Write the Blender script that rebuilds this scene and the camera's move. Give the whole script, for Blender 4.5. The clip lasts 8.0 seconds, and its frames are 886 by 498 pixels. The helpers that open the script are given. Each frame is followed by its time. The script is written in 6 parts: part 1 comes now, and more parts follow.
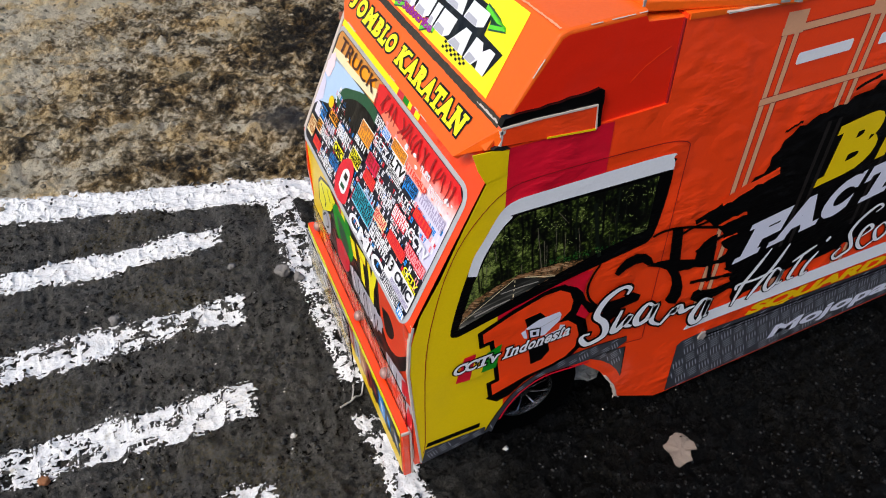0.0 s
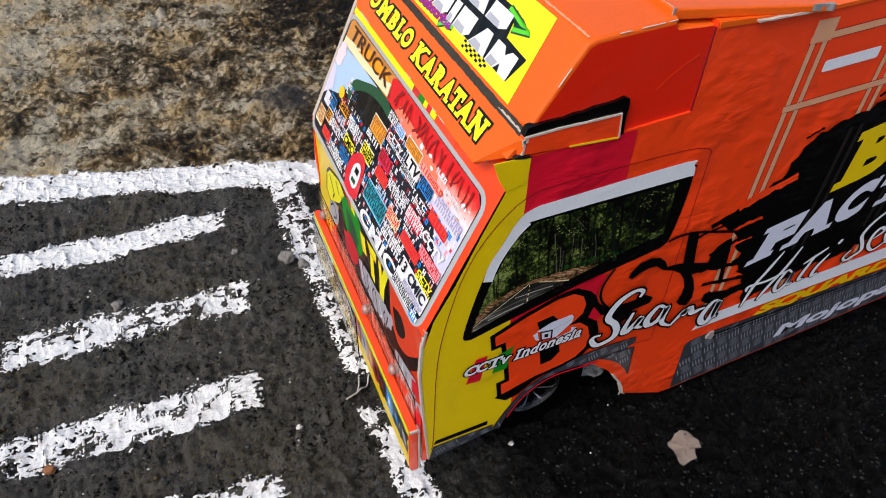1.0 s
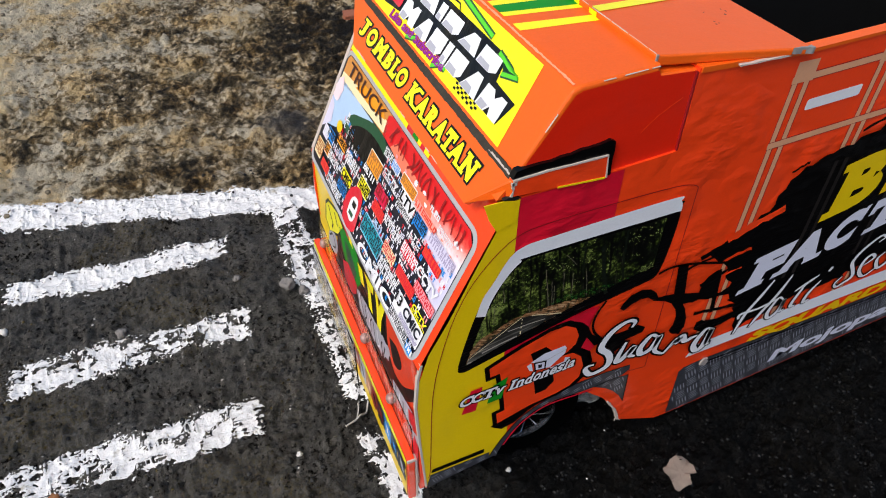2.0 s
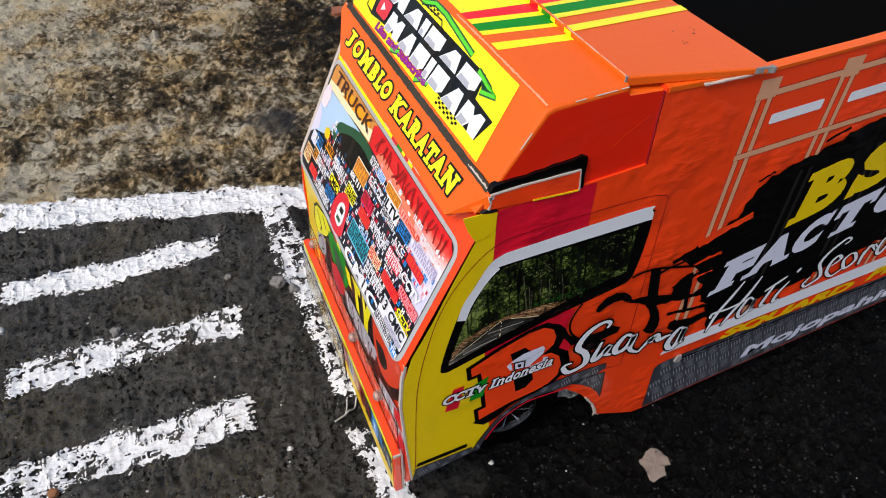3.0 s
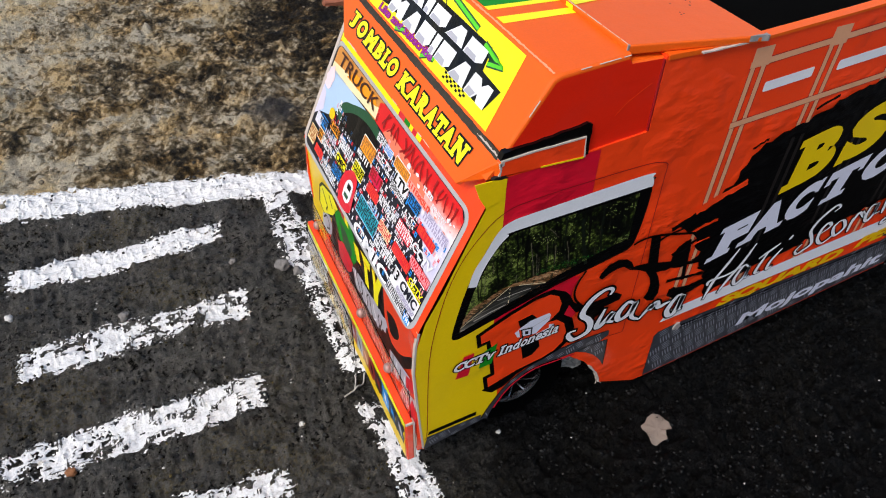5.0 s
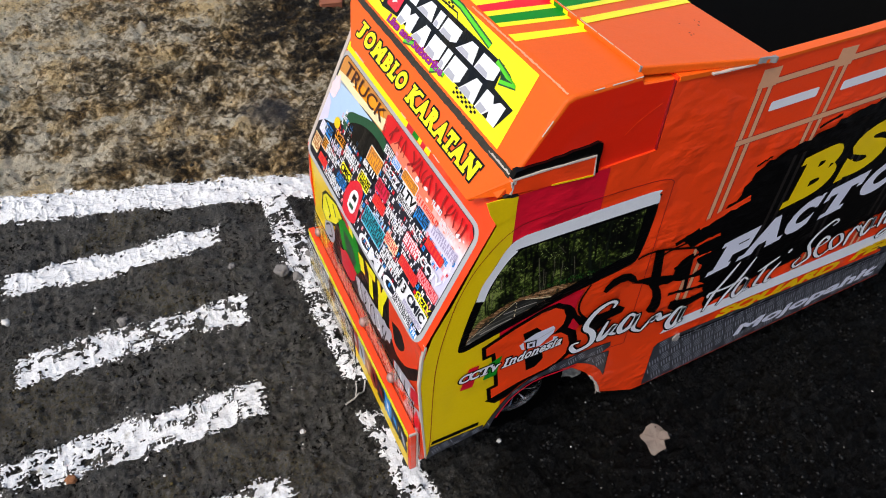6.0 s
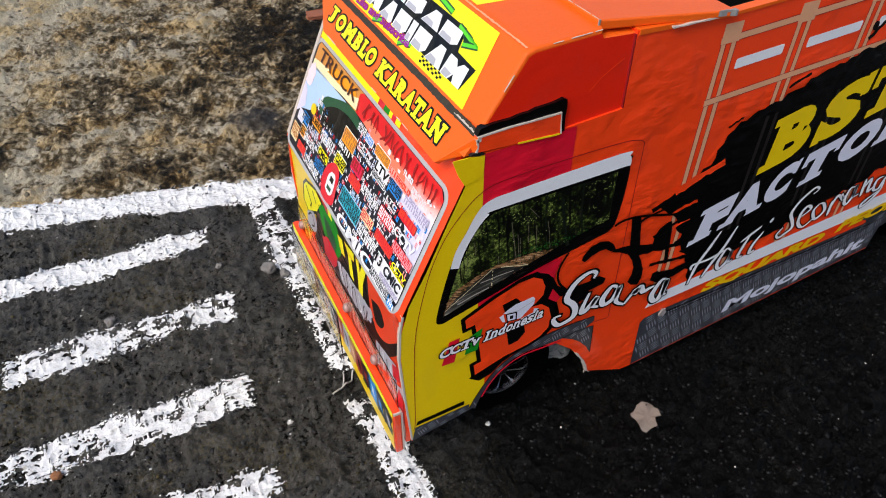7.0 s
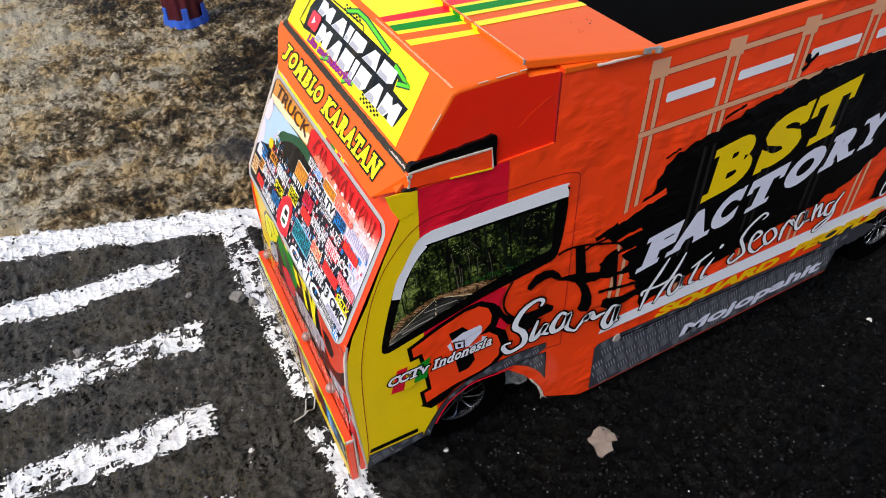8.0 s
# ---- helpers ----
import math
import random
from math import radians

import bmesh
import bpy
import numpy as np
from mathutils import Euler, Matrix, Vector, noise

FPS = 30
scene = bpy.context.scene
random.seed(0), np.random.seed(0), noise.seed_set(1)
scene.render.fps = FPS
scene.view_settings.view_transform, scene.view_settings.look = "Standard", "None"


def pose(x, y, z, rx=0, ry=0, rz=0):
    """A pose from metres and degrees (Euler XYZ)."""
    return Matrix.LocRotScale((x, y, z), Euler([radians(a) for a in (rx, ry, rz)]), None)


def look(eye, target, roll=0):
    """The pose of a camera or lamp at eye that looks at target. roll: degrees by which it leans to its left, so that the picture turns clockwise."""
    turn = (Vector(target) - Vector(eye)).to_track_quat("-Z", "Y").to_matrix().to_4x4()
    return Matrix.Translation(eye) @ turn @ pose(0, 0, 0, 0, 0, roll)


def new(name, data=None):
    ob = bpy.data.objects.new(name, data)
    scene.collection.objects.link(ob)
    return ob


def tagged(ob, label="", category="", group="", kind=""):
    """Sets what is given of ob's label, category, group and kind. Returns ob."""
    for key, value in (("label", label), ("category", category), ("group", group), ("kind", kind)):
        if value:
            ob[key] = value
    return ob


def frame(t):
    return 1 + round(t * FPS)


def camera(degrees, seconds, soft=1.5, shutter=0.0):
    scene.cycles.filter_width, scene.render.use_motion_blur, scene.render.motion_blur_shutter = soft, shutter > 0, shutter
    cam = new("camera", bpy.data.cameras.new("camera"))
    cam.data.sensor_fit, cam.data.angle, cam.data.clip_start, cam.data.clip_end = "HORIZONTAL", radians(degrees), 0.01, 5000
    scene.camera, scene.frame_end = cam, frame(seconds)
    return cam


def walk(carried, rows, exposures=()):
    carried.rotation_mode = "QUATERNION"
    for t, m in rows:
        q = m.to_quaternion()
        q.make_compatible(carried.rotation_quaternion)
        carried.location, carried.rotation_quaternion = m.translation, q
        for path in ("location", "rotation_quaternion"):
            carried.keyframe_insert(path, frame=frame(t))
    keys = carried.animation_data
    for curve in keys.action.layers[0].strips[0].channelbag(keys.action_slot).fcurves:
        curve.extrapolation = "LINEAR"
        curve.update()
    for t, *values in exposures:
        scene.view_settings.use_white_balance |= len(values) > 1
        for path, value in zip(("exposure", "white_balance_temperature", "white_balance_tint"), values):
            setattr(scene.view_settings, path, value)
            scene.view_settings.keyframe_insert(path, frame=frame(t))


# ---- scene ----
# ---- camera and its walk ----
cam = camera(64.5, 8.0, soft=1.0)


def seen_from(x, y, z, pitch, roll, yaw):
    """A camera pose from an eye, a pitch, a lean and a heading in degrees."""
    a, b = radians(pitch), radians(yaw)
    ahead = Vector((-math.sin(b) * math.cos(a), math.cos(b) * math.cos(a), math.sin(a)))
    eye = Vector((x, y, z))
    return look(eye, eye + ahead, roll)


PATH = [
    (0.0, -0.06520, -0.21370, 0.38439, -40.494, -0.197, -22.637),
    (0.5, -0.06086, -0.20450, 0.38878, -41.783, 0.144, -22.891),
    (1.0, -0.06942, -0.19712, 0.39341, -42.986, 1.356, -23.421),
    (1.5, -0.06387, -0.20132, 0.40082, -41.798, 0.399, -23.181),
    (1.7, -0.06379, -0.19370, 0.40822, -42.301, 0.764, -22.828),
    (2.8, -0.06670, -0.21470, 0.40370, -40.845, 0.150, -23.450),
    (3.0, -0.06250, -0.20410, 0.42560, -43.080, 1.150, -23.850),
    (3.5, -0.06180, -0.21410, 0.42820, -42.760, 0.180, -23.700),
    (4.0, -0.08149, -0.22786, 0.40910, -41.068, -0.173, -24.247),
    (4.5, -0.07853, -0.22436, 0.41521, -41.732, -0.147, -24.976),
    (4.7, -0.07941, -0.21174, 0.42699, -44.039, 1.036, -25.260),
    (5.8, -0.08182, -0.23260, 0.41281, -40.951, -0.172, -25.348),
    (6.0, -0.08815, -0.20617, 0.43226, -43.774, 2.469, -26.801),
    (6.5, -0.08743, -0.21628, 0.41997, -42.478, 1.785, -26.988),
    (7.0, -0.08173, -0.23192, 0.41037, -41.593, -0.146, -26.090),
    (7.5, -0.07271, -0.23701, 0.41443, -41.164, -0.812, -25.559),
    (8.0, -0.05425, -0.24951, 0.42063, -39.898, -1.009, -25.743),
]
walk(cam, [(row[0], seen_from(*row[1:])) for row in PATH], exposures=[(0.0, 0.42), (1.5, 0.39), (3.0, 0.39), (4.5, 0.42), (6.5, 0.42), (8.0, 0.56)])

# ---- light ----
world = bpy.data.worlds.new("sky")
scene.world = world
world.use_nodes = True
sky_nodes = world.node_tree.nodes
sky_tex = sky_nodes.new("ShaderNodeTexSky")
sky_tex.sky_type, sky_tex.sun_disc = "NISHITA", False
SUN_HEIGHT, SUN_FROM = 50.0, (-0.88, -0.30)
sky_tex.sun_elevation = radians(SUN_HEIGHT)
sky_tex.sun_rotation = math.atan2(SUN_FROM[0], SUN_FROM[1])
sky_tex.dust_density, sky_tex.air_density = 3.0, 1.0
back = sky_nodes["Background"]
back.inputs["Strength"].default_value = 0.13
world.node_tree.links.new(sky_tex.outputs[0], back.inputs["Color"])
sun_data = bpy.data.lights.new("sun", "SUN")
sun_data.energy, sun_data.angle, sun_data.color = 1.5, radians(30), (1.0, 0.975, 0.94)
sun = new("sun", sun_data)
h = math.hypot(*SUN_FROM)
flat = math.cos(radians(SUN_HEIGHT))
sun.matrix_world = look((SUN_FROM[0] / h * flat * 5, SUN_FROM[1] / h * flat * 5, math.sin(radians(SUN_HEIGHT)) * 5), (0, 0, 0))

# ---- materials ----
def node_kit(name):
    m = bpy.data.materials.new(name)
    m.use_nodes = True
    return m, m.node_tree.nodes, m.node_tree.links, m.node_tree.nodes["Principled BSDF"]


def noise_tex(nodes, links, coord, scale, detail=4.0, rough=0.55):
    n = nodes.new("ShaderNodeTexNoise")
    n.inputs["Scale"].default_value, n.inputs["Detail"].default_value, n.inputs["Roughness"].default_value = scale, detail, rough
    links.new(coord, n.inputs["Vector"])
    return n.outputs["Fac"]


def ramp(nodes, links, fac, stops):
    r = nodes.new("ShaderNodeValToRGB")
    while len(r.color_ramp.elements) < len(stops):
        r.color_ramp.elements.new(0.5)
    for e, (at, c) in zip(r.color_ramp.elements, stops):
        e.position = at
        e.color = (*c, 1) if len(c) == 3 else c
    links.new(fac, r.inputs["Fac"])
    return r.outputs["Color"]


def mix(nodes, links, fac, a, b, how="MIX"):
    m = nodes.new("ShaderNodeMix")
    m.data_type, m.blend_type = "RGBA", how
    for socket, value in ((m.inputs[0], fac), (m.inputs[6], a), (m.inputs[7], b)):
        if hasattr(value, "links"):
            links.new(value, socket)
        elif isinstance(value, (int, float)):
            socket.default_value = value
        else:
            socket.default_value = (*value, 1)
    return m.outputs[2]


def bump(nodes, links, height, strength, distance, below=None):
    b = nodes.new("ShaderNodeBump")
    b.inputs["Strength"].default_value, b.inputs["Distance"].default_value = strength, distance
    links.new(height, b.inputs["Height"])
    if below is not None:
        links.new(below, b.inputs["Normal"])
    return b.outputs["Normal"]


def tone(c, k):
    return tuple(min(1.0, v * k) for v in c)


def vinyl(name, c, rough=0.36, coat=0.16, wrinkle=0.11, grime=0.25, crinkle=0.0, gloss=0.28):
    """Printed glossy sticker foil on board: faint print mottle, soft wrinkles, a little grime."""
    m, n, l, p = node_kit(name)
    coord = n.new("ShaderNodeTexCoord").outputs["Object"]
    fine = noise_tex(n, l, coord, 900, 3)
    broad = noise_tex(n, l, coord, 28, 4)
    body = mix(n, l, fine, tone(c, 0.93), tone(c, 1.06))
    dirt = ramp(n, l, broad, [(0.52, (0, 0, 0)), (0.8, (1, 1, 1))])
    weak = n.new("ShaderNodeMath")
    weak.operation = "MULTIPLY"
    l.new(dirt, weak.inputs[0])
    weak.inputs[1].default_value = grime
    dirty = tuple(v * 0.62 + 0.03 for v in c)
    l.new(mix(n, l, weak.outputs[0], body, dirty), p.inputs["Base Color"])
    p.inputs["Roughness"].default_value = rough
    p.inputs["Specular IOR Level"].default_value = gloss
    p.inputs["Coat Weight"].default_value, p.inputs["Coat Roughness"].default_value = coat, 0.12
    stretch = n.new("ShaderNodeMapping")
    stretch.inputs["Scale"].default_value = (1.0, 1.0, 2.0)
    l.new(coord, stretch.inputs["Vector"])
    wave = noise_tex(n, l, stretch.outputs[0], 70, 3)
    face = bump(n, l, wave, wrinkle, 0.0025, bump(n, l, fine, 0.05, 0.0004))
    if crinkle:
        # patches where the foil lifts in soft creases
        where = ramp(n, l, noise_tex(n, l, coord, 17, 3), [(0.48, (0, 0, 0)), (0.66, (1, 1, 1))])
        crease = n.new("ShaderNodeMath")
        crease.operation = "MULTIPLY"
        l.new(noise_tex(n, l, stretch.outputs[0], 75, 4, 0.5), crease.inputs[0])
        l.new(where, crease.inputs[1])
        face = bump(n, l, crease.outputs[0], crinkle, 0.004, face)
        p.inputs["Coat Weight"].default_value, p.inputs["Coat Roughness"].default_value = (0.8 if gloss > 0.1 else 0.4), 0.12
    for socket in ("Normal", "Coat Normal"):
        l.new(face, p.inputs[socket])
    return m


def plain(name, c, rough=0.5, metal=0.0, vary=0.15, scale=120, relief=0.2, depth=0.001):
    m, n, l, p = node_kit(name)
    coord = n.new("ShaderNodeTexCoord").outputs["Object"]
    a, b = noise_tex(n, l, coord, scale, 5), noise_tex(n, l, coord, scale * 0.12, 3)
    first = mix(n, l, a, tone(c, 1 - vary), tone(c, 1 + vary))
    l.new(mix(n, l, b, first, tone(c, 1 - vary * 0.8)), p.inputs["Base Color"])
    p.inputs["Roughness"].default_value, p.inputs["Metallic"].default_value = rough, metal
    l.new(bump(n, l, a, relief, depth), p.inputs["Normal"])
    return m


ORANGE = (0.95, 0.057, 0.007)
orange = vinyl("orange_foil", ORANGE, wrinkle=0.12, crinkle=0.6)
# lit and shaded tones of the one orange foil: upper faces, roof block side
orange_lit = vinyl("orange_foil_lit", (0.82, 0.115, 0.006), rough=0.42, coat=0.05)
orange_shaded = vinyl("orange_foil_shaded", (0.76, 0.018, 0.004))
red = vinyl("red_foil", (0.70, 0.006, 0.026), wrinkle=0.2, crinkle=0.55)
bright_red = vinyl("bright_red_foil", (0.86, 0.008, 0.016))
yellow = vinyl("yellow_foil", (0.82, 0.56, 0.004))
bright_yellow = vinyl("bright_yellow_foil", (0.95, 0.86, 0.005))
black = vinyl("black_print", (0.002, 0.0018, 0.002), rough=0.3, coat=0.05, wrinkle=0.12, grime=0.02, crinkle=0.7, gloss=0.08)
white = vinyl("white_print", (0.78, 0.78, 0.8))
lilac_white = vinyl("lilac_white_print", (0.68, 0.68, 0.78), grime=0.1)
silver = vinyl("silver_print", (0.42, 0.42, 0.47))
green = vinyl("green_print", (0.004, 0.24, 0.010), rough=0.5, coat=0.03)
lime = vinyl("lime_print", (0.1, 0.62, 0.02))
purple = vinyl("purple_print", (0.3, 0.01, 0.3))
tan = vinyl("tan_print", (0.72, 0.36, 0.2))
blue = vinyl("blue_print", (0.012, 0.24, 0.68))
teal = vinyl("teal_print", (0.012, 0.38, 0.48))
pink = vinyl("pink_print", (0.85, 0.33, 0.36))
sky_blue = vinyl("pale_blue_print", (0.42, 0.58, 0.78))
amber_yellow = vinyl("amber_yellow_print", (0.85, 0.5, 0.004))
cream = vinyl("cream_print", (0.85, 0.72, 0.42))
brown = vinyl("brown_print", (0.42, 0.15, 0.03))
amber = vinyl("amber_print", (0.9, 0.33, 0.012))
dark_green = vinyl("dark_green_print", (0.012, 0.075, 0.03))
reflection_pink = vinyl("reflection_pink_print", (0.42, 0.25, 0.21))
dark_strip = vinyl("dark_strip_print", (0.014, 0.011, 0.010))
navy = vinyl("navy_print", (0.008, 0.009, 0.018))
grey_trim = vinyl("grey_trim_print", (0.42, 0.42, 0.43))
maroon = vinyl("maroon_print", (0.3, 0.01, 0.012))
forest_dark = vinyl("forest_shade_print", (0.006, 0.009, 0.005), grime=0.0)
forest_bright = vinyl("forest_bright_print", (0.30, 0.36, 0.10), grime=0.0)
bark = vinyl("trunk_print", (0.13, 0.115, 0.075), grime=0.0)
sunlit_road = vinyl("sunlit_road_print", (0.40, 0.36, 0.31), grime=0.0)
fern = vinyl("fern_print", (0.022, 0.11, 0.016), grime=0.0)


def photo_print(name, build):
    """Glossy foil printed with a photograph: build gives its colour from x, z and the place."""
    m, n, l, p = node_kit(name)
    coord = n.new("ShaderNodeTexCoord").outputs["Object"]
    sep = n.new("ShaderNodeSeparateXYZ")
    l.new(coord, sep.inputs[0])

    def calc(op, a, b):
        q = n.new("ShaderNodeMath")
        q.operation = op
        for s, v in zip(q.inputs, (a, b)):
            if hasattr(v, "links"):
                l.new(v, s)
            else:
                s.default_value = v
        return q.outputs[0]

    def along(slant, across, length):
        """Streaks: a noise drawn out along a slanted line over the picture."""
        join = n.new("ShaderNodeCombineXYZ")
        l.new(calc("MULTIPLY", calc("ADD", sep.outputs[0], calc("MULTIPLY", sep.outputs[2], slant[0])), across), join.inputs[0])
        l.new(calc("MULTIPLY", calc("ADD", sep.outputs[2], calc("MULTIPLY", sep.outputs[0], slant[1])), length), join.inputs[2])
        return noise_tex(n, l, join.outputs[0], 1.0, 3)

    l.new(build(n, l, coord, sep, calc, along), p.inputs["Base Color"])
    p.inputs["Roughness"].default_value, p.inputs["Specular IOR Level"].default_value = 0.36, 0.28
    p.inputs["Coat Weight"].default_value, p.inputs["Coat Roughness"].default_value = 0.16, 0.12
    l.new(bump(n, l, noise_tex(n, l, coord, 70, 3), 0.11, 0.0025), p.inputs["Normal"])
    return m


def forest_colours(n, l, coord, sep, calc, along):
    leaves, clumps = noise_tex(n, l, coord, 520, 9, 0.74), noise_tex(n, l, coord, 62, 4, 0.6)
    lit = n.new("ShaderNodeMapRange")
    lit.inputs["From Min"].default_value, lit.inputs["From Max"].default_value = 0.115, 0.045
    lit.inputs["To Max"].default_value = 0.11
    l.new(sep.outputs[0], lit.inputs["Value"])
    level = calc("ADD", calc("ADD", calc("MULTIPLY", leaves, 0.75), calc("MULTIPLY", clumps, 0.75)), lit.outputs[0])
    c = ramp(n, l, level, [(0.74, (0.0012, 0.0016, 0.001)), (0.81, (0.008, 0.013, 0.003)), (0.87, (0.055, 0.080, 0.012)), (0.95, (0.26, 0.31, 0.075))])
    low = n.new("ShaderNodeMapRange")
    low.inputs["From Min"].default_value, low.inputs["From Max"].default_value = 0.188, 0.172
    l.new(sep.outputs[2], low.inputs["Value"])
    stems = calc("MULTIPLY", ramp(n, l, along((0.12, 0.0), 950, 42), [(0.60, (0, 0, 0)), (0.68, (1, 1, 1))]), calc("MULTIPLY", low.outputs[0], 0.5))
    c = mix(n, l, stems, c, (0.085, 0.078, 0.048))
    return mix(n, l, ramp(n, l, along((0.12, 0.0), 420, 30), [(0.40, (1, 1, 1)), (0.47, (0, 0, 0))]), c, (0.0012, 0.0014, 0.001))


def verge_colours(n, l, coord, sep, calc, along):
    straw = ramp(n, l, along((1.8, 0.0), 900, 260), [(0.30, (0.02, 0.011, 0.005)), (0.43, (0.13, 0.060, 0.020)), (0.54, (0.36, 0.17, 0.07)), (0.68, (0.62, 0.42, 0.24))])
    return mix(n, l, ramp(n, l, noise_tex(n, l, coord, 420, 6, 0.7), [(0.40, (1, 1, 1)), (0.50, (0, 0, 0))]), straw, (0.014, 0.014, 0.005))


def road_colours(n, l, coord, sep, calc, along):
    fall = n.new("ShaderNodeMapRange")
    fall.inputs["From Min"].default_value, fall.inputs["From Max"].default_value = 0.148, 0.135
    fall.inputs["To Max"].default_value = 0.14
    l.new(sep.outputs[2], fall.inputs["Value"])
    streak = calc("ADD", along((0.0, -0.16), 42, 620), fall.outputs[0])
    return ramp(n, l, streak, [(0.46, (0.012, 0.012, 0.010)), (0.58, (0.042, 0.040, 0.033)), (0.68, (0.15, 0.138, 0.115)), (0.80, (0.46, 0.42, 0.36))])


forest_print = photo_print("forest_print", forest_colours)
verge = photo_print("straw_verge_print", verge_colours)
asphalt_print = photo_print("road_print", road_colours)
board_edge = plain("worn_board_edge", (0.55, 0.47, 0.41), 0.8)
glue = plain("dark_glue_line", (0.045, 0.038, 0.026), 0.95, vary=0.6, scale=300, relief=0.8)
black_board = plain("black_painted_board", (0.004, 0.004, 0.0043), 0.55, vary=0.5, scale=60, relief=0.4)
tyre_rubber = plain("tyre_rubber", (0.002, 0.002, 0.002), 0.9)
tyre_rubber.node_tree.nodes["Principled BSDF"].inputs["Specular IOR Level"].default_value = 0.0
rim_metal = plain("silver_rim", (0.6, 0.6, 0.62), 0.22, metal=1.0)
screw_metal = plain("screw_head", (0.4, 0.25, 0.22), 0.35, metal=0.3)
foam = plain("white_foam", (0.26, 0.26, 0.25), 0.9, relief=0.8, depth=0.003)
grey_tape = plain("grey_torn_tape", (0.3, 0.29, 0.28), 0.4, vary=0.35, scale=300)
tape = plain("torn_tape", (0.4, 0.35, 0.32), 0.45, vary=0.35, scale=300)
clear_m, cn, cl, clear_p = node_kit("clear_plastic")
clear_p.inputs["Transmission Weight"].default_value = 1.0
clear_p.inputs["IOR"].default_value, clear_p.inputs["Roughness"].default_value = 1.3, 0.05
clear_p.inputs["Base Color"].default_value = (0.93, 0.92, 0.88, 1)
clear_p.inputs["Specular IOR Level"].default_value = 0.8
cl.new(bump(cn, cl, noise_tex(cn, cl, cn.new("ShaderNodeTexCoord").outputs["Object"], 60, 3), 0.5, 0.003), clear_p.inputs["Normal"])


plate_print = vinyl("grey_plate_print", (0.040, 0.042, 0.050), rough=0.3, grime=0.7, crinkle=0.3)
tread_print = vinyl("pale_tread_print", (0.26, 0.268, 0.30), rough=0.3, grime=0.6)

# ---- mesh helpers ----
def part(name, bm, material, parent=None, label=""):
    """Links a bmesh as one mesh object, under a thing or a part."""
    me = bpy.data.meshes.new(name)
    bm.to_mesh(me)
    bm.free()
    me.materials.append(material)
    ob = new(name, me)
    if parent is not None:
        ob.parent = parent
    return tagged(ob, label)


def thing(name, label, category, group="", kind="", at=(0, 0, 0)):
    ob = new(name)
    ob.empty_display_size = 0.02
    ob.location = at
    return tagged(ob, label, category, group, kind)


def add_box(bm, x0, x1, y0, y1, z0, z1, bevel=0.0):
    made = bmesh.ops.create_cube(bm, size=1)["verts"]
    for v in made:
        v.co = Vector(((x0 + x1) / 2 + v.co.x * (x1 - x0), (y0 + y1) / 2 + v.co.y * (y1 - y0), (z0 + z1) / 2 + v.co.z * (z1 - z0)))
    if bevel:
        edges = list({e for v in made for e in v.link_edges})
        bmesh.ops.bevel(bm, geom=edges, offset=bevel, segments=2, affect="EDGES", profile=0.6)
    return bm


def box(x0, x1, y0, y1, z0, z1, bevel=0.0):
    return add_box(bmesh.new(), x0, x1, y0, y1, z0, z1, bevel)


class Face:
    """A flat face of the truck: an origin, two ways along it and the way out of it."""

    def __init__(self, o, u, v, n):
        self.o, self.u, self.v, self.n = (Vector(w) for w in (o, u, v, n))

    def at(self, a, b, off=0.0):
        return self.o + self.u * a + self.v * b + self.n * off


def slope(a, b):
    """A face that runs across the truck along y and rises from a to b, both (x, z)."""
    d = Vector((b[0] - a[0], 0, b[1] - a[1])).normalized()
    return Face((a[0], 0, a[1]), (0, 1, 0), d, (-d.z, 0, d.x))


SIDE = Face((0, 0, 0), (1, 0, 0), (0, 0, 1), (0, -1, 0))
WIND = slope((0.0075, 0.142), (0.0455, 0.222))
VISOR = slope((0.0350, 0.2220), (0.0495, 0.2406))
SIGN = slope((0.0513, 0.2434), (0.0724, 0.2748))
FRONT = slope((0.0062, 0.03), (0.0072, 0.142))
ROOF = Face((0.0724, 0, 0.2749), (0, 1, 0), (0.9985, 0, 0.054), (-0.054, 0, 0.9985))
LID = Face((0.1112, 0, 0.2805), (0, 1, 0), (0.9967, 0, -0.081), (0.081, 0, 0.9967))


def sheet(points, face, off):
    """A flat printed shape on a face."""
    bm = bmesh.new()
    f = bm.faces.new([bm.verts.new(face.at(a, b, off)) for a, b in points])
    f.normal_update()
    if f.normal.dot(face.n) < 0:
        f.normal_flip()
    return bm


def sheets(many, face, off):
    """Several flat shapes of one print, joined."""
    bm = bmesh.new()
    for points in many:
        f = bm.faces.new([bm.verts.new(face.at(a, b, off)) for a, b in points])
        f.normal_update()
        if f.normal.dot(face.n) < 0:
            f.normal_flip()
    return bm


def slab(points, face, near, far):
    """A board cut to an outline: from near to far along the face's way out."""
    bm = bmesh.new()
    top = [bm.verts.new(face.at(a, b, far)) for a, b in points]
    low = [bm.verts.new(face.at(a, b, near)) for a, b in points]
    bm.faces.new(top)
    bm.faces.new(low[::-1])
    k = len(points)
    for i in range(k):
        bm.faces.new((top[i], low[i], low[(i + 1) % k], top[(i + 1) % k]))
    bmesh.ops.recalc_face_normals(bm, faces=bm.faces)
    return bm


def rect(a0, a1, b0, b1):
    return [(a0, b0), (a1, b0), (a1, b1), (a0, b1)]


def round_rect(a0, a1, b0, b1, r, steps=5):
    out = []
    for ca, cb, start in ((a1 - r, b1 - r, 0), (a0 + r, b1 - r, 90), (a0 + r, b0 + r, 180), (a1 - r, b0 + r, 270)):
        for i in range(steps + 1):
            w = radians(start + 90 * i / steps)
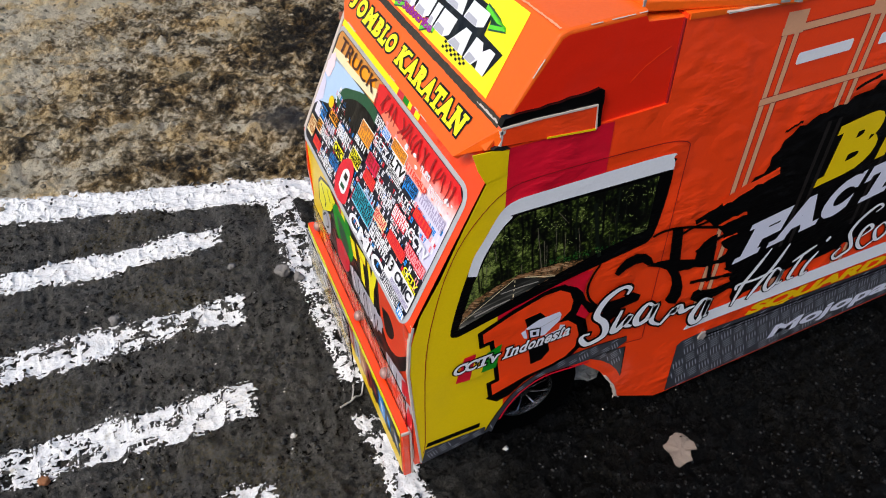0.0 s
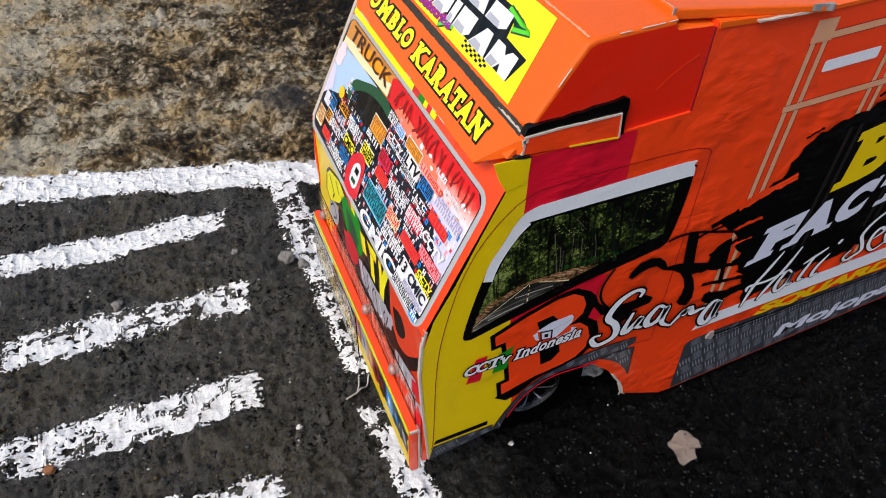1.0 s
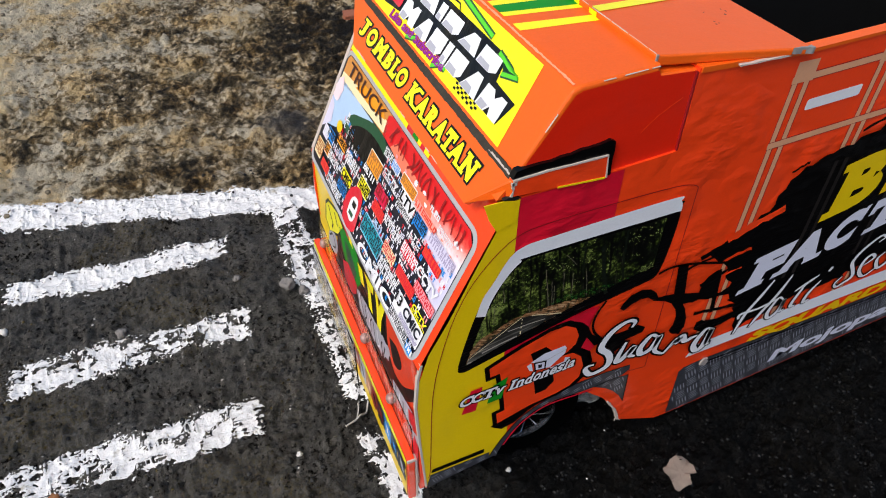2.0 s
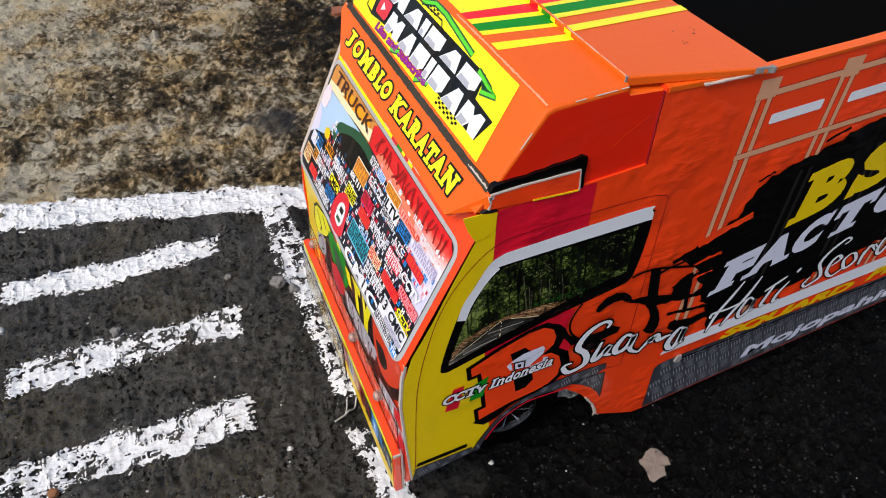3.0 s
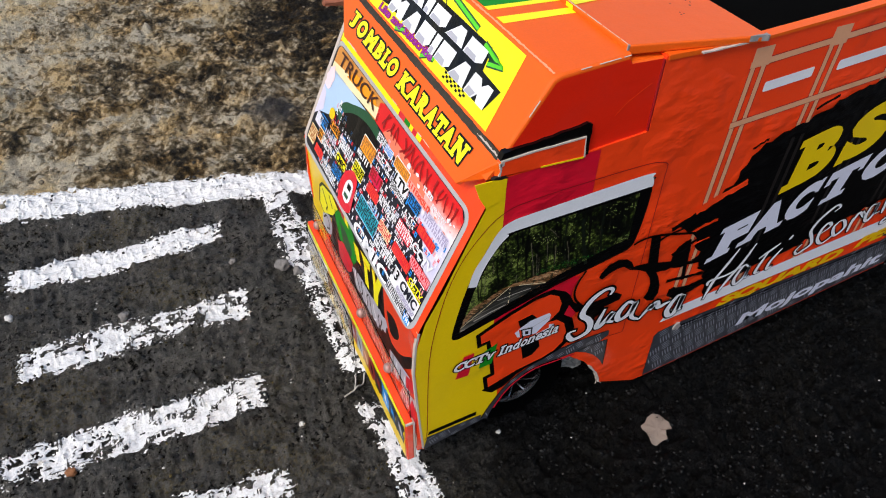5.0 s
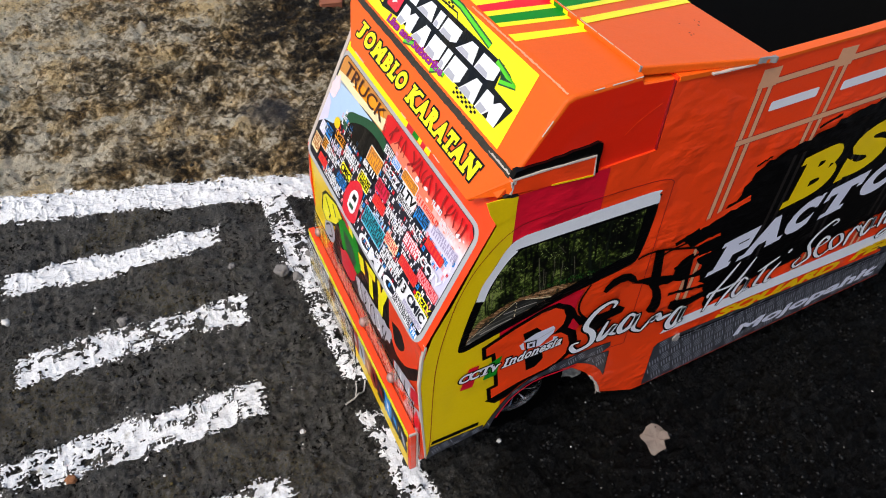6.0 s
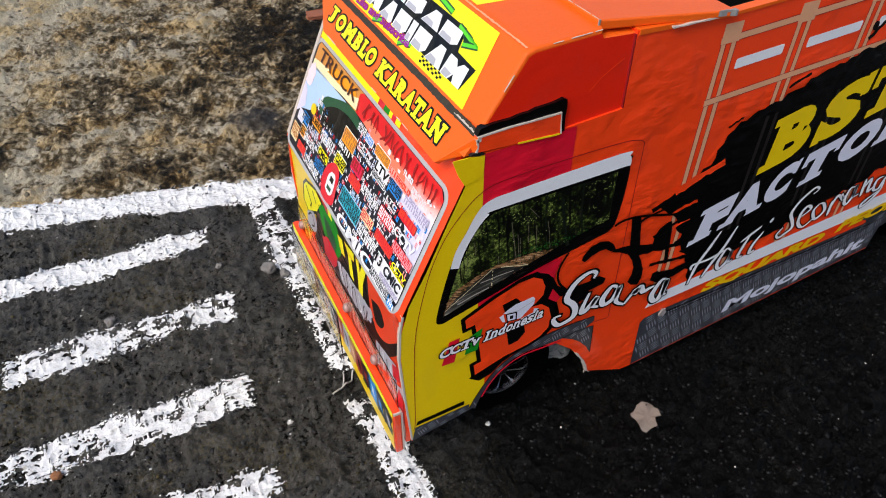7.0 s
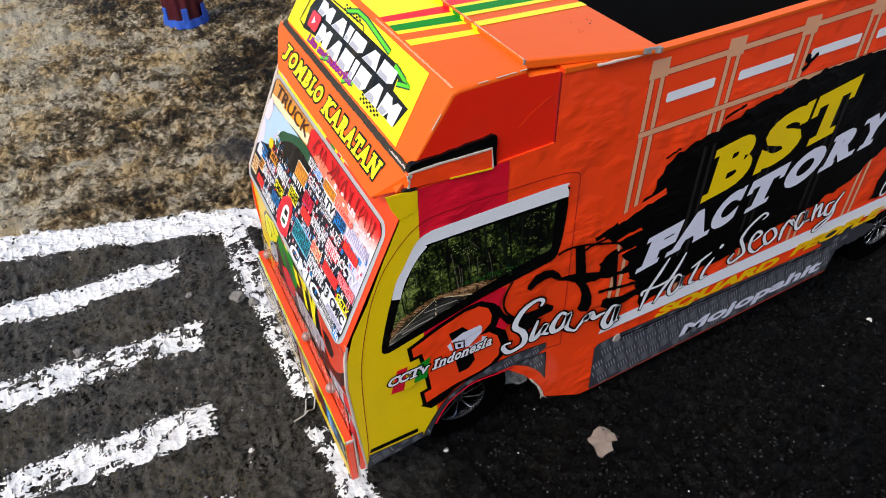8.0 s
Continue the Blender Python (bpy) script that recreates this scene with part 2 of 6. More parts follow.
            out.append((ca + r * math.cos(w), cb + r * math.sin(w)))
    return out


def ribbon(points, width):
    """The outline of a line of some width through points."""
    left, right = [], []
    for i, (a, b) in enumerate(points):
        p, q = points[max(i - 1, 0)], points[min(i + 1, len(points) - 1)]
        d = Vector((q[0] - p[0], q[1] - p[1])).normalized() * width / 2
        left.append((a - d.y, b + d.x))
        right.append((a + d.y, b - d.x))
    return left + right[::-1]


def smooth(points, steps=4):
    """A Catmull-Rom curve through points."""
    out = []
    for i in range(len(points) - 1):
        p = [Vector(points[min(max(j, 0), len(points) - 1)]) for j in (i - 1, i, i + 1, i + 2)]
        for s in range(steps):
            t = s / steps
            v = 0.5 * (2 * p[1] + (p[2] - p[0]) * t + (2 * p[0] - 5 * p[1] + 4 * p[2] - p[3]) * t * t + (3 * p[1] - p[0] - 3 * p[2] + p[3]) * t**3)
            out.append((v.x, v.y))
    return out + [tuple(points[-1])]


def ragged(points, amount, step, seed):
    """An outline with torn, brushed edges."""
    rng = random.Random(seed)
    out = []
    for i, p in enumerate(points):
        a, b = Vector(p), Vector(points[(i + 1) % len(points)])
        d = b - a
        k = max(1, int(d.length / step))
        side = Vector((-d.y, d.x)).normalized() if d.length else Vector((0, 0))
        for j in range(k):
            q = a + d * (j / k) + side * rng.uniform(-amount, amount)
            out.append((q.x, q.y))
    return out


def glyphs(words, bold, shear=0.0):
    """Words in the built-in font as a mesh, lying in x and y."""
    curve = bpy.data.curves.new("lettering", "FONT")
    curve.body, curve.offset, curve.shear, curve.resolution_u = words, bold, shear, 4
    ob = new("lettering", curve)
    me = bpy.data.meshes.new_from_object(ob.evaluated_get(bpy.context.evaluated_depsgraph_get()))
    bpy.data.objects.remove(ob)
    bpy.data.curves.remove(curve)
    return me


def lettering(words, face, p0, u, v, off, material, parent, bold=0.02, shear=0.0, rim=0.0, rim_material=None, label="", name="lettering"):
    """Words laid on a face: p0 is the lower left corner, u runs along the line, v up the letters. rim: an outline behind them."""
    me = glyphs(words, bold, shear)
    xs, ys = [c.co.x for c in me.vertices], [c.co.y for c in me.vertices]
    x0, y0, w, h = min(xs), min(ys), max(xs) - min(xs), max(ys) - min(ys)
    done = []
    for m, o, mat, tag in ((glyphs(words, bold + rim, shear) if rim else None, off, rim_material, name + "_outline"), (me, off + 0.00012, material, name)):
        if m is None:
            continue
        for vert in m.vertices:
            s, t = (vert.co.x - x0) / w, (vert.co.y - y0) / h
            vert.co = face.at(p0[0] + u[0] * s + v[0] * t, p0[1] + u[1] * s + v[1] * t, o)
        m.materials.clear()
        m.materials.append(mat)
        m.name = tag
        ob = new(tag, m)
        ob.parent = parent
        tagged(ob, label)
        done.append(ob)
    return done


# where the heavy serifs of a letter stand: foot or head, at its left, middle or right; ticks hang from or rise at its ends
SERIFS = {"B": "fl hl", "S": "tr ul", "T": "fm tl tr", "F": "fl hl tr", "A": "fl fr", "C": "tr", "R": "fl hl fr", "Y": "fm hl hr", "J": "hr", "M": "fl fr", "L": "fl hl ur", "K": "fl hl fr hr", "N": "fl hl hr", "P": "fl hl", "E": "fl hl tr ur", "D": "fl hl", "U": "hl hr", "O": "", " ": "",
          "I": "fl hl", "v": "hl hr", "n": "fl fr", "d": "fr", "o": "", "e": "", "s": "tr ul", "i": "fl", "a": "fr"}


def slab_glyph(ch, bold, rim):
    """A letter of the built-in font, one high, with heavy serifs added: a bmesh and its width."""
    bm = bmesh.new()
    if ch == " ":
        return bm, 0.35
    me = glyphs(ch, bold)
    ys = [c.co.y for c in me.vertices]
    y0, high = min(ys), max(ys) - min(ys)
    x0 = min(c.co.x for c in me.vertices)
    wide = (max(c.co.x for c in me.vertices) - x0) / high
    grown = glyphs(ch, bold + rim) if rim else me
    bm.from_mesh(grown)
    for v in bm.verts:
        v.co = Vector(((v.co.x - x0) / high, (v.co.y - y0) / high, 0))
    g, th, e = rim / high, 0.15, 0.10
    for mark in SERIFS[ch].split():
        kind, place = mark
        mid = {"l": (-e, 0.36), "m": (wide / 2 - 0.27, wide / 2 + 0.27), "r": (wide - 0.36, wide + e)}[place]
        if kind in "tu":
            mid = (0.0, 0.12) if place == "l" else (wide - 0.12, wide)
        low, top = {"f": (0, th), "h": (1 - th, 1), "t": (0.6, 1), "u": (0, 0.4)}[kind]
        f = bm.faces.new([bm.verts.new((a, b, 0.5)) for a, b in ((mid[0] - g, low - g), (mid[1] + g, low - g), (mid[1] + g, top + g), (mid[0] - g, top + g))])
        f.normal_update()
    return bm, wide


def set_word(letters, face, p0, u, v, off, material, parent, bold=0.05, rim=0.0, rim_material=None, label=""):
    """Heavy slab letters, each with its own stretch of the line: (letter, from, to), in shares of u, and its height where it is a low one."""
    for grown, mat, o, name in ((rim, rim_material, off, "lettering_outline"), (0.0, material, off + 0.00015, "lettering")):
        if mat is None:
            continue
        whole = bmesh.new()
        for ch, s0, s1, *rest in letters:
            high = rest[0] if rest else 1.0
            base, _ = slab_glyph(ch, bold, 0.0)
            xs = [w.co.x for w in base.verts]
            lo, wide = min(xs), max(xs) - min(xs)
            bm, _ = slab_glyph(ch, bold, grown)
            for w in bm.verts:
                w.co.x = s0 + (s1 - s0) * (w.co.x - lo) / wide
                w.co.y *= high
            keep = bpy.data.meshes.new("letter")
            bm.to_mesh(keep)
            whole.from_mesh(keep)
            base.free()
            bm.free()
        for w in whole.verts:
            s, t, lift = w.co
            w.co = face.at(p0[0] + u[0] * s + v[0] * t, p0[1] + u[1] * s + v[1] * t, o + lift * 0.0001)
        for f in whole.faces:
            f.normal_update()
            if f.normal.dot(face.n) < 0:
                f.normal_flip()
            f.smooth = False
        part(name, whole, mat, parent, label)


def treads(outline, face, off, parent, cell=0.0092, turn=0.35):
    """The raised-looking bars of a printed diamond plate: fours of short lens shapes, turned by a right angle from cell to cell."""
    xs, ys = [p[0] for p in outline], [p[1] for p in outline]
    c, d = math.cos(turn), math.sin(turn)
    mid = ((min(xs) + max(xs)) / 2, (min(ys) + max(ys)) / 2)
    reach = int(max(max(xs) - min(xs), max(ys) - min(ys)) / cell) + 2
    shapes = []
    for i in range(-reach, reach):
        for j in range(-reach, reach):
            for k in range(4):
                lens = [(a * cell, b * cell) for a, b in ((-0.44, 0), (-0.22, 0.045), (0, 0.055), (0.22, 0.045), (0.44, 0), (0.22, -0.04), (0, -0.045), (-0.22, -0.04))]
                lens = [(a, b + (k - 1.5) * 0.245 * cell) for a, b in lens]
                if (i + j) % 2:
                    lens = [(-b, a) for a, b in lens]
                lens = [(a + i * cell, b + j * cell) for a, b in lens]
                lens = [(mid[0] + a * c - b * d, mid[1] + a * d + b * c) for a, b in lens]
                if all(inside(p, outline) for p in lens):
                    shapes.append(lens)
    if shapes:
        tagged(part("tread", sheets(shapes, face, off), tread_print, parent), kind="stuff")


def script_word(strokes, face, off, width, material, rim, rim_material, parent, label=""):
    """A handwritten word: one brushed stroke after another, thinner at the ends, with an outline behind."""
    for grow, mat, o, name in ((rim, rim_material, off, "script_outline"), (0.0, material, off + 0.0002, "script_lettering")):
        bm = bmesh.new()
        for k, stroke in enumerate(strokes):
            line = smooth(stroke, 6)
            rows = []
            for i, (a, b) in enumerate(line):
                q, r = line[max(i - 1, 0)], line[min(i + 1, len(line) - 1)]
                d = Vector((r[0] - q[0], r[1] - q[1]))
                d = d.normalized() if d.length else Vector((1, 0))
                end = min(i, len(line) - 1 - i) / (len(line) - 1)
                w = width * (0.42 + 0.58 * min(1.0, end * 4)) * (0.75 + 0.4 * abs(d.y)) / 2 + grow
                a, b = (a - d.x * grow, b - d.y * grow) if i == 0 else (a + d.x * grow, b + d.y * grow) if i == len(line) - 1 else (a, b)
                lift = o + 0.00003 * k
                rows.append((bm.verts.new(face.at(a - d.y * w, b + d.x * w, lift)), bm.verts.new(face.at(a + d.y * w, b - d.x * w, lift))))
            for (a, b), (c, e) in zip(rows, rows[1:]):
                bm.faces.new((a, b, e, c))
        part(name, bm, mat, parent, label)


def grow(points, d):
    """An outline pushed outwards by d."""
    area = sum(p[0] * q[1] - q[0] * p[1] for p, q in zip(points, points[1:] + points[:1]))
    out = []
    for i, p in enumerate(points):
        a, b = points[i - 1], points[(i + 1) % len(points)]
        e, f = Vector((p[0] - a[0], p[1] - a[1])).normalized(), Vector((b[0] - p[0], b[1] - p[1])).normalized()
        m = Vector((e.y + f.y, -e.x - f.x))
        m = m.normalized() * d / max(0.5, math.sqrt(max(0.0, (1 + e.dot(f)) / 2)))
        out.append((p[0] + m.x, p[1] + m.y) if area > 0 else (p[0] - m.x, p[1] - m.y))
    return out


def inside(p, poly):
    x, y = p
    hit = False
    for i in range(len(poly)):
        (x0, y0), (x1, y1) = poly[i], poly[i - 1]
        if (y0 > y) != (y1 > y) and x < (x1 - x0) * (y - y0) / (y1 - y0) + x0:
            hit = not hit
    return hit


def worn_line(name, points, width, face, near, far, parent, seed, cover=0.6):
    """A board edge from which the print has rubbed off in places: short pale slivers along a line."""
    r = random.Random(seed)
    for a, b in zip(points, points[1:]):
        d = Vector(b) - Vector(a)
        at = 0.0
        while at < d.length:
            run = r.uniform(0.004, 0.016)
            if r.random() < cover:
                p, q = Vector(a) + d * (at / d.length), Vector(a) + d * (min(at + run, d.length) / d.length)
                part(name, slab(ragged(ribbon([tuple(p), tuple((p + q) / 2), tuple(q)], width * r.uniform(0.5, 1.2)), width * 0.3, 0.002, r.randint(0, 999)), face, near, far), board_edge, parent)
            at += run + r.uniform(0.0, 0.004)

# ---- ground ----
def lattice(x, y, scale, seed):
    """Smooth value noise between -1 and 1."""
    rng = np.random.default_rng(seed)
    table = rng.uniform(-1, 1, (256, 256))
    u, v = x * scale, y * scale
    i, j = np.floor(u).astype(int), np.floor(v).astype(int)
    a, b = u - i, v - j
    a, b = a * a * (3 - 2 * a), b * b * (3 - 2 * b)
    g = lambda p, q: table[p % 256, q % 256]  # noqa: E731
    return (g(i, j) * (1 - a) + g(i + 1, j) * a) * (1 - b) + (g(i, j + 1) * (1 - a) + g(i + 1, j + 1) * a) * b


def line_edge(x):
    """The far edge of the long painted line, where the asphalt ends."""
    return 0.3571 - 0.2711 * np.clip(x, -3, 3)


def ground_height(x, y):
    far = np.clip((y - line_edge(x) + 0.012) / 0.03, 0, 1)
    near = np.clip(1.6 - np.hypot(x - 0.1, y - 0.3) / 1.2, 0, 1)
    ridge = lambda scale, seed: 1 - 2 * np.abs(lattice(x, y, scale, seed))  # noqa: E731
    grit = 0.0006 * lattice(x, y, 430, 1) + 0.0012 * ridge(230, 2) + 0.0024 * ridge(105, 3) + 0.0020 * lattice(x, y, 40, 18) + 0.0012 * lattice(x, y, 18, 4)
    pits = -0.0055 * np.clip(np.abs(lattice(x, y, 95, 5)) - 0.42, 0, 1) - 0.004 * np.clip(np.abs(lattice(x, y, 210, 15)) - 0.5, 0, 1)
    pits = pits + 0.0016 * np.clip(1 - 7 * np.abs(lattice(x, y, 48, 16)), 0, 1) * (lattice(x, y, 14, 17) > 0)
    slabs = 0.004 * lattice(x, y, 24, 6) + 0.005 * np.abs(lattice(x, y, 60, 7)) + 0.003 * lattice(x, y, 150, 8) + 0.0013 * lattice(x, y, 330, 10) + 0.002 * lattice(x, y, 9, 9)
    return ((grit + pits) * (1 - far) + (slabs - 0.001) * far) * near


def spaced(lo, hi, step, reach):
    """Even steps from lo to hi, then ever wider ones out to reach."""
    mid = list(np.arange(lo, hi, step))
    out, d, p = [], step, mid[-1]
    while p < reach:
        d *= 1.18
        p += d
        out.append(p)
    left, d, p = [], step, lo
    while p > -reach:
        d *= 1.18
        p -= d
        left.append(p)
    return np.array(left[::-1] + mid + out)


def grid_mesh(name, xs, ys, zs):
    nx, ny = len(xs), len(ys)
    gx, gy = np.meshgrid(xs, ys, indexing="ij")
    co = np.stack([gx, gy, zs(gx, gy)], -1).reshape(-1, 3)
    i = (np.arange(nx - 1)[:, None] * ny + np.arange(ny - 1)[None]).ravel()
    quads = np.stack([i, i + ny, i + ny + 1, i + 1], -1)
    me = bpy.data.meshes.new(name)
    me.vertices.add(len(co))
    me.vertices.foreach_set("co", co.astype(np.float32).ravel())
    me.loops.add(quads.size)
    me.loops.foreach_set("vertex_index", quads.astype(np.int32).ravel())
    me.polygons.add(len(quads))
    me.polygons.foreach_set("loop_start", np.arange(0, quads.size, 4, dtype=np.int32))
    me.polygons.foreach_set("use_smooth", np.ones(len(quads), bool))
    me.update(calc_edges=True)
    me.validate()
    return me


def ground_material():
    m, n, l, p = node_kit("asphalt_and_old_concrete")
    coord = n.new("ShaderNodeTexCoord").outputs["Object"]
    sep = n.new("ShaderNodeSeparateXYZ")
    l.new(coord, sep.inputs[0])

    def calc(op, a, b):
        q = n.new("ShaderNodeMath")
        q.operation = op
        for s, v in zip(q.inputs, (a, b)):
            if hasattr(v, "links"):
                l.new(v, s)
            else:
                s.default_value = v
        return q.outputs[0]

    tiny, small, mid, big = (noise_tex(n, l, coord, s, d, r) for s, d, r in ((1500, 4, 0.7), (420, 5, 0.7), (70, 5, 0.65), (11, 5, 0.6)))
    # asphalt: near-black where the truck's shade is painted in; a greyer, dustier crust with dark hollows and moss near
    # the painted lines
    lumps = noise_tex(n, l, coord, 120, 7, 0.7)
    # tones follow the lumps, dark in the lows: relief shading put into colour
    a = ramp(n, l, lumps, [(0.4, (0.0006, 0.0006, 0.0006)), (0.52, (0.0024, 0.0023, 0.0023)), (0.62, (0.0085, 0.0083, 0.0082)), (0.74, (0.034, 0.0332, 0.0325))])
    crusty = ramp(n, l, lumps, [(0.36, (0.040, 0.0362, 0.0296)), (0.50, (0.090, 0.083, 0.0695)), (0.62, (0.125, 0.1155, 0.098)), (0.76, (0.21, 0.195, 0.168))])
    # shade of pits that crowd together in places and of winding crevices, put into the colour
    pit = calc("ADD", noise_tex(n, l, coord, 300, 4, 0.65), calc("MULTIPLY", calc("SUBTRACT", noise_tex(n, l, coord, 24, 3), 0.5), 0.42))
    solid = ramp(n, l, pit, [(0.355, (0.04, 0.036, 0.032)), (0.45, (1, 1, 1))])
    crusty = mix(n, l, 1.0, crusty, solid, "MULTIPLY")
    seam = ramp(n, l, noise_tex(n, l, coord, 62, 5, 0.62), [(0.460, (1, 1, 1)), (0.481, (0.05, 0.047, 0.042)), (0.492, (0.05, 0.047, 0.042)), (0.510, (1, 1, 1))])
    crusty = mix(n, l, ramp(n, l, noise_tex(n, l, coord, 25, 3), [(0.46, (0, 0, 0)), (0.54, (1, 1, 1))]), crusty, mix(n, l, 1.0, crusty, seam, "MULTIPLY"))
    bits = n.new("ShaderNodeTexVoronoi")
    bits.inputs["Scale"].default_value = 620
    l.new(coord, bits.inputs["Vector"])
    tint = n.new("ShaderNodeSeparateColor")
    l.new(bits.outputs["Color"], tint.inputs[0])
    # bright specks coloured in for glints off the crust
    glint = calc("MULTIPLY", calc("LESS_THAN", bits.outputs["Distance"], 0.26), calc("GREATER_THAN", tint.outputs[0], 0.93))
    crusty = mix(n, l, glint, crusty, mix(n, l, tint.outputs[1], (0.12, 0.11, 0.095), (0.5, 0.47, 0.42)))
    # base colour falls to near-black beside the truck, standing in for its shade
    unshaded = n.new("ShaderNodeMapRange")
    unshaded.inputs["From Min"].default_value, unshaded.inputs["From Max"].default_value = 0.15, 0.02
    l.new(calc("ADD", sep.outputs[0], calc("MULTIPLY", big, 0.14)), unshaded.inputs["Value"])
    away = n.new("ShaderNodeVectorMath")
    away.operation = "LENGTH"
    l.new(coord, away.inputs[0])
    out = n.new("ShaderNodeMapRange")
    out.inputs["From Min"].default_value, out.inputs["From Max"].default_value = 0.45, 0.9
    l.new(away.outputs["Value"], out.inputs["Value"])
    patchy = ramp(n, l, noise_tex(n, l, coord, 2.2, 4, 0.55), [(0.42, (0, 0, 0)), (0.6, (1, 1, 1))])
    dust_unshaded = mix(n, l, out.outputs[0], unshaded.outputs[0], patchy)
    a = mix(n, l, dust_unshaded, a, crusty)
    a = mix(n, l, ramp(n, l, mid, [(0.56, (0, 0, 0)), (0.76, (0.22, 0.22, 0.22))]), a, (0.0025, 0.0025, 0.0026))
    moss = calc("MULTIPLY", ramp(n, l, big, [(0.52, (0, 0, 0)), (0.60, (1, 1, 1))]), ramp(n, l, small, [(0.5, (0, 0, 0)), (0.57, (1, 1, 1))]))
    moss = calc("MULTIPLY", moss, calc("ADD", calc("MULTIPLY", dust_unshaded, 0.8), 0.04))
    a = mix(n, l, moss, a, mix(n, l, tiny, (0.03, 0.022, 0.006), (0.20, 0.155, 0.06)))
    vor = n.new("ShaderNodeTexVoronoi")
    vor.inputs["Scale"].default_value = 330
    l.new(coord, vor.inputs["Vector"])
    speck = calc("LESS_THAN", vor.outputs["Distance"], 0.17)
    vsep = n.new("ShaderNodeSeparateColor")
    l.new(vor.outputs["Color"], vsep.inputs[0])
    speck = calc("MULTIPLY", speck, calc("GREATER_THAN", vsep.outputs[0], calc("SUBTRACT", 0.995, calc("MULTIPLY", big, 0.04))))
    a = mix(n, l, speck, a, (0.3, 0.28, 0.24))
    # old concrete: tan crust broken by dark hollows, paler in set patches and towards low x
    crust = noise_tex(n, l, coord, 34, 6, 0.62)
    crumb = noise_tex(n, l, coord, 170, 4, 0.6)
    broad = noise_tex(n, l, coord, 5.5, 4, 0.55)
    level = calc("ADD", calc("MULTIPLY", crust, 0.85), calc("ADD", calc("MULTIPLY", broad, 0.75), calc("MULTIPLY", crumb, 0.72)))

    def patch(x, y, inner, outer):
        """A ragged round stain on the ground, one inside and nought outside."""
        off = n.new("ShaderNodeVectorMath")
        off.operation = "DISTANCE"
        l.new(coord, off.inputs[0])
        off.inputs[1].default_value = (x, y, 0)
        r = n.new("ShaderNodeMapRange")
        r.inputs["From Min"].default_value, r.inputs["From Max"].default_value = outer, inner
        l.new(calc("ADD", off.outputs["Value"], calc("MULTIPLY", calc("SUBTRACT", crust, 0.5), outer * 1.3)), r.inputs["Value"])
        return r.outputs[0]

    for x, y, inner, outer, gain in ((-0.30, 0.92, 0.06, 0.24, 0.20), (0.028, 0.760, 0.012, 0.070, 0.24), (-0.150, 0.870, 0.02, 0.09, 0.14), (-0.19, 0.70, 0.02, 0.12, 0.07), (-0.04, 0.47, 0.02, 0.11, 0.05), (0.10, 0.66, 0.03, 0.16, -0.08), (-0.24, 0.53, 0.005, 0.05, -0.12)):
        level = calc("ADD", level, calc("MULTIPLY", patch(x, y, inner, outer), gain))
    near_x = n.new("ShaderNodeMapRange")
    near_x.inputs["From Min"].default_value, near_x.inputs["From Max"].default_value = -0.5, 0.3
    near_x.inputs["To Min"].default_value, near_x.inputs["To Max"].default_value = -0.10, 0.03
    l.new(sep.outputs[0], near_x.inputs["Value"])
    c = ramp(n, l, calc("SUBTRACT", level, calc("ADD", near_x.outputs[0], 0.607)), [(0.38, (0.010, 0.008, 0.005)), (0.455, (0.045, 0.033, 0.017)), (0.53, (0.135, 0.100, 0.052)), (0.60, (0.31, 0.245, 0.15)), (0.68, (0.64, 0.565, 0.42))])
    tinge = ramp(n, l, noise_tex(n, l, coord, 21, 5, 0.65), [(0.46, (0, 0, 0)), (0.60, (0.75, 0.75, 0.75))])
    c = mix(n, l, tinge, c, mix(n, l, 1.0, c, (1.05, 0.84, 0.50), "MULTIPLY"))
    damp = patch(0.030, 0.468, 0.018, 0.042)
    c = mix(n, l, calc("MULTIPLY", damp, 0.85), c, (0.045, 0.044, 0.047))
    green = calc("MULTIPLY", ramp(n, l, big, [(0.55, (0, 0, 0)), (0.68, (1, 1, 1))]), 0.35)
    c = mix(n, l, green, c, (0.06, 0.052, 0.014))
    # where the asphalt ends
    edge = calc("ADD", calc("ADD", sep.outputs[1], calc("MULTIPLY", sep.outputs[0], 0.2711)), calc("MULTIPLY", mid, 0.02))
    far = calc("GREATER_THAN", edge, 0.3571)
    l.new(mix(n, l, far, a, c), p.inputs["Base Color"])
    rough = n.new("ShaderNodeMapRange")
    rough.inputs["From Min"].default_value, rough.inputs["From Max"].default_value = 0.3, 0.7
    rough.inputs["To Min"].default_value, rough.inputs["To Max"].default_value = 0.30, 0.62
    l.new(small, rough.inputs["Value"])
    l.new(rough.outputs[0], p.inputs["Roughness"])
    # specular also lowered in pits and beside the truck, as shade would do
    shine = mix(n, l, far, mix(n, l, dust_unshaded, (0.12, 0.12, 0.12), mix(n, l, 1.0, solid, (0.5, 0.5, 0.5), "MULTIPLY")), (0.15, 0.15, 0.15))
    l.new(shine, p.inputs["Specular IOR Level"])
    l.new(bump(n, l, tiny, 0.6, 0.0015, bump(n, l, small, 1.0, 0.004, bump(n, l, lumps, 1.0, 0.0125))), p.inputs["Normal"])
    return m


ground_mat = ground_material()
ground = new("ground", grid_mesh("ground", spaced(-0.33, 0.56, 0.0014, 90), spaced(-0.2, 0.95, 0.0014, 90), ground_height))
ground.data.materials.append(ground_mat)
tagged(ground, "rough dark asphalt meeting weathered mossy tan concrete", "ground", kind="structure")

paint_m, pn, pl, pp = node_kit("white_road_paint")
pcoord = pn.new("ShaderNodeTexCoord").outputs["Object"]
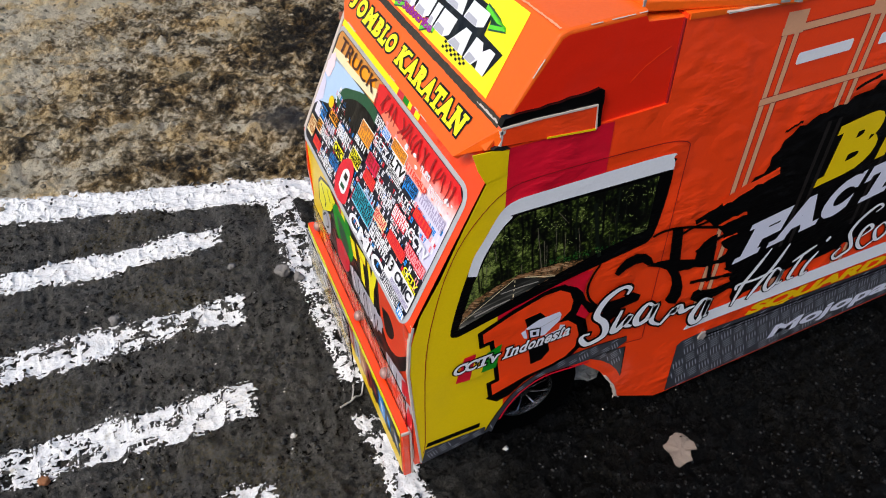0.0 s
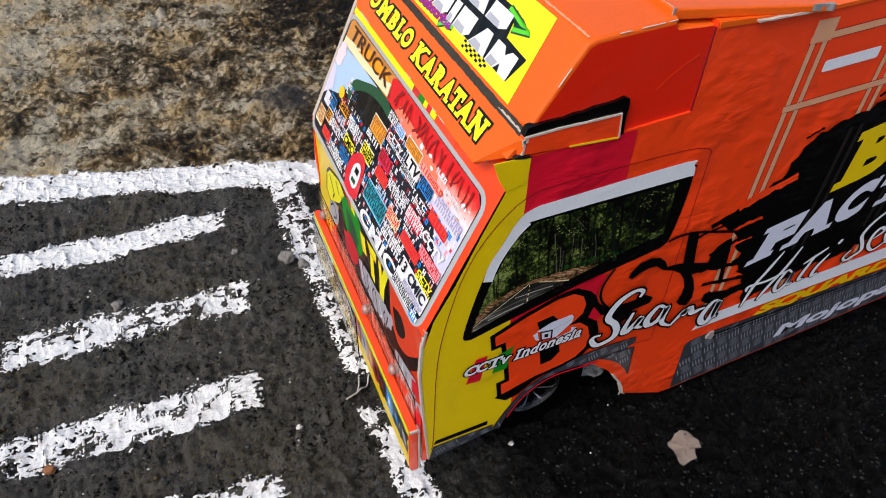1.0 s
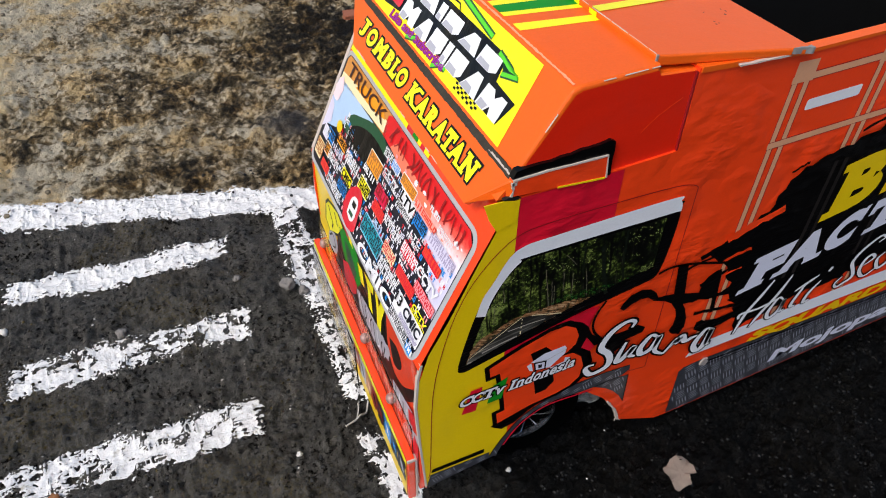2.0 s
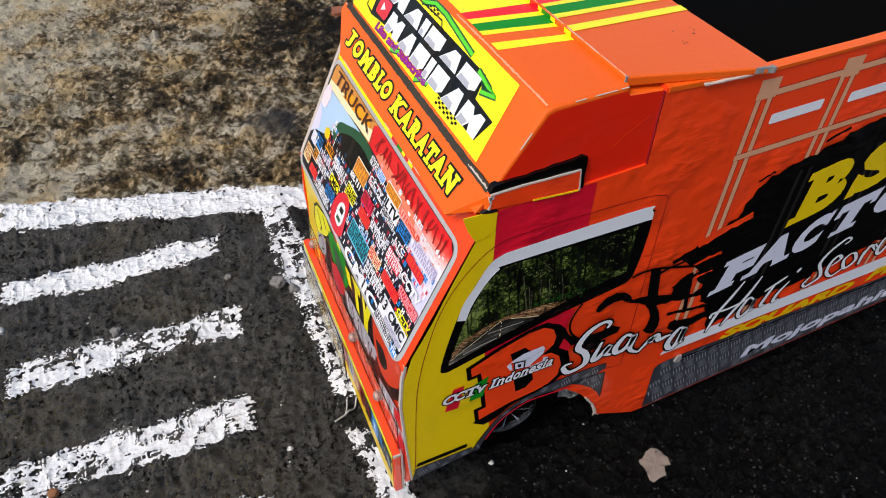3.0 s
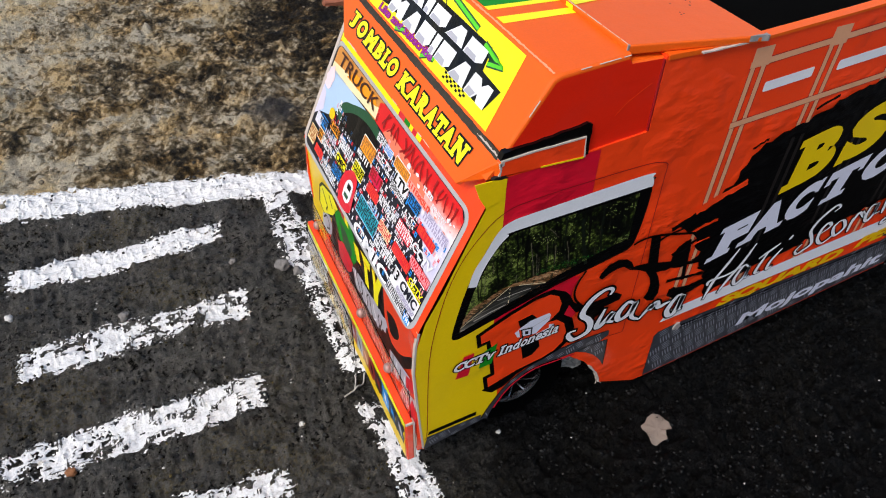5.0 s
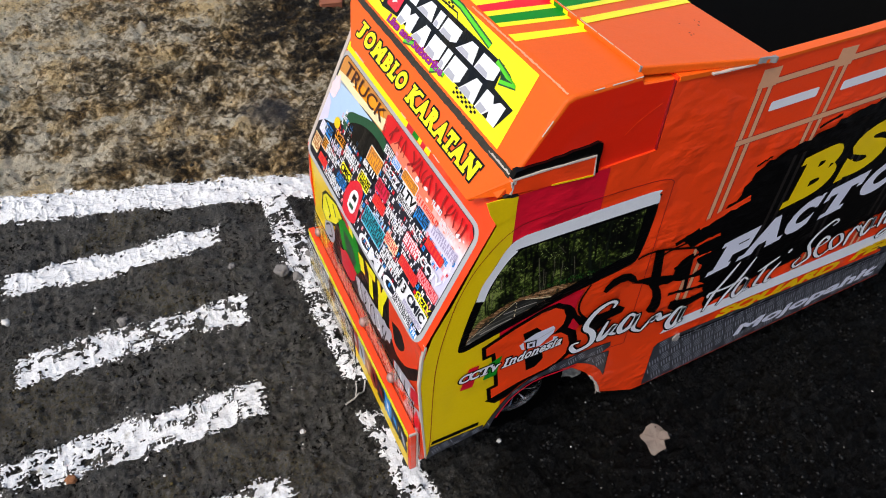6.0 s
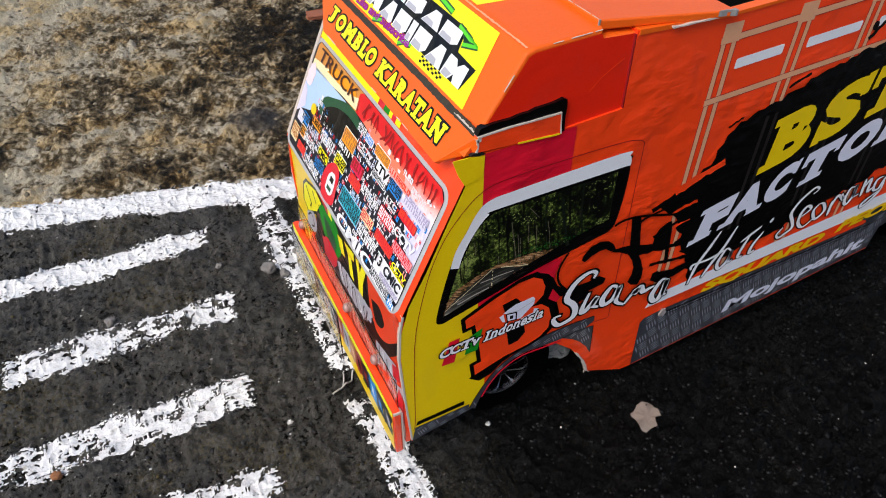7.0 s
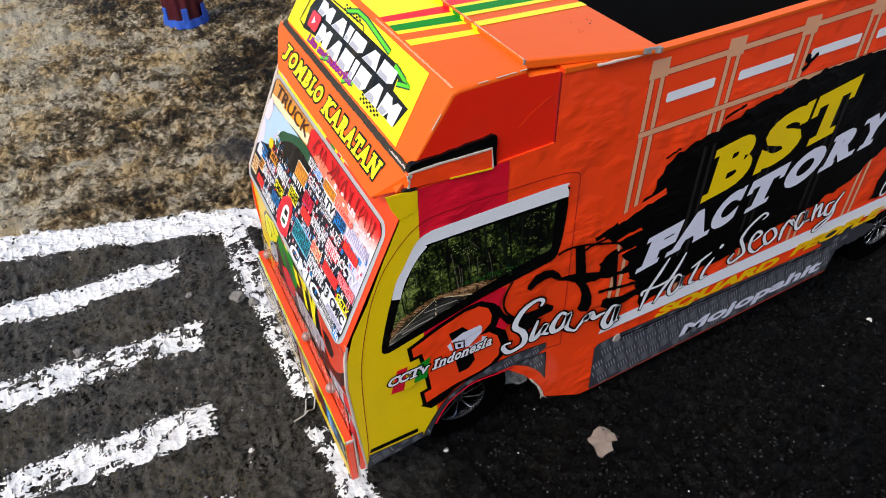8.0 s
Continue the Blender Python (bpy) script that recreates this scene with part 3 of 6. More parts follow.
p_fine, p_mid = noise_tex(pn, pl, pcoord, 900, 4), noise_tex(pn, pl, pcoord, 90, 6, 0.65)
p_col = ramp(pn, pl, p_fine, [(0.25, (0.3, 0.285, 0.25)), (0.42, (0.68, 0.675, 0.66)), (0.8, (0.80, 0.80, 0.795))])
pl.new(mix(pn, pl, ramp(pn, pl, p_mid, [(0.61, (0, 0, 0)), (0.72, (0.7, 0.7, 0.7))]), p_col, (0.26, 0.225, 0.14)), pp.inputs["Base Color"])
pp.inputs["Roughness"].default_value = 0.8
pl.new(bump(pn, pl, p_fine, 0.6, 0.0009), pp.inputs["Normal"])


def marking(a, b, width, wear, seed, label, tail=0.02, drag=0.16, fade=0.0):
    """A worn painted line on the ground from a to b, brushed on along its length, with feathered edges and bare pits: the paint is cut along the level line of a wear field."""
    a, b = np.array(a), np.array(b)
    d = b - a
    length = np.hypot(*d)
    d = d / length
    side = np.array((-d[1], d[0]))
    step = 0.0006
    us, vs = np.arange(-0.02, length + 0.02, step), np.arange(-width / 2 - 0.012, width / 2 + 0.012, step)
    gu, gv = np.meshgrid(us, vs, indexing="ij")
    x, y = a[0] + d[0] * gu + side[0] * gv, a[1] + d[1] * gu + side[1] * gv
    edge = np.minimum(width / 2 - np.abs(gv), np.minimum(gu, length - gu) * width / tail / 2)
    brush = 0.9 * lattice(gu * drag, gv, 760, seed + 9) + 0.7 * lattice(gu * drag * 1.6, gv, 420, seed + 3)
    fine = 1.0 * lattice(x, y, 950, seed + 11) + 0.6 * lattice(x, y, 430, seed + 7)
    field = edge / 0.0040 - 0.15 + 0.8 * brush + 0.7 * fine + 0.5 * lattice(x, y, 85, seed + 1) + 0.45 * lattice(x, y, 34, seed + 2)
    holes = wear * (0.36 * brush + 0.62 * fine + 0.55 * lattice(x, y, 120, seed + 4) + 0.75 * lattice(x, y, 38, seed + 5))
    holes = holes + fade * np.clip(1 - gu / 0.09, 0, 1)
    bed = ground_height(x, y)
    low = 0.0020 * lattice(x, y, 40, 18) + 0.0012 * lattice(x, y, 18, 4)
    sunk = np.clip(-800 * (bed - low + 0.0004), 0, 2)
    field = np.minimum(field, 1.25 - holes - 0.3 * wear * sunk)
    z = np.maximum(bed - 0.0002 + 0.0006 * max(0.0, 1 - wear), low + 0.0012 + 0.3 * (bed - low))
    verts, faces, cache = [], [], {}
    nx, ny = field.shape

    def corner(i, j):
        k = (i, j)
        if k not in cache:
            cache[k] = len(verts)
            verts.append((x[i, j], y[i, j], z[i, j]))
        return cache[k]

    def cut(p, q):
        k = (p, q) if p < q else (q, p)
        if k not in cache:
            f0, f1 = field[k[0]], field[k[1]]
            t = f0 / (f0 - f1)
            cache[k] = len(verts)
            verts.append(tuple(w[k[0]] * (1 - t) + w[k[1]] * t - (0.0004 if w is z else 0) for w in (x, y, z)))
        return cache[k]

    live = field > 0
    some = live[:-1, :-1] | live[1:, :-1] | live[1:, 1:] | live[:-1, 1:]
    for i, j in zip(*np.nonzero(some)):
        ring = [(i, j), (i + 1, j), (i + 1, j + 1), (i, j + 1)]
        out = []
        for k in range(4):
            p, q = ring[k], ring[(k + 1) % 4]
            if live[p]:
                out.append(corner(*p))
            if live[p] != live[q]:
                out.append(cut(p, q))
        if len(out) > 2:
            faces.append(out)
    me = bpy.data.meshes.new("road_marking")
    me.from_pydata(verts, [], faces)
    me.polygons.foreach_set("use_smooth", np.ones(len(faces), bool))
    me.materials.append(paint_m)
    return tagged(new("road_marking", me), label, "road marking", "painted lines on the ground", "structure")


marking((-0.42, 0.4525), (0.16, 0.2940), 0.037, 0.34, 20, "long white painted line where the asphalt meets the concrete")
marking((-0.232, 0.2950), (-0.064, 0.2885), 0.026, 0.42, 40, "short worn white bar painted on dark asphalt")
marking((-0.228, 0.1985), (-0.060, 0.1965), 0.030, 1.7, 60, "short chipped white bar painted on dark asphalt", drag=0.5)
marking((-0.244, 0.1115), (-0.069, 0.1065), 0.031, 0.8, 80, "short worn white bar painted on dark asphalt", fade=1.9)
marking((-0.26, 0.0470), (-0.070, 0.0285), 0.025, 0.9, 100, "short worn white bar painted on dark asphalt")
marking((-0.0060, 0.335), (0.0020, 0.092), 0.027, 2.3, 120, "worn white line running under the front of the toy truck", drag=0.75)
marking((0.0020, 0.064), (0.0050, -0.20), 0.026, 1.5, 140, "worn white line running under the near corner of the toy truck", drag=0.75)


# ---- the toy truck ----
truck = thing("toy_truck", "orange toy cargo truck of board with printed stickers, standing on asphalt", "toy truck")

outline = [(0.0097, 0.0294), (0.0524, 0.0379), (0.0555, 0.0480), (0.0620, 0.0600), (0.0702, 0.0679), (0.0800, 0.0718), (0.0903, 0.0733), (0.1010, 0.0728), (0.1111, 0.0703), (0.1247, 0.0573), (0.1373, 0.0386), (0.1417, 0.0257)]
outline += [(0.1732, 0.0101), (0.1813, 0.0100), (0.4137, 0.0320), (0.4171, 0.0600), (0.4330, 0.0720), (0.4650, 0.0800), (0.5100, 0.0800), (0.5500, 0.0680), (0.5640, 0.0420), (0.62, 0.0440)]
outline += [(0.62, 0.2850), (0.35, 0.2775), (0.245, 0.2730), (0.1833, 0.2712), (0.1302, 0.2738), (0.1302, 0.2345), (0.1268, 0.2340), (0.0930, 0.2318), (0.0500, 0.2312), (0.0470, 0.2250), (0.0455, 0.2220)]
outline += [(0.0375, 0.2050), (0.0301, 0.1896), (0.0206, 0.1696), (0.0122, 0.1519), (0.0078, 0.1425), (0.0062, 0.1287), (0.0051, 0.1102), (0.0071, 0.0725)]
side = part("side_panel", slab(outline, SIDE, -0.0032, 0.0), orange, truck, "glossy orange side board with printed lettering and a printed window")
far_side = part("side_panel", slab([p for p in outline], Face((0, 0.2, 0), (1, 0, 0), (0, 0, 1), (0, 1, 0)), -0.0032, 0.0), orange, truck)
part("edge_strip", slab(ribbon([(0.0078, 0.1425), (0.0301, 0.1896), (0.0455, 0.2220)], 0.0012), Face((0, 0.2, 0), (1, 0, 0), (0, 0, 1), (0, 1, 0)), -0.0034, 0.0004), board_edge, far_side)
part("edge_strip", slab(ribbon([(0.0100, 0.031), (0.0071, 0.0725), (0.0051, 0.1102), (0.0066, 0.1330), (0.0085, 0.1430)], 0.0012), SIDE, -0.002, 0.0004), board_edge, side)


def decal(name, points, face, off, material, parent, label=""):
    return part(name, sheet(points, face, off), material, parent, label)


# paint fields of the cab side
decal("yellow_field", [(0.0105, 0.0305), (0.0520, 0.0390), (0.0530, 0.0415), (0.0531, 0.2296), (0.0500, 0.2300), (0.0440, 0.2170), (0.0335, 0.1944), (0.0222, 0.1684), (0.0120, 0.1485), (0.0070, 0.1300), (0.0060, 0.1102), (0.0078, 0.0725)], SIDE, 0.0002, yellow, side, "yellow printed cab corner")
decal("yellow_foot", [(0.0515, 0.0390), (0.0556, 0.0516), (0.0600, 0.0585), (0.0600, 0.0900), (0.0531, 0.0900)], SIDE, 0.00022, yellow, side)
decal("red_field", [(0.0531, 0.0900), (0.0702, 0.0760), (0.0800, 0.0760), (0.0903, 0.0770), (0.1010, 0.0770), (0.1033, 0.0770), (0.1033, 0.2318), (0.0531, 0.2306)], SIDE, 0.0002, red, side, "red printed band")
# door seam
seam = smooth([(0.0112, 0.0400), (0.0127, 0.0507), (0.0143, 0.1168), (0.0210, 0.1560), (0.0290, 0.1800), (0.0390, 0.1965), (0.0530, 0.2095), (0.0703, 0.2128), (0.1063, 0.2138), (0.1340, 0.2137), (0.1440, 0.2122), (0.1476, 0.2105)])
decal("door_seam", ribbon(seam + [(0.1484, 0.2095), (0.1485, 0.2070), (0.1488, 0.1785), (0.1503, 0.0775), (0.1502, 0.0762), (0.1490, 0.0758), (0.1370, 0.0772)], 0.00045), SIDE, 0.0004, maroon, side)

# printed window
frame_pts = smooth([(0.0354, 0.1283), (0.0300, 0.1276), (0.0277, 0.1336), (0.0356, 0.1665), (0.0450, 0.1880), (0.0520, 0.1985), (0.0620, 0.2020), (0.1350, 0.2040), (0.1418, 0.1990), (0.1421, 0.1786), (0.1400, 0.1600), (0.1370, 0.1545), (0.1295, 0.1522), (0.0900, 0.1440), (0.0600, 0.1355), (0.0354, 0.1283)])[:-1]
decal("window_frame", frame_pts, SIDE, 0.0003, black, side)
photo = [(0.0316, 0.1325), (0.0391, 0.1608), (0.0501, 0.1871), (0.0599, 0.1946), (0.1345, 0.1954), (0.1346, 0.1631), (0.1212, 0.1606), (0.0886, 0.1519), (0.0602, 0.1426)]
decal("window_picture", photo, SIDE, 0.00042, forest_print, side, "printed window picture of a dark forest road")
rng = random.Random(5)


def picture_bits(name, material, off, count, make):
    shapes = []
    for _ in range(count):
        s = make()
        if all(inside(p, photo) for p in s):
            shapes.append(s)
    ob = part(name, sheets(shapes, SIDE, off), material, side)
    return tagged(ob, kind="stuff")


def leaf_clump(size, low, high, thick=0.0, left=0.03):
    """A ragged tuft; tufts gather where a slow wave over the picture is high."""
    for _ in range(12):
        x, z = rng.uniform(left, 0.134), rng.uniform(low, high)
        if noise.noise(Vector((x * 130, z * 150, 7.3))) > thick:
            break
    r = rng.uniform(0.3, 1) * size
    k = rng.randint(5, 8)
    return [(x + r * rng.uniform(0.3, 1.3) * math.cos(6.283 * i / k), z + r * rng.uniform(0.3, 1.1) * math.sin(6.283 * i / k)) for i in range(k)]


for a, b, w in (((0.0705, 0.1842), (0.0754, 0.1547), 0.00035), ((0.0748, 0.1747), (0.0767, 0.1556), 0.0003), ((0.0765, 0.1717), (0.0774, 0.1572), 0.00025), ((0.0799, 0.1835), (0.0819, 0.1662), 0.0003), ((0.0860, 0.1768), (0.0871, 0.1594), 0.00035), ((0.0930, 0.1769), (0.0962, 0.1574), 0.0003), ((0.0639, 0.1640), (0.0648, 0.1568), 0.0004), ((0.0453, 0.1695), (0.0454, 0.1571), 0.0003), ((0.0488, 0.1789), (0.0501, 0.1702), 0.0003), ((0.0807, 0.1899), (0.0871, 0.1817), 0.0003)):
    decal("picture_trunk", ragged(ribbon([a, ((a[0] + b[0]) / 2 + rng.uniform(-0.0005, 0.0005), (a[1] + b[1]) / 2), b], w), 0.00012, 0.0012, int(a[0] * 1e5)), SIDE, 0.00054, bark, side)
for a, b, w in (((0.1006, 0.1894), (0.1082, 0.1540), 0.0022), ((0.1130, 0.1950), (0.1165, 0.1620), 0.0012), ((0.0905, 0.1950), (0.0925, 0.1700), 0.0009)):
    decal("picture_trunk", ribbon([a, ((a[0] + b[0]) / 2 - 0.0006, (a[1] + b[1]) / 2), b], w), SIDE, 0.00052, forest_dark, side)
picture_bits("picture_bright_foliage", forest_bright, 0.00062, 110, lambda: leaf_clump(0.0005, 0.176, 0.195, 0.22, 0.045))
picture_bits("picture_bright_foliage", forest_bright, 0.00062, 130, lambda: leaf_clump(0.0004, 0.157, 0.167, 0.25, 0.105))
picture_bits("picture_bright_foliage", forest_bright, 0.00063, 90, lambda: leaf_clump(0.0005, 0.166, 0.188, 0.3, 0.04))
picture_bits("picture_fern", fern, 0.000625, 190, lambda: leaf_clump(0.0006, 0.1570, 0.1620, -0.2, 0.076))
picture_bits("picture_fern", fern, 0.00072, 60, lambda: [(x * 0.09 + 0.0355, z) for x, z in leaf_clump(0.0008, 0.1475, 0.1540, -0.3, 0.02)])
decal("picture_verge", ragged([(0.0320, 0.1340), (0.0335, 0.1420), (0.0381, 0.1490), (0.0462, 0.1527), (0.0558, 0.1565), (0.0637, 0.1580), (0.0732, 0.1580), (0.0828, 0.1578), (0.0940, 0.1568), (0.0990, 0.1550), (0.0886, 0.1521), (0.0602, 0.1428)], 0.0004, 0.0016, 6), SIDE, 0.00064, verge, side)
decal("picture_road", [(0.0322, 0.1332), (0.0328, 0.1372), (0.0400, 0.1440), (0.0503, 0.1511), (0.0603, 0.1560), (0.0671, 0.1552), (0.0749, 0.1515), (0.0824, 0.1502), (0.0602, 0.1430)], SIDE, 0.0007, asphalt_print, side)
for a, b, w in (((0.0325, 0.1366), (0.0603, 0.1560), 0.00035), ((0.0606, 0.1440), (0.0606, 0.1462), 0.0007), ((0.0607, 0.1482), (0.0607, 0.1497), 0.0005), ((0.0608, 0.1512), (0.0608, 0.1522), 0.0004), ((0.0608, 0.1538), (0.0608, 0.1551), 0.00035), ((0.0660, 0.1554), (0.0830, 0.1503), 0.0005)):
    decal("picture_line", ribbon([a, b], w), SIDE, 0.00076, cream, side)
for a, b, w in (((0.0535, 0.1488), (0.0740, 0.1497), 0.0006), ((0.0400, 0.1385), (0.0590, 0.1432), 0.0009)):
    decal("picture_streak", ribbon([a, ((a[0] + b[0]) / 2, (a[1] + b[1]) / 2 + 0.0004), b], w), SIDE, 0.00073, sunlit_road, side)
band = smooth([(0.0356, 0.1665), (0.0385, 0.1772), (0.0438, 0.1866), (0.0506, 0.1988), (0.0577, 0.2034), (0.0712, 0.2046), (0.1352, 0.2072), (0.1402, 0.2042), (0.1417, 0.2007), (0.1418, 0.1976)])
band += smooth([(0.1390, 0.1978), (0.0631, 0.1963), (0.0567, 0.1943), (0.0501, 0.1871), (0.0435, 0.1751), (0.0405, 0.1650)])
decal("window_border", band, SIDE, 0.0008, white, side, "white printed window border")

# grey diamond plate trim, bar and arch
arch_outer = [(0.0494, 0.0394), (0.0556, 0.0516), (0.0665, 0.0675), (0.0805, 0.0767), (0.0987, 0.0824), (0.1191, 0.0840), (0.1384, 0.0831)]
arch_inner = [(0.1389, 0.0785), (0.1303, 0.0738), (0.1163, 0.0732), (0.1059, 0.0731), (0.0855, 0.0739), (0.0723, 0.0676), (0.0640, 0.0585), (0.0579, 0.0477), (0.0540, 0.0365)]
arch_plate = [(0.0100, 0.0300), (0.0126, 0.0425), (0.0497, 0.0440)] + smooth(arch_outer) + smooth(arch_inner) + [(0.0524, 0.0385)]
treads(arch_plate, SIDE, 0.00055, side, 0.0068)
decal("arch_trim", arch_plate, SIDE, 0.0005, plate_print, side, "grey diamond plate print round the wheel arch")
decal("arch_line", ribbon(smooth(arch_outer), 0.0005), SIDE, 0.0006, black, side)
decal("arch_red", ribbon(smooth([(0.0584, 0.0462), (0.0643, 0.0571), (0.0726, 0.0660), (0.0859, 0.0719), (0.1059, 0.0714), (0.1146, 0.0713)]), 0.0013), SIDE, 0.00045, red, side, "red line under the arch print")
arch_piece = [(0.1154, 0.0732), (0.1267, 0.0750), (0.1390, 0.0738), (0.1405, 0.0466), (0.1365, 0.0543), (0.1303, 0.0623), (0.1236, 0.0682)]
decal("arch_corner", arch_piece, SIDE, 0.0005, plate_print, side)
treads(arch_piece, SIDE, 0.00055, side, 0.0068)
decal("arch_corner_line", ribbon([(0.1154, 0.0732), (0.1267, 0.0750), (0.1390, 0.0738), (0.1405, 0.0466)], 0.0005), SIDE, 0.0006, black, side)
part("torn_edge", slab(ragged(ribbon([(0.1290, 0.0515), (0.1373, 0.0390), (0.1416, 0.0262)], 0.0013), 0.0003, 0.002, 44), SIDE, -0.0030, 0.0004), board_edge, side, "torn pale board edge of the wheel arch")
for k, tip in enumerate(((0.1446, 0.0224), (0.1436, 0.0248), (0.1408, 0.0226))):
    part("board_fibre", slab(ribbon([(0.1412, 0.0262), ((0.1412 + tip[0]) / 2, tip[1] + 0.0022), tip], 0.0006), SIDE, -0.0010 - 0.0004 * k, -0.0004 - 0.0004 * k), board_edge, side)
decal("black_bar", [(0.0129, 0.0444), (0.0140, 0.0479), (0.0460, 0.0497), (0.0458, 0.0460)], SIDE, 0.0006, black, side)

# printed letters of the cab: orange faces with thick black shading
letter_b = [(0.0449, 0.1241), (0.0622, 0.1324), (0.0786, 0.1385), (0.0876, 0.1389), (0.0938, 0.1348), (0.0965, 0.1278), (0.0958, 0.1214), (0.0912, 0.1166), (0.0881, 0.1147), (0.0952, 0.1141), (0.1010, 0.1084), (0.1037, 0.0993), (0.1026, 0.0902), (0.0970, 0.0845), (0.0887, 0.0816), (0.0723, 0.0789), (0.0526, 0.0721), (0.0514, 0.0818), (0.0564, 0.0829), (0.0542, 0.1007), (0.0512, 0.1175), (0.0458, 0.1167)]
decal("letter_shade", grow(letter_b, 0.0026), SIDE, 0.0008, black, side, "thick black shading of the letters")
decal("letter_shade", [(x + 0.0034, z + 0.0012) for x, z in grow(letter_b, 0.0022)], SIDE, 0.00085, black, side)
decal("letter_face", letter_b, SIDE, 0.0010, orange, side, "orange letter face")
decal("letter_shade", [(0.0488, 0.0700), (0.0560, 0.0640), (0.0640, 0.0665), (0.0720, 0.0735), (0.0830, 0.0790), (0.0720, 0.0800), (0.0526, 0.0730)], SIDE, 0.00047, black, side)
for counter in ([(0.0683, 0.1256), (0.0771, 0.1272), (0.0810, 0.1225), (0.0787, 0.1157), (0.0717, 0.1141)], [(0.0717, 0.1060), (0.0835, 0.1056), (0.0857, 0.0946), (0.0812, 0.0890), (0.0748, 0.0882)]):
    decal("letter_counter", counter, SIDE, 0.00115, black, side)
decal("red_patch", [(0.0887, 0.1430), (0.0924, 0.1444), (0.1059, 0.1467), (0.1015, 0.1329), (0.0925, 0.1399)], SIDE, 0.0009, red, side)
decal("letter_shade", [(0.0925, 0.1402), (0.0975, 0.1372), (0.1015, 0.1324), (0.1050, 0.1248), (0.1125, 0.1181), (0.1121, 0.1138), (0.1081, 0.1144), (0.1021, 0.1237), (0.0996, 0.1165), (0.1010, 0.1129), (0.1063, 0.1109), (0.1046, 0.1059), (0.0984, 0.1122), (0.0954, 0.1185), (0.0959, 0.1292), (0.0926, 0.1369)], SIDE, 0.00095, black, side)
decal("red_patch", [(0.1019, 0.1234), (0.1081, 0.1141), (0.1056, 0.1112), (0.0996, 0.1165)], SIDE, 0.0011, red, side)
decal("letter_shade", [(0.1197, 0.1386), (0.1207, 0.1419), (0.1251, 0.1470), (0.1311, 0.1483), (0.1372, 0.1465), (0.1416, 0.1422), (0.1441, 0.1373), (0.1401, 0.1375), (0.1364, 0.1408), (0.1318, 0.1410), (0.1267, 0.1393), (0.1224, 0.1362)], SIDE, 0.0010, black, side)
shade_t = [(0.1512, 0.1588), (0.1580, 0.1576), (0.1621, 0.1338), (0.1726, 0.1306), (0.1727, 0.1371), (0.1754, 0.1417), (0.1800, 0.1444), (0.1837, 0.1449), (0.1849, 0.1400), (0.1893, 0.1088), (0.1867, 0.1083), (0.1843, 0.1223), (0.1792, 0.1252), (0.1736, 0.1244), (0.1701, 0.1237), (0.1649, 0.1256), (0.1618, 0.1277), (0.1665, 0.1194), (0.1696, 0.1107), (0.1702, 0.1038), (0.1680, 0.0983), (0.1626, 0.1005), (0.1592, 0.1045), (0.1611, 0.1095), (0.1612, 0.1160), (0.1590, 0.1226), (0.1546, 0.1291), (0.1487, 0.1332), (0.1402, 0.1367), (0.1434, 0.1376), (0.1482, 0.1375), (0.1543, 0.1365)]
decal("letter_shade", shade_t, SIDE, 0.0010, black, side)
decal("letter_shade", [(0.2126, 0.1031), (0.2157, 0.0992), (0.2085, 0.0963), (0.1983, 0.0930), (0.1922, 0.0922), (0.1845, 0.0931), (0.1785, 0.0975), (0.1791, 0.1032), (0.1827, 0.1042), (0.1844, 0.1026), (0.1954, 0.1003), (0.2059, 0.1017)], SIDE, 0.0010, black, side)
decal("letter_shade", [(0.1165, 0.1182), (0.1274, 0.1181), (0.1351, 0.1197), (0.1406, 0.1157), (0.1397, 0.1117), (0.1289, 0.1101), (0.1269, 0.1044), (0.1209, 0.1014), (0.1171, 0.1082)], SIDE, 0.0010, black, side)
decal("letter_line", ribbon(smooth([(0.1095, 0.1488), (0.1055, 0.1409), (0.1042, 0.1332), (0.1062, 0.1261), (0.1104, 0.1202), (0.1132, 0.1173)]), 0.0014), SIDE, 0.0010, black, side)
decal("letter_line", ribbon(smooth([(0.1394, 0.1569), (0.1444, 0.1585), (0.1523, 0.1584), (0.1633, 0.1559), (0.1748, 0.1523), (0.1926, 0.1468)]), 0.0016), SIDE, 0.0010, black, side)
for stroke in ([(0.1902, 0.1247), (0.1977, 0.1280), (0.2062, 0.1301), (0.2075, 0.1273), (0.2003, 0.1222), (0.1937, 0.1220)], [(0.1973, 0.1145), (0.2043, 0.1173), (0.2152, 0.1162), (0.2160, 0.1126), (0.2083, 0.1124), (0.2007, 0.1123)], [(0.2016, 0.1077), (0.2104, 0.1099), (0.2185, 0.1082), (0.2134, 0.1028)]):
    decal("brush_stroke", stroke, SIDE, 0.0008, black, side)
decal("red_bar", [(0.0350, 0.1109), (0.0416, 0.1115), (0.0384, 0.0924), (0.0302, 0.0928)], SIDE, 0.0013, red, side)
decal("yellow_bar", [(0.0416, 0.1115), (0.0479, 0.1102), (0.0457, 0.0933), (0.0383, 0.0914)], SIDE, 0.0013, yellow, side)
decal("green_bar", [(0.0479, 0.1092), (0.0561, 0.1130), (0.0534, 0.0958), (0.0449, 0.0952)], SIDE, 0.0014, green, side)
set_word((("C", 0.0, 0.27), ("C", 0.25, 0.52), ("T", 0.50, 0.79), ("v", 0.76, 1.0, 0.72)), SIDE, (0.0278, 0.0998), (0.0262, 0.0012), (0.0022, 0.0076), 0.0016, white, side, 0.035, 0.075, black)
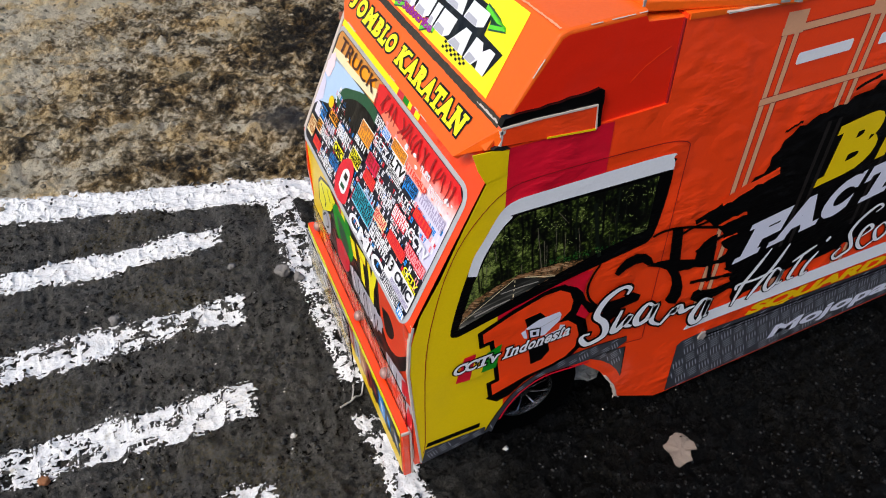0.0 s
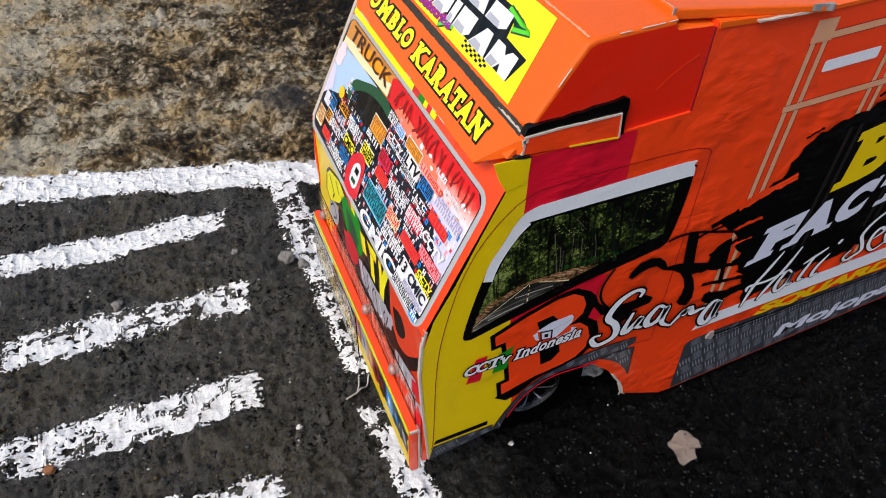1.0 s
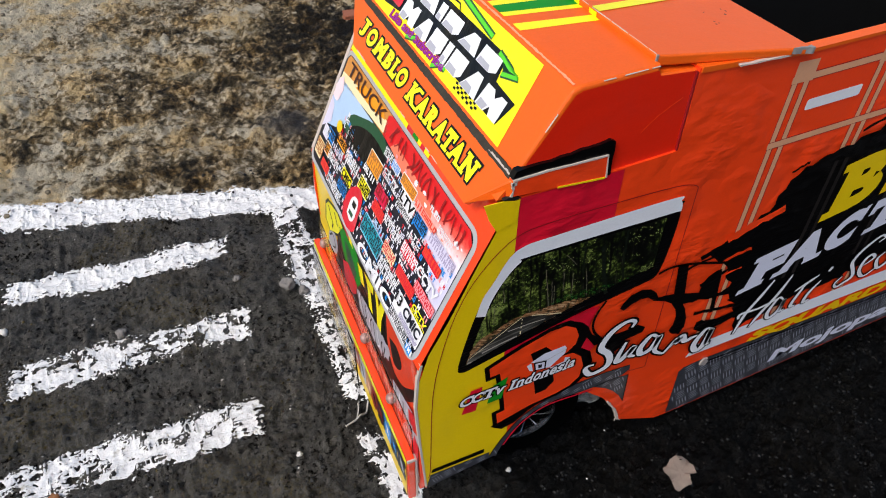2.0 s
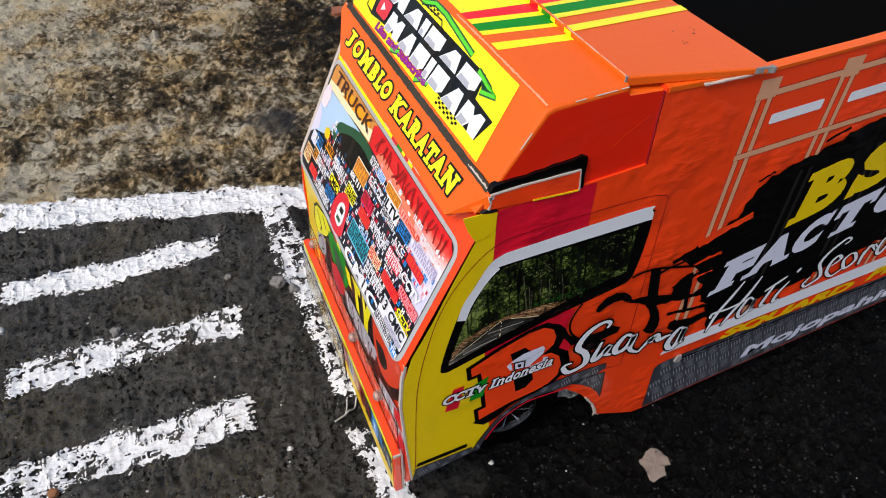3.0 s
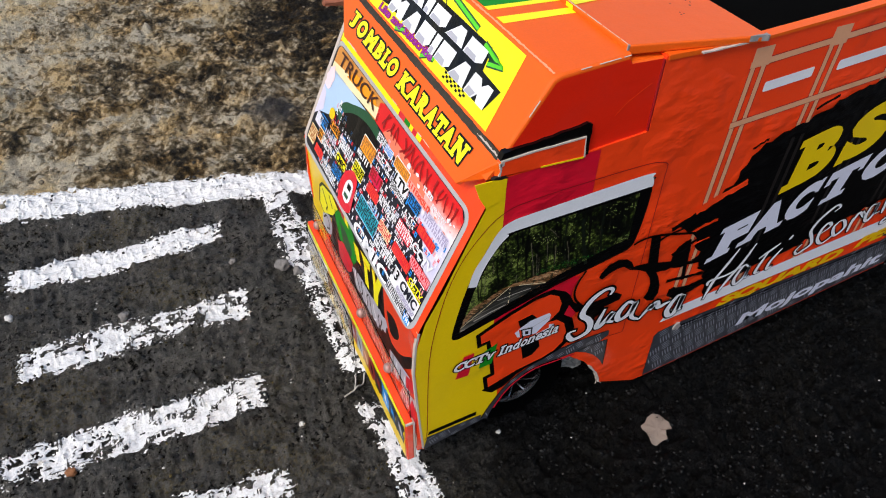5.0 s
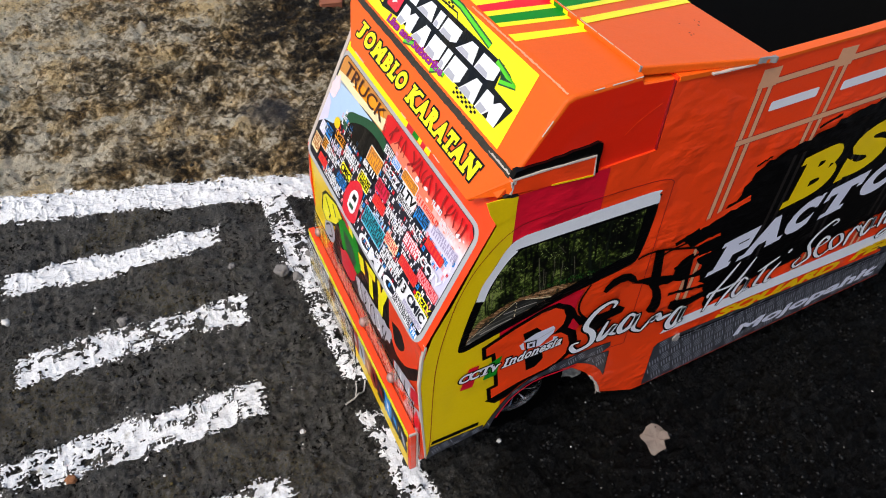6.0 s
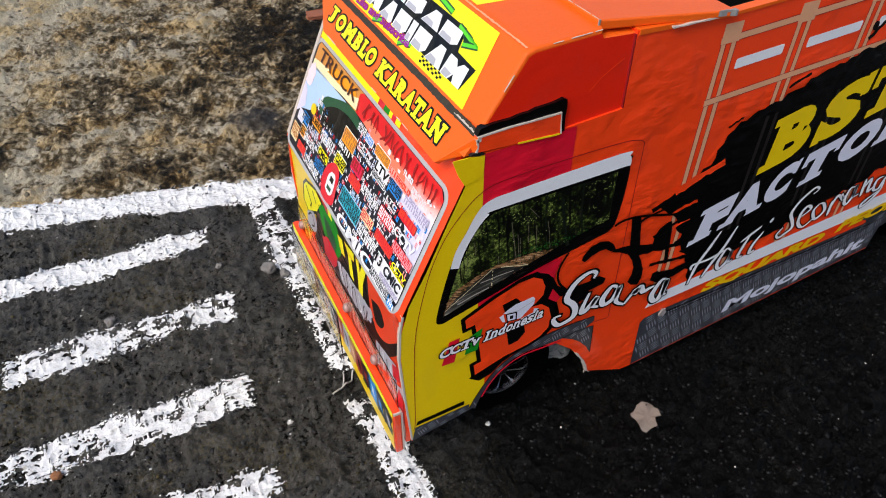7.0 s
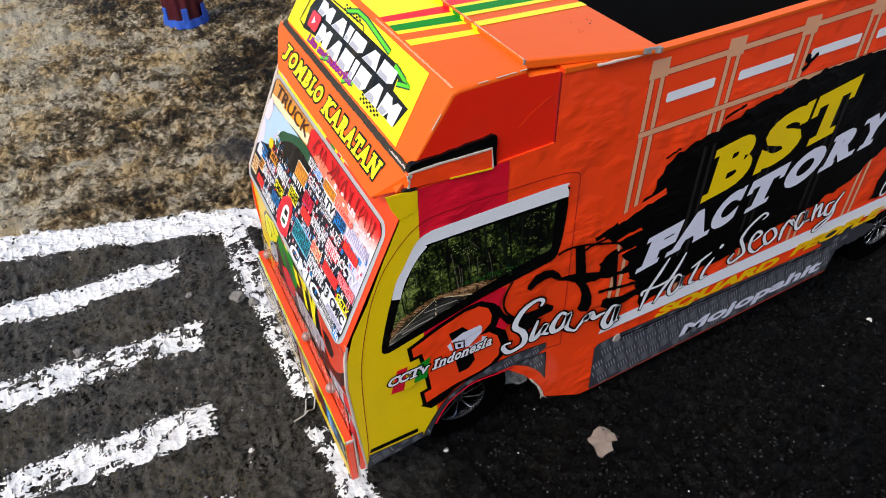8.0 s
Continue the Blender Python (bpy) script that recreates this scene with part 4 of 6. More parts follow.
set_word((("I", 0.0, 0.09), ("n", 0.095, 0.225, 0.74), ("d", 0.232, 0.355), ("o", 0.36, 0.465, 0.74), ("n", 0.47, 0.60, 0.74), ("e", 0.607, 0.71, 0.74), ("s", 0.717, 0.81, 0.74), ("i", 0.815, 0.885), ("a", 0.89, 1.0, 0.74)), SIDE, (0.0566, 0.1008), (0.0400, 0.0022), (0.0022, 0.0080), 0.0016, white, side, 0.03, 0.075, black)
icon_body = [(0.0690, 0.1186), (0.0768, 0.1224), (0.0886, 0.1236), (0.0901, 0.1210), (0.0896, 0.1170), (0.0813, 0.1090), (0.0780, 0.1096), (0.0783, 0.1158), (0.0713, 0.1169)]
decal("camera_icon", icon_body, SIDE, 0.0014, lilac_white, side)
decal("camera_icon", [(0.0667, 0.1165), (0.0693, 0.1178), (0.0709, 0.1107), (0.0689, 0.1114)], SIDE, 0.0014, lilac_white, side)
decal("camera_icon", [(0.0804, 0.1081), (0.0899, 0.1100), (0.0900, 0.1132), (0.0932, 0.1120), (0.0941, 0.1073), (0.0857, 0.1064)], SIDE, 0.0014, lilac_white, side)
decal("camera_icon", [(0.0707, 0.1175), (0.0785, 0.1161), (0.0786, 0.1090), (0.0719, 0.1103)], SIDE, 0.0015, black, side)
decal("camera_icon", [(0.0717, 0.1164), (0.0775, 0.1154), (0.0776, 0.1100), (0.0725, 0.1110)], SIDE, 0.0016, lilac_white, side)
decal("camera_icon", [(0.0735, 0.1148), (0.0758, 0.1144), (0.0759, 0.1116), (0.0738, 0.1121)], SIDE, 0.0017, black, side)
decal("camera_icon", ribbon([(0.0713, 0.1178), (0.0790, 0.1166), (0.0900, 0.1204)], 0.0004), SIDE, 0.0016, grey_trim, side)

# cargo side: tan grid with white slots, thin dark lines along the tan
for k in range(8):
    c = 0.1829 + 0.0547 * k
    rise = 0.02 * (c - 0.18)
    lean = 0.0018 - 0.0008 * k
    e0 = c + (0.0035 if k == 0 else 0.0)
    for d in (0, 0.0068):
        decal("tan_strip", [(e0 + d - 0.0014 - lean, 0.0800), (e0 + d + 0.0014 - lean, 0.0800), (e0 + d + 0.0014, 0.2660 + rise), (e0 + d - 0.0014, 0.2660 + rise)], SIDE, 0.0002, tan, side)
        for e in (-0.0016, 0.0016):
            decal("strip_line", ribbon([(e0 + d + e - lean, 0.0800), (e0 + d + e, 0.2570 + rise)], 0.00035), SIDE, 0.00018, maroon, side)
    decal("tan_cap", rect(e0 - 0.0020, e0 + 0.0098, 0.2555 + rise, 0.2662 + rise), SIDE, 0.00026, tan, side)
    a0, a1 = c + (0.0156 if k == 0 else 0.0112), c + (0.0484 if k == 0 else 0.0516)
    tip = 0.0016 * (a1 - a0) / 0.033
    slot = [(a, b + rise + (a - a0) / (a1 - a0) * tip) for a, b in round_rect(a0, a1, 0.2393, 0.2452, 0.0012)]
    decal("white_slot", slot, SIDE, 0.0003, white, side)
for a, b in (((0.1840, 0.2574), (0.6180, 0.2780)), ((0.1838, 0.2230), (0.6180, 0.2445))):
    decal("tan_rail", ribbon([a, b], 0.0034), SIDE, 0.00032, tan, side)
    for e in (-0.0019, 0.0019):
        decal("strip_line", ribbon([(a[0], a[1] + e), (b[0], b[1] + e)], 0.00035), SIDE, 0.00022, maroon, side)
part("bolt", slab([(0.3020 + 0.0018 * math.cos(0.6 * i), 0.2425 + 0.0028 * math.sin(0.6 * i)) for i in range(10)], SIDE, 0.0002, 0.0009), black, side, "black blot on the side print")
splash = [(0.1700, 0.1600), (0.1900, 0.1720), (0.2022, 0.1790), (0.2100, 0.1960), (0.2166, 0.2032), (0.2400, 0.2098), (0.2671, 0.2193), (0.2837, 0.2224), (0.3126, 0.2302), (0.3497, 0.2329), (0.4000, 0.2300), (0.4600, 0.2330), (0.5200, 0.2250), (0.5600, 0.1900)]
splash += [(0.5600, 0.1000), (0.4300, 0.0990), (0.4330, 0.1420), (0.4185, 0.1500), (0.3950, 0.1280), (0.3600, 0.1170), (0.3200, 0.1080), (0.2908, 0.1000), (0.2600, 0.0960), (0.2300, 0.0880), (0.2130, 0.0830), (0.2080, 0.1000), (0.1960, 0.1250), (0.1860, 0.1450)]
decal("black_splash", ragged(splash, 0.0018, 0.004, 3), SIDE, 0.0006, black, side, "black brushed paint splash print")
brush = random.Random(8)
for a, b, w in (((0.1560, 0.1520), (0.2150, 0.1660), 0.0016), ((0.1660, 0.1580), (0.2120, 0.1750), 0.0034), ((0.1720, 0.1360), (0.2100, 0.1500), 0.0022), ((0.1600, 0.1270), (0.2050, 0.1200), 0.0030), ((0.1750, 0.1120), (0.2150, 0.1050), 0.0026), ((0.1840, 0.1000), (0.2200, 0.0930), 0.0020), ((0.2080, 0.2020), (0.2180, 0.2060), 0.0016), ((0.2470, 0.2170), (0.2620, 0.2230), 0.0018), ((0.3000, 0.2350), (0.3100, 0.2440), 0.0028)):
    line = [(a[0] + (b[0] - a[0]) * i / 6, a[1] + (b[1] - a[1]) * i / 6 + brush.uniform(-0.0006, 0.0006)) for i in range(7)]
    decal("brush_stroke", ragged(ribbon(line, w), 0.0004, 0.003, int(a[0] * 1e4)), SIDE, 0.0005, black, side)
for a, b, w in (((0.1800, 0.1660), (0.2140, 0.1780), 0.0050), ((0.1760, 0.1480), (0.2010, 0.1540), 0.0022), ((0.1840, 0.1380), (0.1990, 0.1400), 0.0020)):
    decal("brush_gap", ragged(ribbon([a, ((a[0] + b[0]) / 2, (a[1] + b[1]) / 2 + 0.001), b], w), 0.0008, 0.003, int(b[0] * 1e4)), SIDE, 0.0007, orange, side)
for c in (0.2372, 0.2440, 0.2922, 0.2990, 0.3474, 0.3542):
    decal("dark_strip", rect(c - 0.0013, c + 0.0013, 0.118, 0.202 + 0.07 * (c - 0.24)), SIDE, 0.00068, dark_strip, side)
set_word((("B", 0.0, 0.315), ("S", 0.362, 0.665), ("T", 0.690, 1.0)), SIDE, (0.2448, 0.1580), (0.1130, 0.0232), (0.0022, 0.0385), 0.0008, yellow, side, 0.06)
set_word((("F", 0.0, 0.132), ("A", 0.112, 0.276), ("C", 0.268, 0.372), ("T", 0.392, 0.540), ("O", 0.556, 0.712), ("R", 0.722, 0.872), ("Y", 0.850, 0.995)), SIDE, (0.2025, 0.1160), (0.2065, 0.0440), (0.0055, 0.0275), 0.0008, lilac_white, side, 0.075)
suara = [
    [(0.1303, 0.1208), (0.1316, 0.1246), (0.1284, 0.1271), (0.1232, 0.1263), (0.1175, 0.1225), (0.1133, 0.1157), (0.1130, 0.1101), (0.1180, 0.1044), (0.1205, 0.0982), (0.1195, 0.0927), (0.1141, 0.0902), (0.1087, 0.0903), (0.1050, 0.0956), (0.1062, 0.0984), (0.1103, 0.0981)],
    [(0.1292, 0.1091), (0.1255, 0.0958), (0.1284, 0.0935), (0.1360, 0.1026), (0.1338, 0.0960), (0.1383, 0.0930)],
    [(0.1514, 0.1039), (0.1461, 0.1072), (0.1406, 0.0988), (0.1426, 0.0927), (0.1488, 0.0949), (0.1528, 0.1041), (0.1521, 0.0916), (0.1594, 0.0855)],
    [(0.1594, 0.0855), (0.1669, 0.0954), (0.1667, 0.0917), (0.1705, 0.0965), (0.1736, 0.0906), (0.1787, 0.0914), (0.1824, 0.0918)],
    [(0.1919, 0.0941), (0.1873, 0.0945), (0.1822, 0.0836), (0.1856, 0.0766), (0.1898, 0.0792), (0.1927, 0.0938), (0.1919, 0.0809), (0.1948, 0.0796)],
]
hati = [
    [(0.2302, 0.1196), (0.2233, 0.1062), (0.2173, 0.0952), (0.2136, 0.0789)],
    [(0.2443, 0.1187), (0.2383, 0.1037), (0.2303, 0.0905), (0.2253, 0.0804)],
    [(0.2128, 0.0925), (0.2136, 0.0967), (0.2272, 0.0965), (0.2410, 0.0999)],
    [(0.2461, 0.0968), (0.2410, 0.0999), (0.2368, 0.0887), (0.2400, 0.0825), (0.2458, 0.0876), (0.2471, 0.0964), (0.2471, 0.0862), (0.2506, 0.0866)],
    [(0.2605, 0.1056), (0.2565, 0.0944), (0.2553, 0.0874), (0.2595, 0.0866)],
    [(0.2528, 0.1014), (0.2688, 0.1096)],
    [(0.2727, 0.1035), (0.2665, 0.0941), (0.2658, 0.0868), (0.2701, 0.0879)],
    [(0.2758, 0.1101), (0.2777, 0.1136)],
]
seorang = [
    [(0.3104, 0.1224), (0.3145, 0.1253), (0.3101, 0.1280), (0.3026, 0.1234), (0.2973, 0.1175), (0.2952, 0.1103), (0.2998, 0.1022), (0.3020, 0.0958), (0.2965, 0.0923), (0.2915, 0.0906), (0.2883, 0.0947), (0.2923, 0.0996)],
    [(0.3077, 0.1038), (0.3147, 0.1081), (0.3104, 0.1122), (0.3062, 0.1080), (0.3067, 0.0987), (0.3137, 0.0922), (0.3218, 0.0966)],
    [(0.3225, 0.1101), (0.3186, 0.1052), (0.3241, 0.0958), (0.3310, 0.1006), (0.3270, 0.1085), (0.3225, 0.1101)],
    [(0.3368, 0.0944), (0.3359, 0.1080)],
    [(0.3366, 0.1014), (0.3395, 0.1113), (0.3476, 0.1051), (0.3437, 0.1116)],
    [(0.3552, 0.1139), (0.3503, 0.1138), (0.3494, 0.1041), (0.3536, 0.0989), (0.3577, 0.1058), (0.3566, 0.1152), (0.3582, 0.1047), (0.3632, 0.1047)],
    [(0.3666, 0.1017), (0.3644, 0.1179)],
    [(0.3656, 0.1085), (0.3704, 0.1159), (0.3727, 0.1042), (0.3768, 0.1065)],
    [(0.3847, 0.1138), (0.3781, 0.1124), (0.3790, 0.1038), (0.3847, 0.1028), (0.3870, 0.1112), (0.3917, 0.1200)],
    [(0.3870, 0.1112), (0.3878, 0.1008), (0.3810, 0.0928), (0.3740, 0.0896), (0.3742, 0.0939), (0.3885, 0.1015)],
]
script_word(suara, SIDE, 0.0019, 0.0038, white, 0.0013, black, side, "white handwritten word with a black outline")
script_word(hati, SIDE, 0.0012, 0.0026, white, 0.0009, black, side, "white handwritten word with a black outline")
script_word(seorang, SIDE, 0.0012, 0.0026, white, 0.0009, black, side, "white handwritten word with a black outline")
decal("white_line", [(0.1806, 0.0704), (0.1856, 0.0804), (0.2138, 0.0822), (0.6180, 0.1070), (0.6180, 0.0893)], SIDE, 0.0009, white, side)
lettering("SQUARD", SIDE, (0.2289, 0.0615), (0.1153, 0.0039), (0.003, 0.0110), 0.0011, amber_yellow, side, 0.06, 0.15)
lettering("PEOPLE", SIDE, (0.3557, 0.0705), (0.0949, 0.0062), (0.003, 0.0101), 0.0016, amber_yellow, side, 0.06, 0.15)
skirt = [(0.1818, 0.0115), (0.1803, 0.0560), (0.1830, 0.0590), (0.1976, 0.0612), (0.3900, 0.0655), (0.4250, 0.0740), (0.4420, 0.0745), (0.4330, 0.0722), (0.4165, 0.0600), (0.4130, 0.0335)]
treads(skirt, SIDE, 0.00047, side)
decal("skirt_print", skirt, SIDE, 0.0004, plate_print, side, "grey diamond plate print along the skirt")
decal("skirt_splash", ragged([(0.3864, 0.0723), (0.4028, 0.0830), (0.4302, 0.0782), (0.4546, 0.0655), (0.4472, 0.0583), (0.4285, 0.0564), (0.4102, 0.0546)], 0.0016, 0.003, 19), SIDE, 0.00042, plate_print, side)
decal("skirt_line", ribbon([(0.2000, 0.0570), (0.4000, 0.0630)], 0.0016), SIDE, 0.0006, black, side)
decal("skirt_line", ribbon([(0.2000, 0.0540), (0.4000, 0.0600)], 0.0008), SIDE, 0.0006, black, side)
lettering("Mojopahit", SIDE, (0.2605, 0.0245), (0.1420, 0.0105), (0.001, 0.0155), 0.0008, lilac_white, side, 0.035, 0.1)
script = smooth([(0.4420, 0.1250), (0.4400, 0.1020), (0.4480, 0.1030), (0.4580, 0.1300), (0.4600, 0.1150), (0.4680, 0.1140)])
decal("script_bar", ribbon(script, 0.0018), SIDE, 0.0012, white, side)
tape_bits = random.Random(2)
blob = [(0.1985 + 0.0028 * tape_bits.uniform(0.6, 1.2) * math.cos(0.45 * i), 0.0580 + 0.0042 * tape_bits.uniform(0.6, 1.2) * math.sin(0.45 * i)) for i in range(14)]
part("torn_tape", slab(blob, SIDE, 0.0003, 0.0014), tape, side, "torn bit of clear tape")

# cab shell
part("cab_top", box(0.050, 0.131, 0.0032, 0.1968, 0.2285, 0.2318), orange, truck)
wind_panel = part("windscreen_panel", slab(rect(0.0, 0.2, -0.002, 0.0915), WIND, -0.003, 0.0), orange, truck, "sloping orange front board with a sticker-covered printed windscreen")
front_panel = part("front_panel", slab(rect(0.0005, 0.1995, 0.0, 0.1115), FRONT, -0.003, 0.0), orange, truck, "orange front board with graffiti print")
part("chassis", box(0.02, 0.61, 0.045, 0.155, 0.03, 0.055, 0.002), black_board, truck)
part("cab_floor", box(0.012, 0.131, 0.0035, 0.1965, 0.082, 0.085), black_board, truck)

# ---- windscreen with its stickers ----
decal("windscreen_trim", round_rect(0.0045, 0.1996, -0.0046, 0.0746, 0.0085), WIND, 0.0003, grey_trim, wind_panel, "grey printed windscreen trim")
decal("windscreen_print", round_rect(0.0075, 0.1962, -0.0018, 0.0722, 0.0065), WIND, 0.0005, navy, wind_panel, "dark printed windscreen crowded with stickers")
decal("yellow_line", rect(0.098, 0.1960, 0.0744, 0.0800), WIND, 0.0003, bright_yellow, wind_panel)
for y0, y1, mat in ((0.0900, 0.0980, red), (0.0830, 0.0900, green), (0.0790, 0.0830, bright_yellow), (0.0740, 0.0790, red), (0.0680, 0.0740, bright_yellow)):
    decal("colour_bar", rect(y0, y1, 0.0750, 0.0797), WIND, 0.0004, mat, wind_panel)


def on_glass(name, points, material, lift):
    return decal(name, points, WIND, 0.0006 + 0.0001 * lift, material, wind_panel)


coral_spray = vinyl("coral_spray_print", (0.85, 0.3, 0.2))


def red_fade():
    """Sprayed print: deep red at the top edge, fading through coral and pink to pale lilac; the pale end also paints in
    the screen's glare.
    """
    m, n, l, p = node_kit("faded_red_print")
    coord = n.new("ShaderNodeTexCoord").outputs["Object"]
    sep = n.new("ShaderNodeSeparateXYZ")
    l.new(coord, sep.inputs[0])
    foot, head = WIND.at(0.02, 0.050, 0), WIND.at(0.02, 0.074, 0)
    far = WIND.at(0.10, 0.042, 0)
    lean = (far[2] - foot[2]) / (far[1] - foot[1])
    level = n.new("ShaderNodeMath")
    level.operation = "MULTIPLY_ADD"
    l.new(sep.outputs[1], level.inputs[0])
    level.inputs[1].default_value = -lean
    l.new(sep.outputs[2], level.inputs[2])
    span = n.new("ShaderNodeMapRange")
    l.new(level.outputs[0], span.inputs["Value"])
    span.inputs["From Min"].default_value, span.inputs["From Max"].default_value = foot[2] - lean * foot[1], head[2] - lean * head[1]
    blot = n.new("ShaderNodeMath")
    blot.operation = "MULTIPLY_ADD"
    l.new(noise_tex(n, l, coord, 140, 5, 0.65), blot.inputs[0])
    blot.inputs[1].default_value = 0.55
    l.new(span.outputs[0], blot.inputs[2])
    l.new(ramp(n, l, blot.outputs[0], [(0.25, (0.60, 0.59, 0.76)), (0.45, (0.88, 0.76, 0.80)), (0.66, (0.88, 0.47, 0.43)), (0.86, (0.84, 0.10, 0.07)), (0.98, (0.66, 0.008, 0.012))]), p.inputs["Base Color"])
    p.inputs["Roughness"].default_value = 0.32
    return m


# upper band: amber fading to red, with scrawl
on_glass("amber_band", [(0.1940, 0.0570), (0.1940, 0.0690), (0.1915, 0.0718), (0.1150, 0.0720), (0.1160, 0.0590)], vinyl("burnt_amber_print", (0.60, 0.25, 0.05)), 0)
on_glass("cream_band", [(0.1940, 0.0540), (0.1940, 0.0600), (0.1700, 0.0628), (0.1400, 0.0640), (0.1180, 0.0670), (0.1150, 0.0600), (0.1400, 0.0585)], cream, 1)
on_glass("amber_glow", [(0.1700, 0.0610), (0.1400, 0.0625), (0.1220, 0.0660), (0.1280, 0.0700), (0.1600, 0.0680)], amber, 2)
on_glass("red_band", [(0.1180, 0.0590), (0.1200, 0.0700), (0.1150, 0.0720), (0.0130, 0.0720), (0.0078, 0.0680), (0.0078, 0.0230), (0.0160, 0.0270), (0.0300, 0.0400), (0.0520, 0.0500), (0.0900, 0.0580)], red_fade(), 1)
on_glass("salmon_band", [(0.1050, 0.0590), (0.1000, 0.0640), (0.0700, 0.0625), (0.0450, 0.0600), (0.0420, 0.0520), (0.0630, 0.0535), (0.0830, 0.0560)], vinyl("salmon_print", (0.85, 0.2, 0.11)), 3)
scrawl = random.Random(11)
scrawl_ink = vinyl("scrawl_print", (0.06, 0.015, 0.008))
lettering("TRUCK", WIND, (0.1860, 0.0618), (-0.0640, 0.0006), (0.0, 0.0088), 0.0012, scrawl_ink, wind_panel, 0.01, 0.1)
for k in range(5, 12):
    y0 = 0.1800 - 0.0142 * k
    mat = maroon
    for j in range(3):
        a, b = y0 - 0.0035 * j + scrawl.uniform(-0.001, 0.001), y0 - 0.0035 * (j + scrawl.choice((-1, 0, 1, 2))) + scrawl.uniform(-0.001, 0.001)
        lo, hi = 0.0605 + scrawl.uniform(0, 0.002), 0.0708 - scrawl.uniform(0, 0.002)
        on_glass("scrawl", ribbon(smooth([(a, lo), ((a + b) / 2 + scrawl.uniform(-0.002, 0.002), (lo + hi) / 2), (b, hi)]), scrawl.uniform(0.0008, 0.0017)), mat, 6)
for k in range(26):
    a, b = scrawl.uniform(0.010, 0.100), scrawl.uniform(0.0535, 0.0625)
    r = scrawl.uniform(0.0008, 0.0030)
    on_glass("spray", ragged([(a + r * math.cos(i), b + r * 0.5 * math.sin(i)) for i in range(6)], r * 0.25, 0.0012, k), (white, pink, white, coral_spray)[k % 4], 6)
# sky and hill at the far end
on_glass("sky_patch", [(0.1960, 0.0540), (0.1869, 0.0562), (0.1330, 0.0578), (0.1300, 0.0540), (0.1640, 0.0400), (0.1760, 0.0300), (0.1960, 0.0230)], sky_blue, 1)
on_glass("hill", smooth([(0.1600, 0.0350), (0.1660, 0.0405), (0.1600, 0.0480), (0.1500, 0.0520), (0.1350, 0.0570), (0.1200, 0.0590), (0.1080, 0.0560), (0.1150, 0.0440), (0.1600, 0.0350)])[:-1], dark_green, 2)
on_glass("hill_shade", smooth([(0.1560, 0.0330), (0.1560, 0.0420), (0.1400, 0.0500), (0.1200, 0.0530), (0.1050, 0.0500), (0.1150, 0.0380), (0.1560, 0.0330)])[:-1], black, 3)
on_glass("pale_patch", [(0.1960, 0.0200), (0.1960, 0.0420), (0.1890, 0.0390), (0.1850, 0.0290)], vinyl("pale_lilac_print", (0.66, 0.62, 0.76)), 3)
on_glass("pale_wash", ragged([(0.1958, 0.0430), (0.1956, 0.0560), (0.1900, 0.0585), (0.1850, 0.0520), (0.1875, 0.0420)], 0.0012, 0.003, 71), vinyl("pale_pink_print", (0.86, 0.66, 0.70)), 4)

bars = random.Random(21)
# strokes of marks that stand for small print: (from, to, foot, head) in shares of a mark
MARKS = (((0, 0.4, 0, 1), (0.4, 1, 0, 0.3)), ((0.3, 0.7, 0, 1), (0, 1, 0.7, 1)), ((0, 0.36, 0, 1), (0.64, 1, 0, 1), (0.36, 0.64, 0.35, 0.65)), ((0, 0.4, 0, 1), (0.4, 1, 0.74, 1), (0.4, 0.85, 0.38, 0.62), (0.4, 1, 0, 0.26)), ((0, 0.34, 0, 1), (0.66, 1, 0, 1), (0.34, 0.66, 0.74, 1), (0.34, 0.66, 0, 0.26)), ((0.2, 0.7, 0, 1),))


def sticker(y0, y1, s0, s1, base, ink, rows, lift=7, rim=None, words=""):
    """A small printed sticker: a rounded plate, or none, with marks where its lettering cannot be read."""
    if rim:
        on_glass("sticker", round_rect(y1 - 0.0005, y0 + 0.0005, s0 - 0.0005, s1 + 0.0005, 0.001), rim, lift)
    if base:
        on_glass("sticker", round_rect(y1, y0, s0, s1, 0.0007), base, lift + 1)
    top = s1
    if words:
        foot = s0 + (s1 - s0) * (0.06 if rows == 0 else 0.42)
        lettering(words, WIND, (y0 - 0.0006, foot), (y1 - y0 + 0.0012, 0.0), (-0.0004, s1 - foot - 0.0005), 0.0006 + 0.0001 * (lift + 2), ink, wind_panel, 0.035)
        top = foot - 0.0003
    shapes = []
    high = (top - s0) / (rows + 0.3) if rows else 0.0
    for r in range(rows):
        b0, y = top - high * (r + 1), y0 - 0.0004
        tall = high * 0.9
        while y > y1 + 0.0008:
            w = min(tall * bars.uniform(0.6, 1.0), 0.0030)
            for a, b, low, up in bars.choice(MARKS):
                shapes.append([(y - w * a, b0 + tall * low), (y - w * b, b0 + tall * low), (y - w * b, b0 + tall * up), (y - w * a, b0 + tall * up)])
            y -= w + min(tall * 0.14, 0.0004)
    if shapes:
        part("sticker_print", sheets(shapes, WIND, 0.0006 + 0.0001 * (lift + 2)), ink, wind_panel)


W, K = white, black
filler = {}
for row in range(15):
    level, y = 0.0005 + 0.0036 * row, 0.168
    while y > 0.011:
        tall = bars.uniform(0.0020, 0.0030)
        w = tall * bars.uniform(0.6, 1.0)
        wood = y > 0.104 and level > 0.026 + 0.3 * (y - 0.104)
        ink = bars.choice(("white", "white", "white", "lilac", "pink", "blue", "red"))
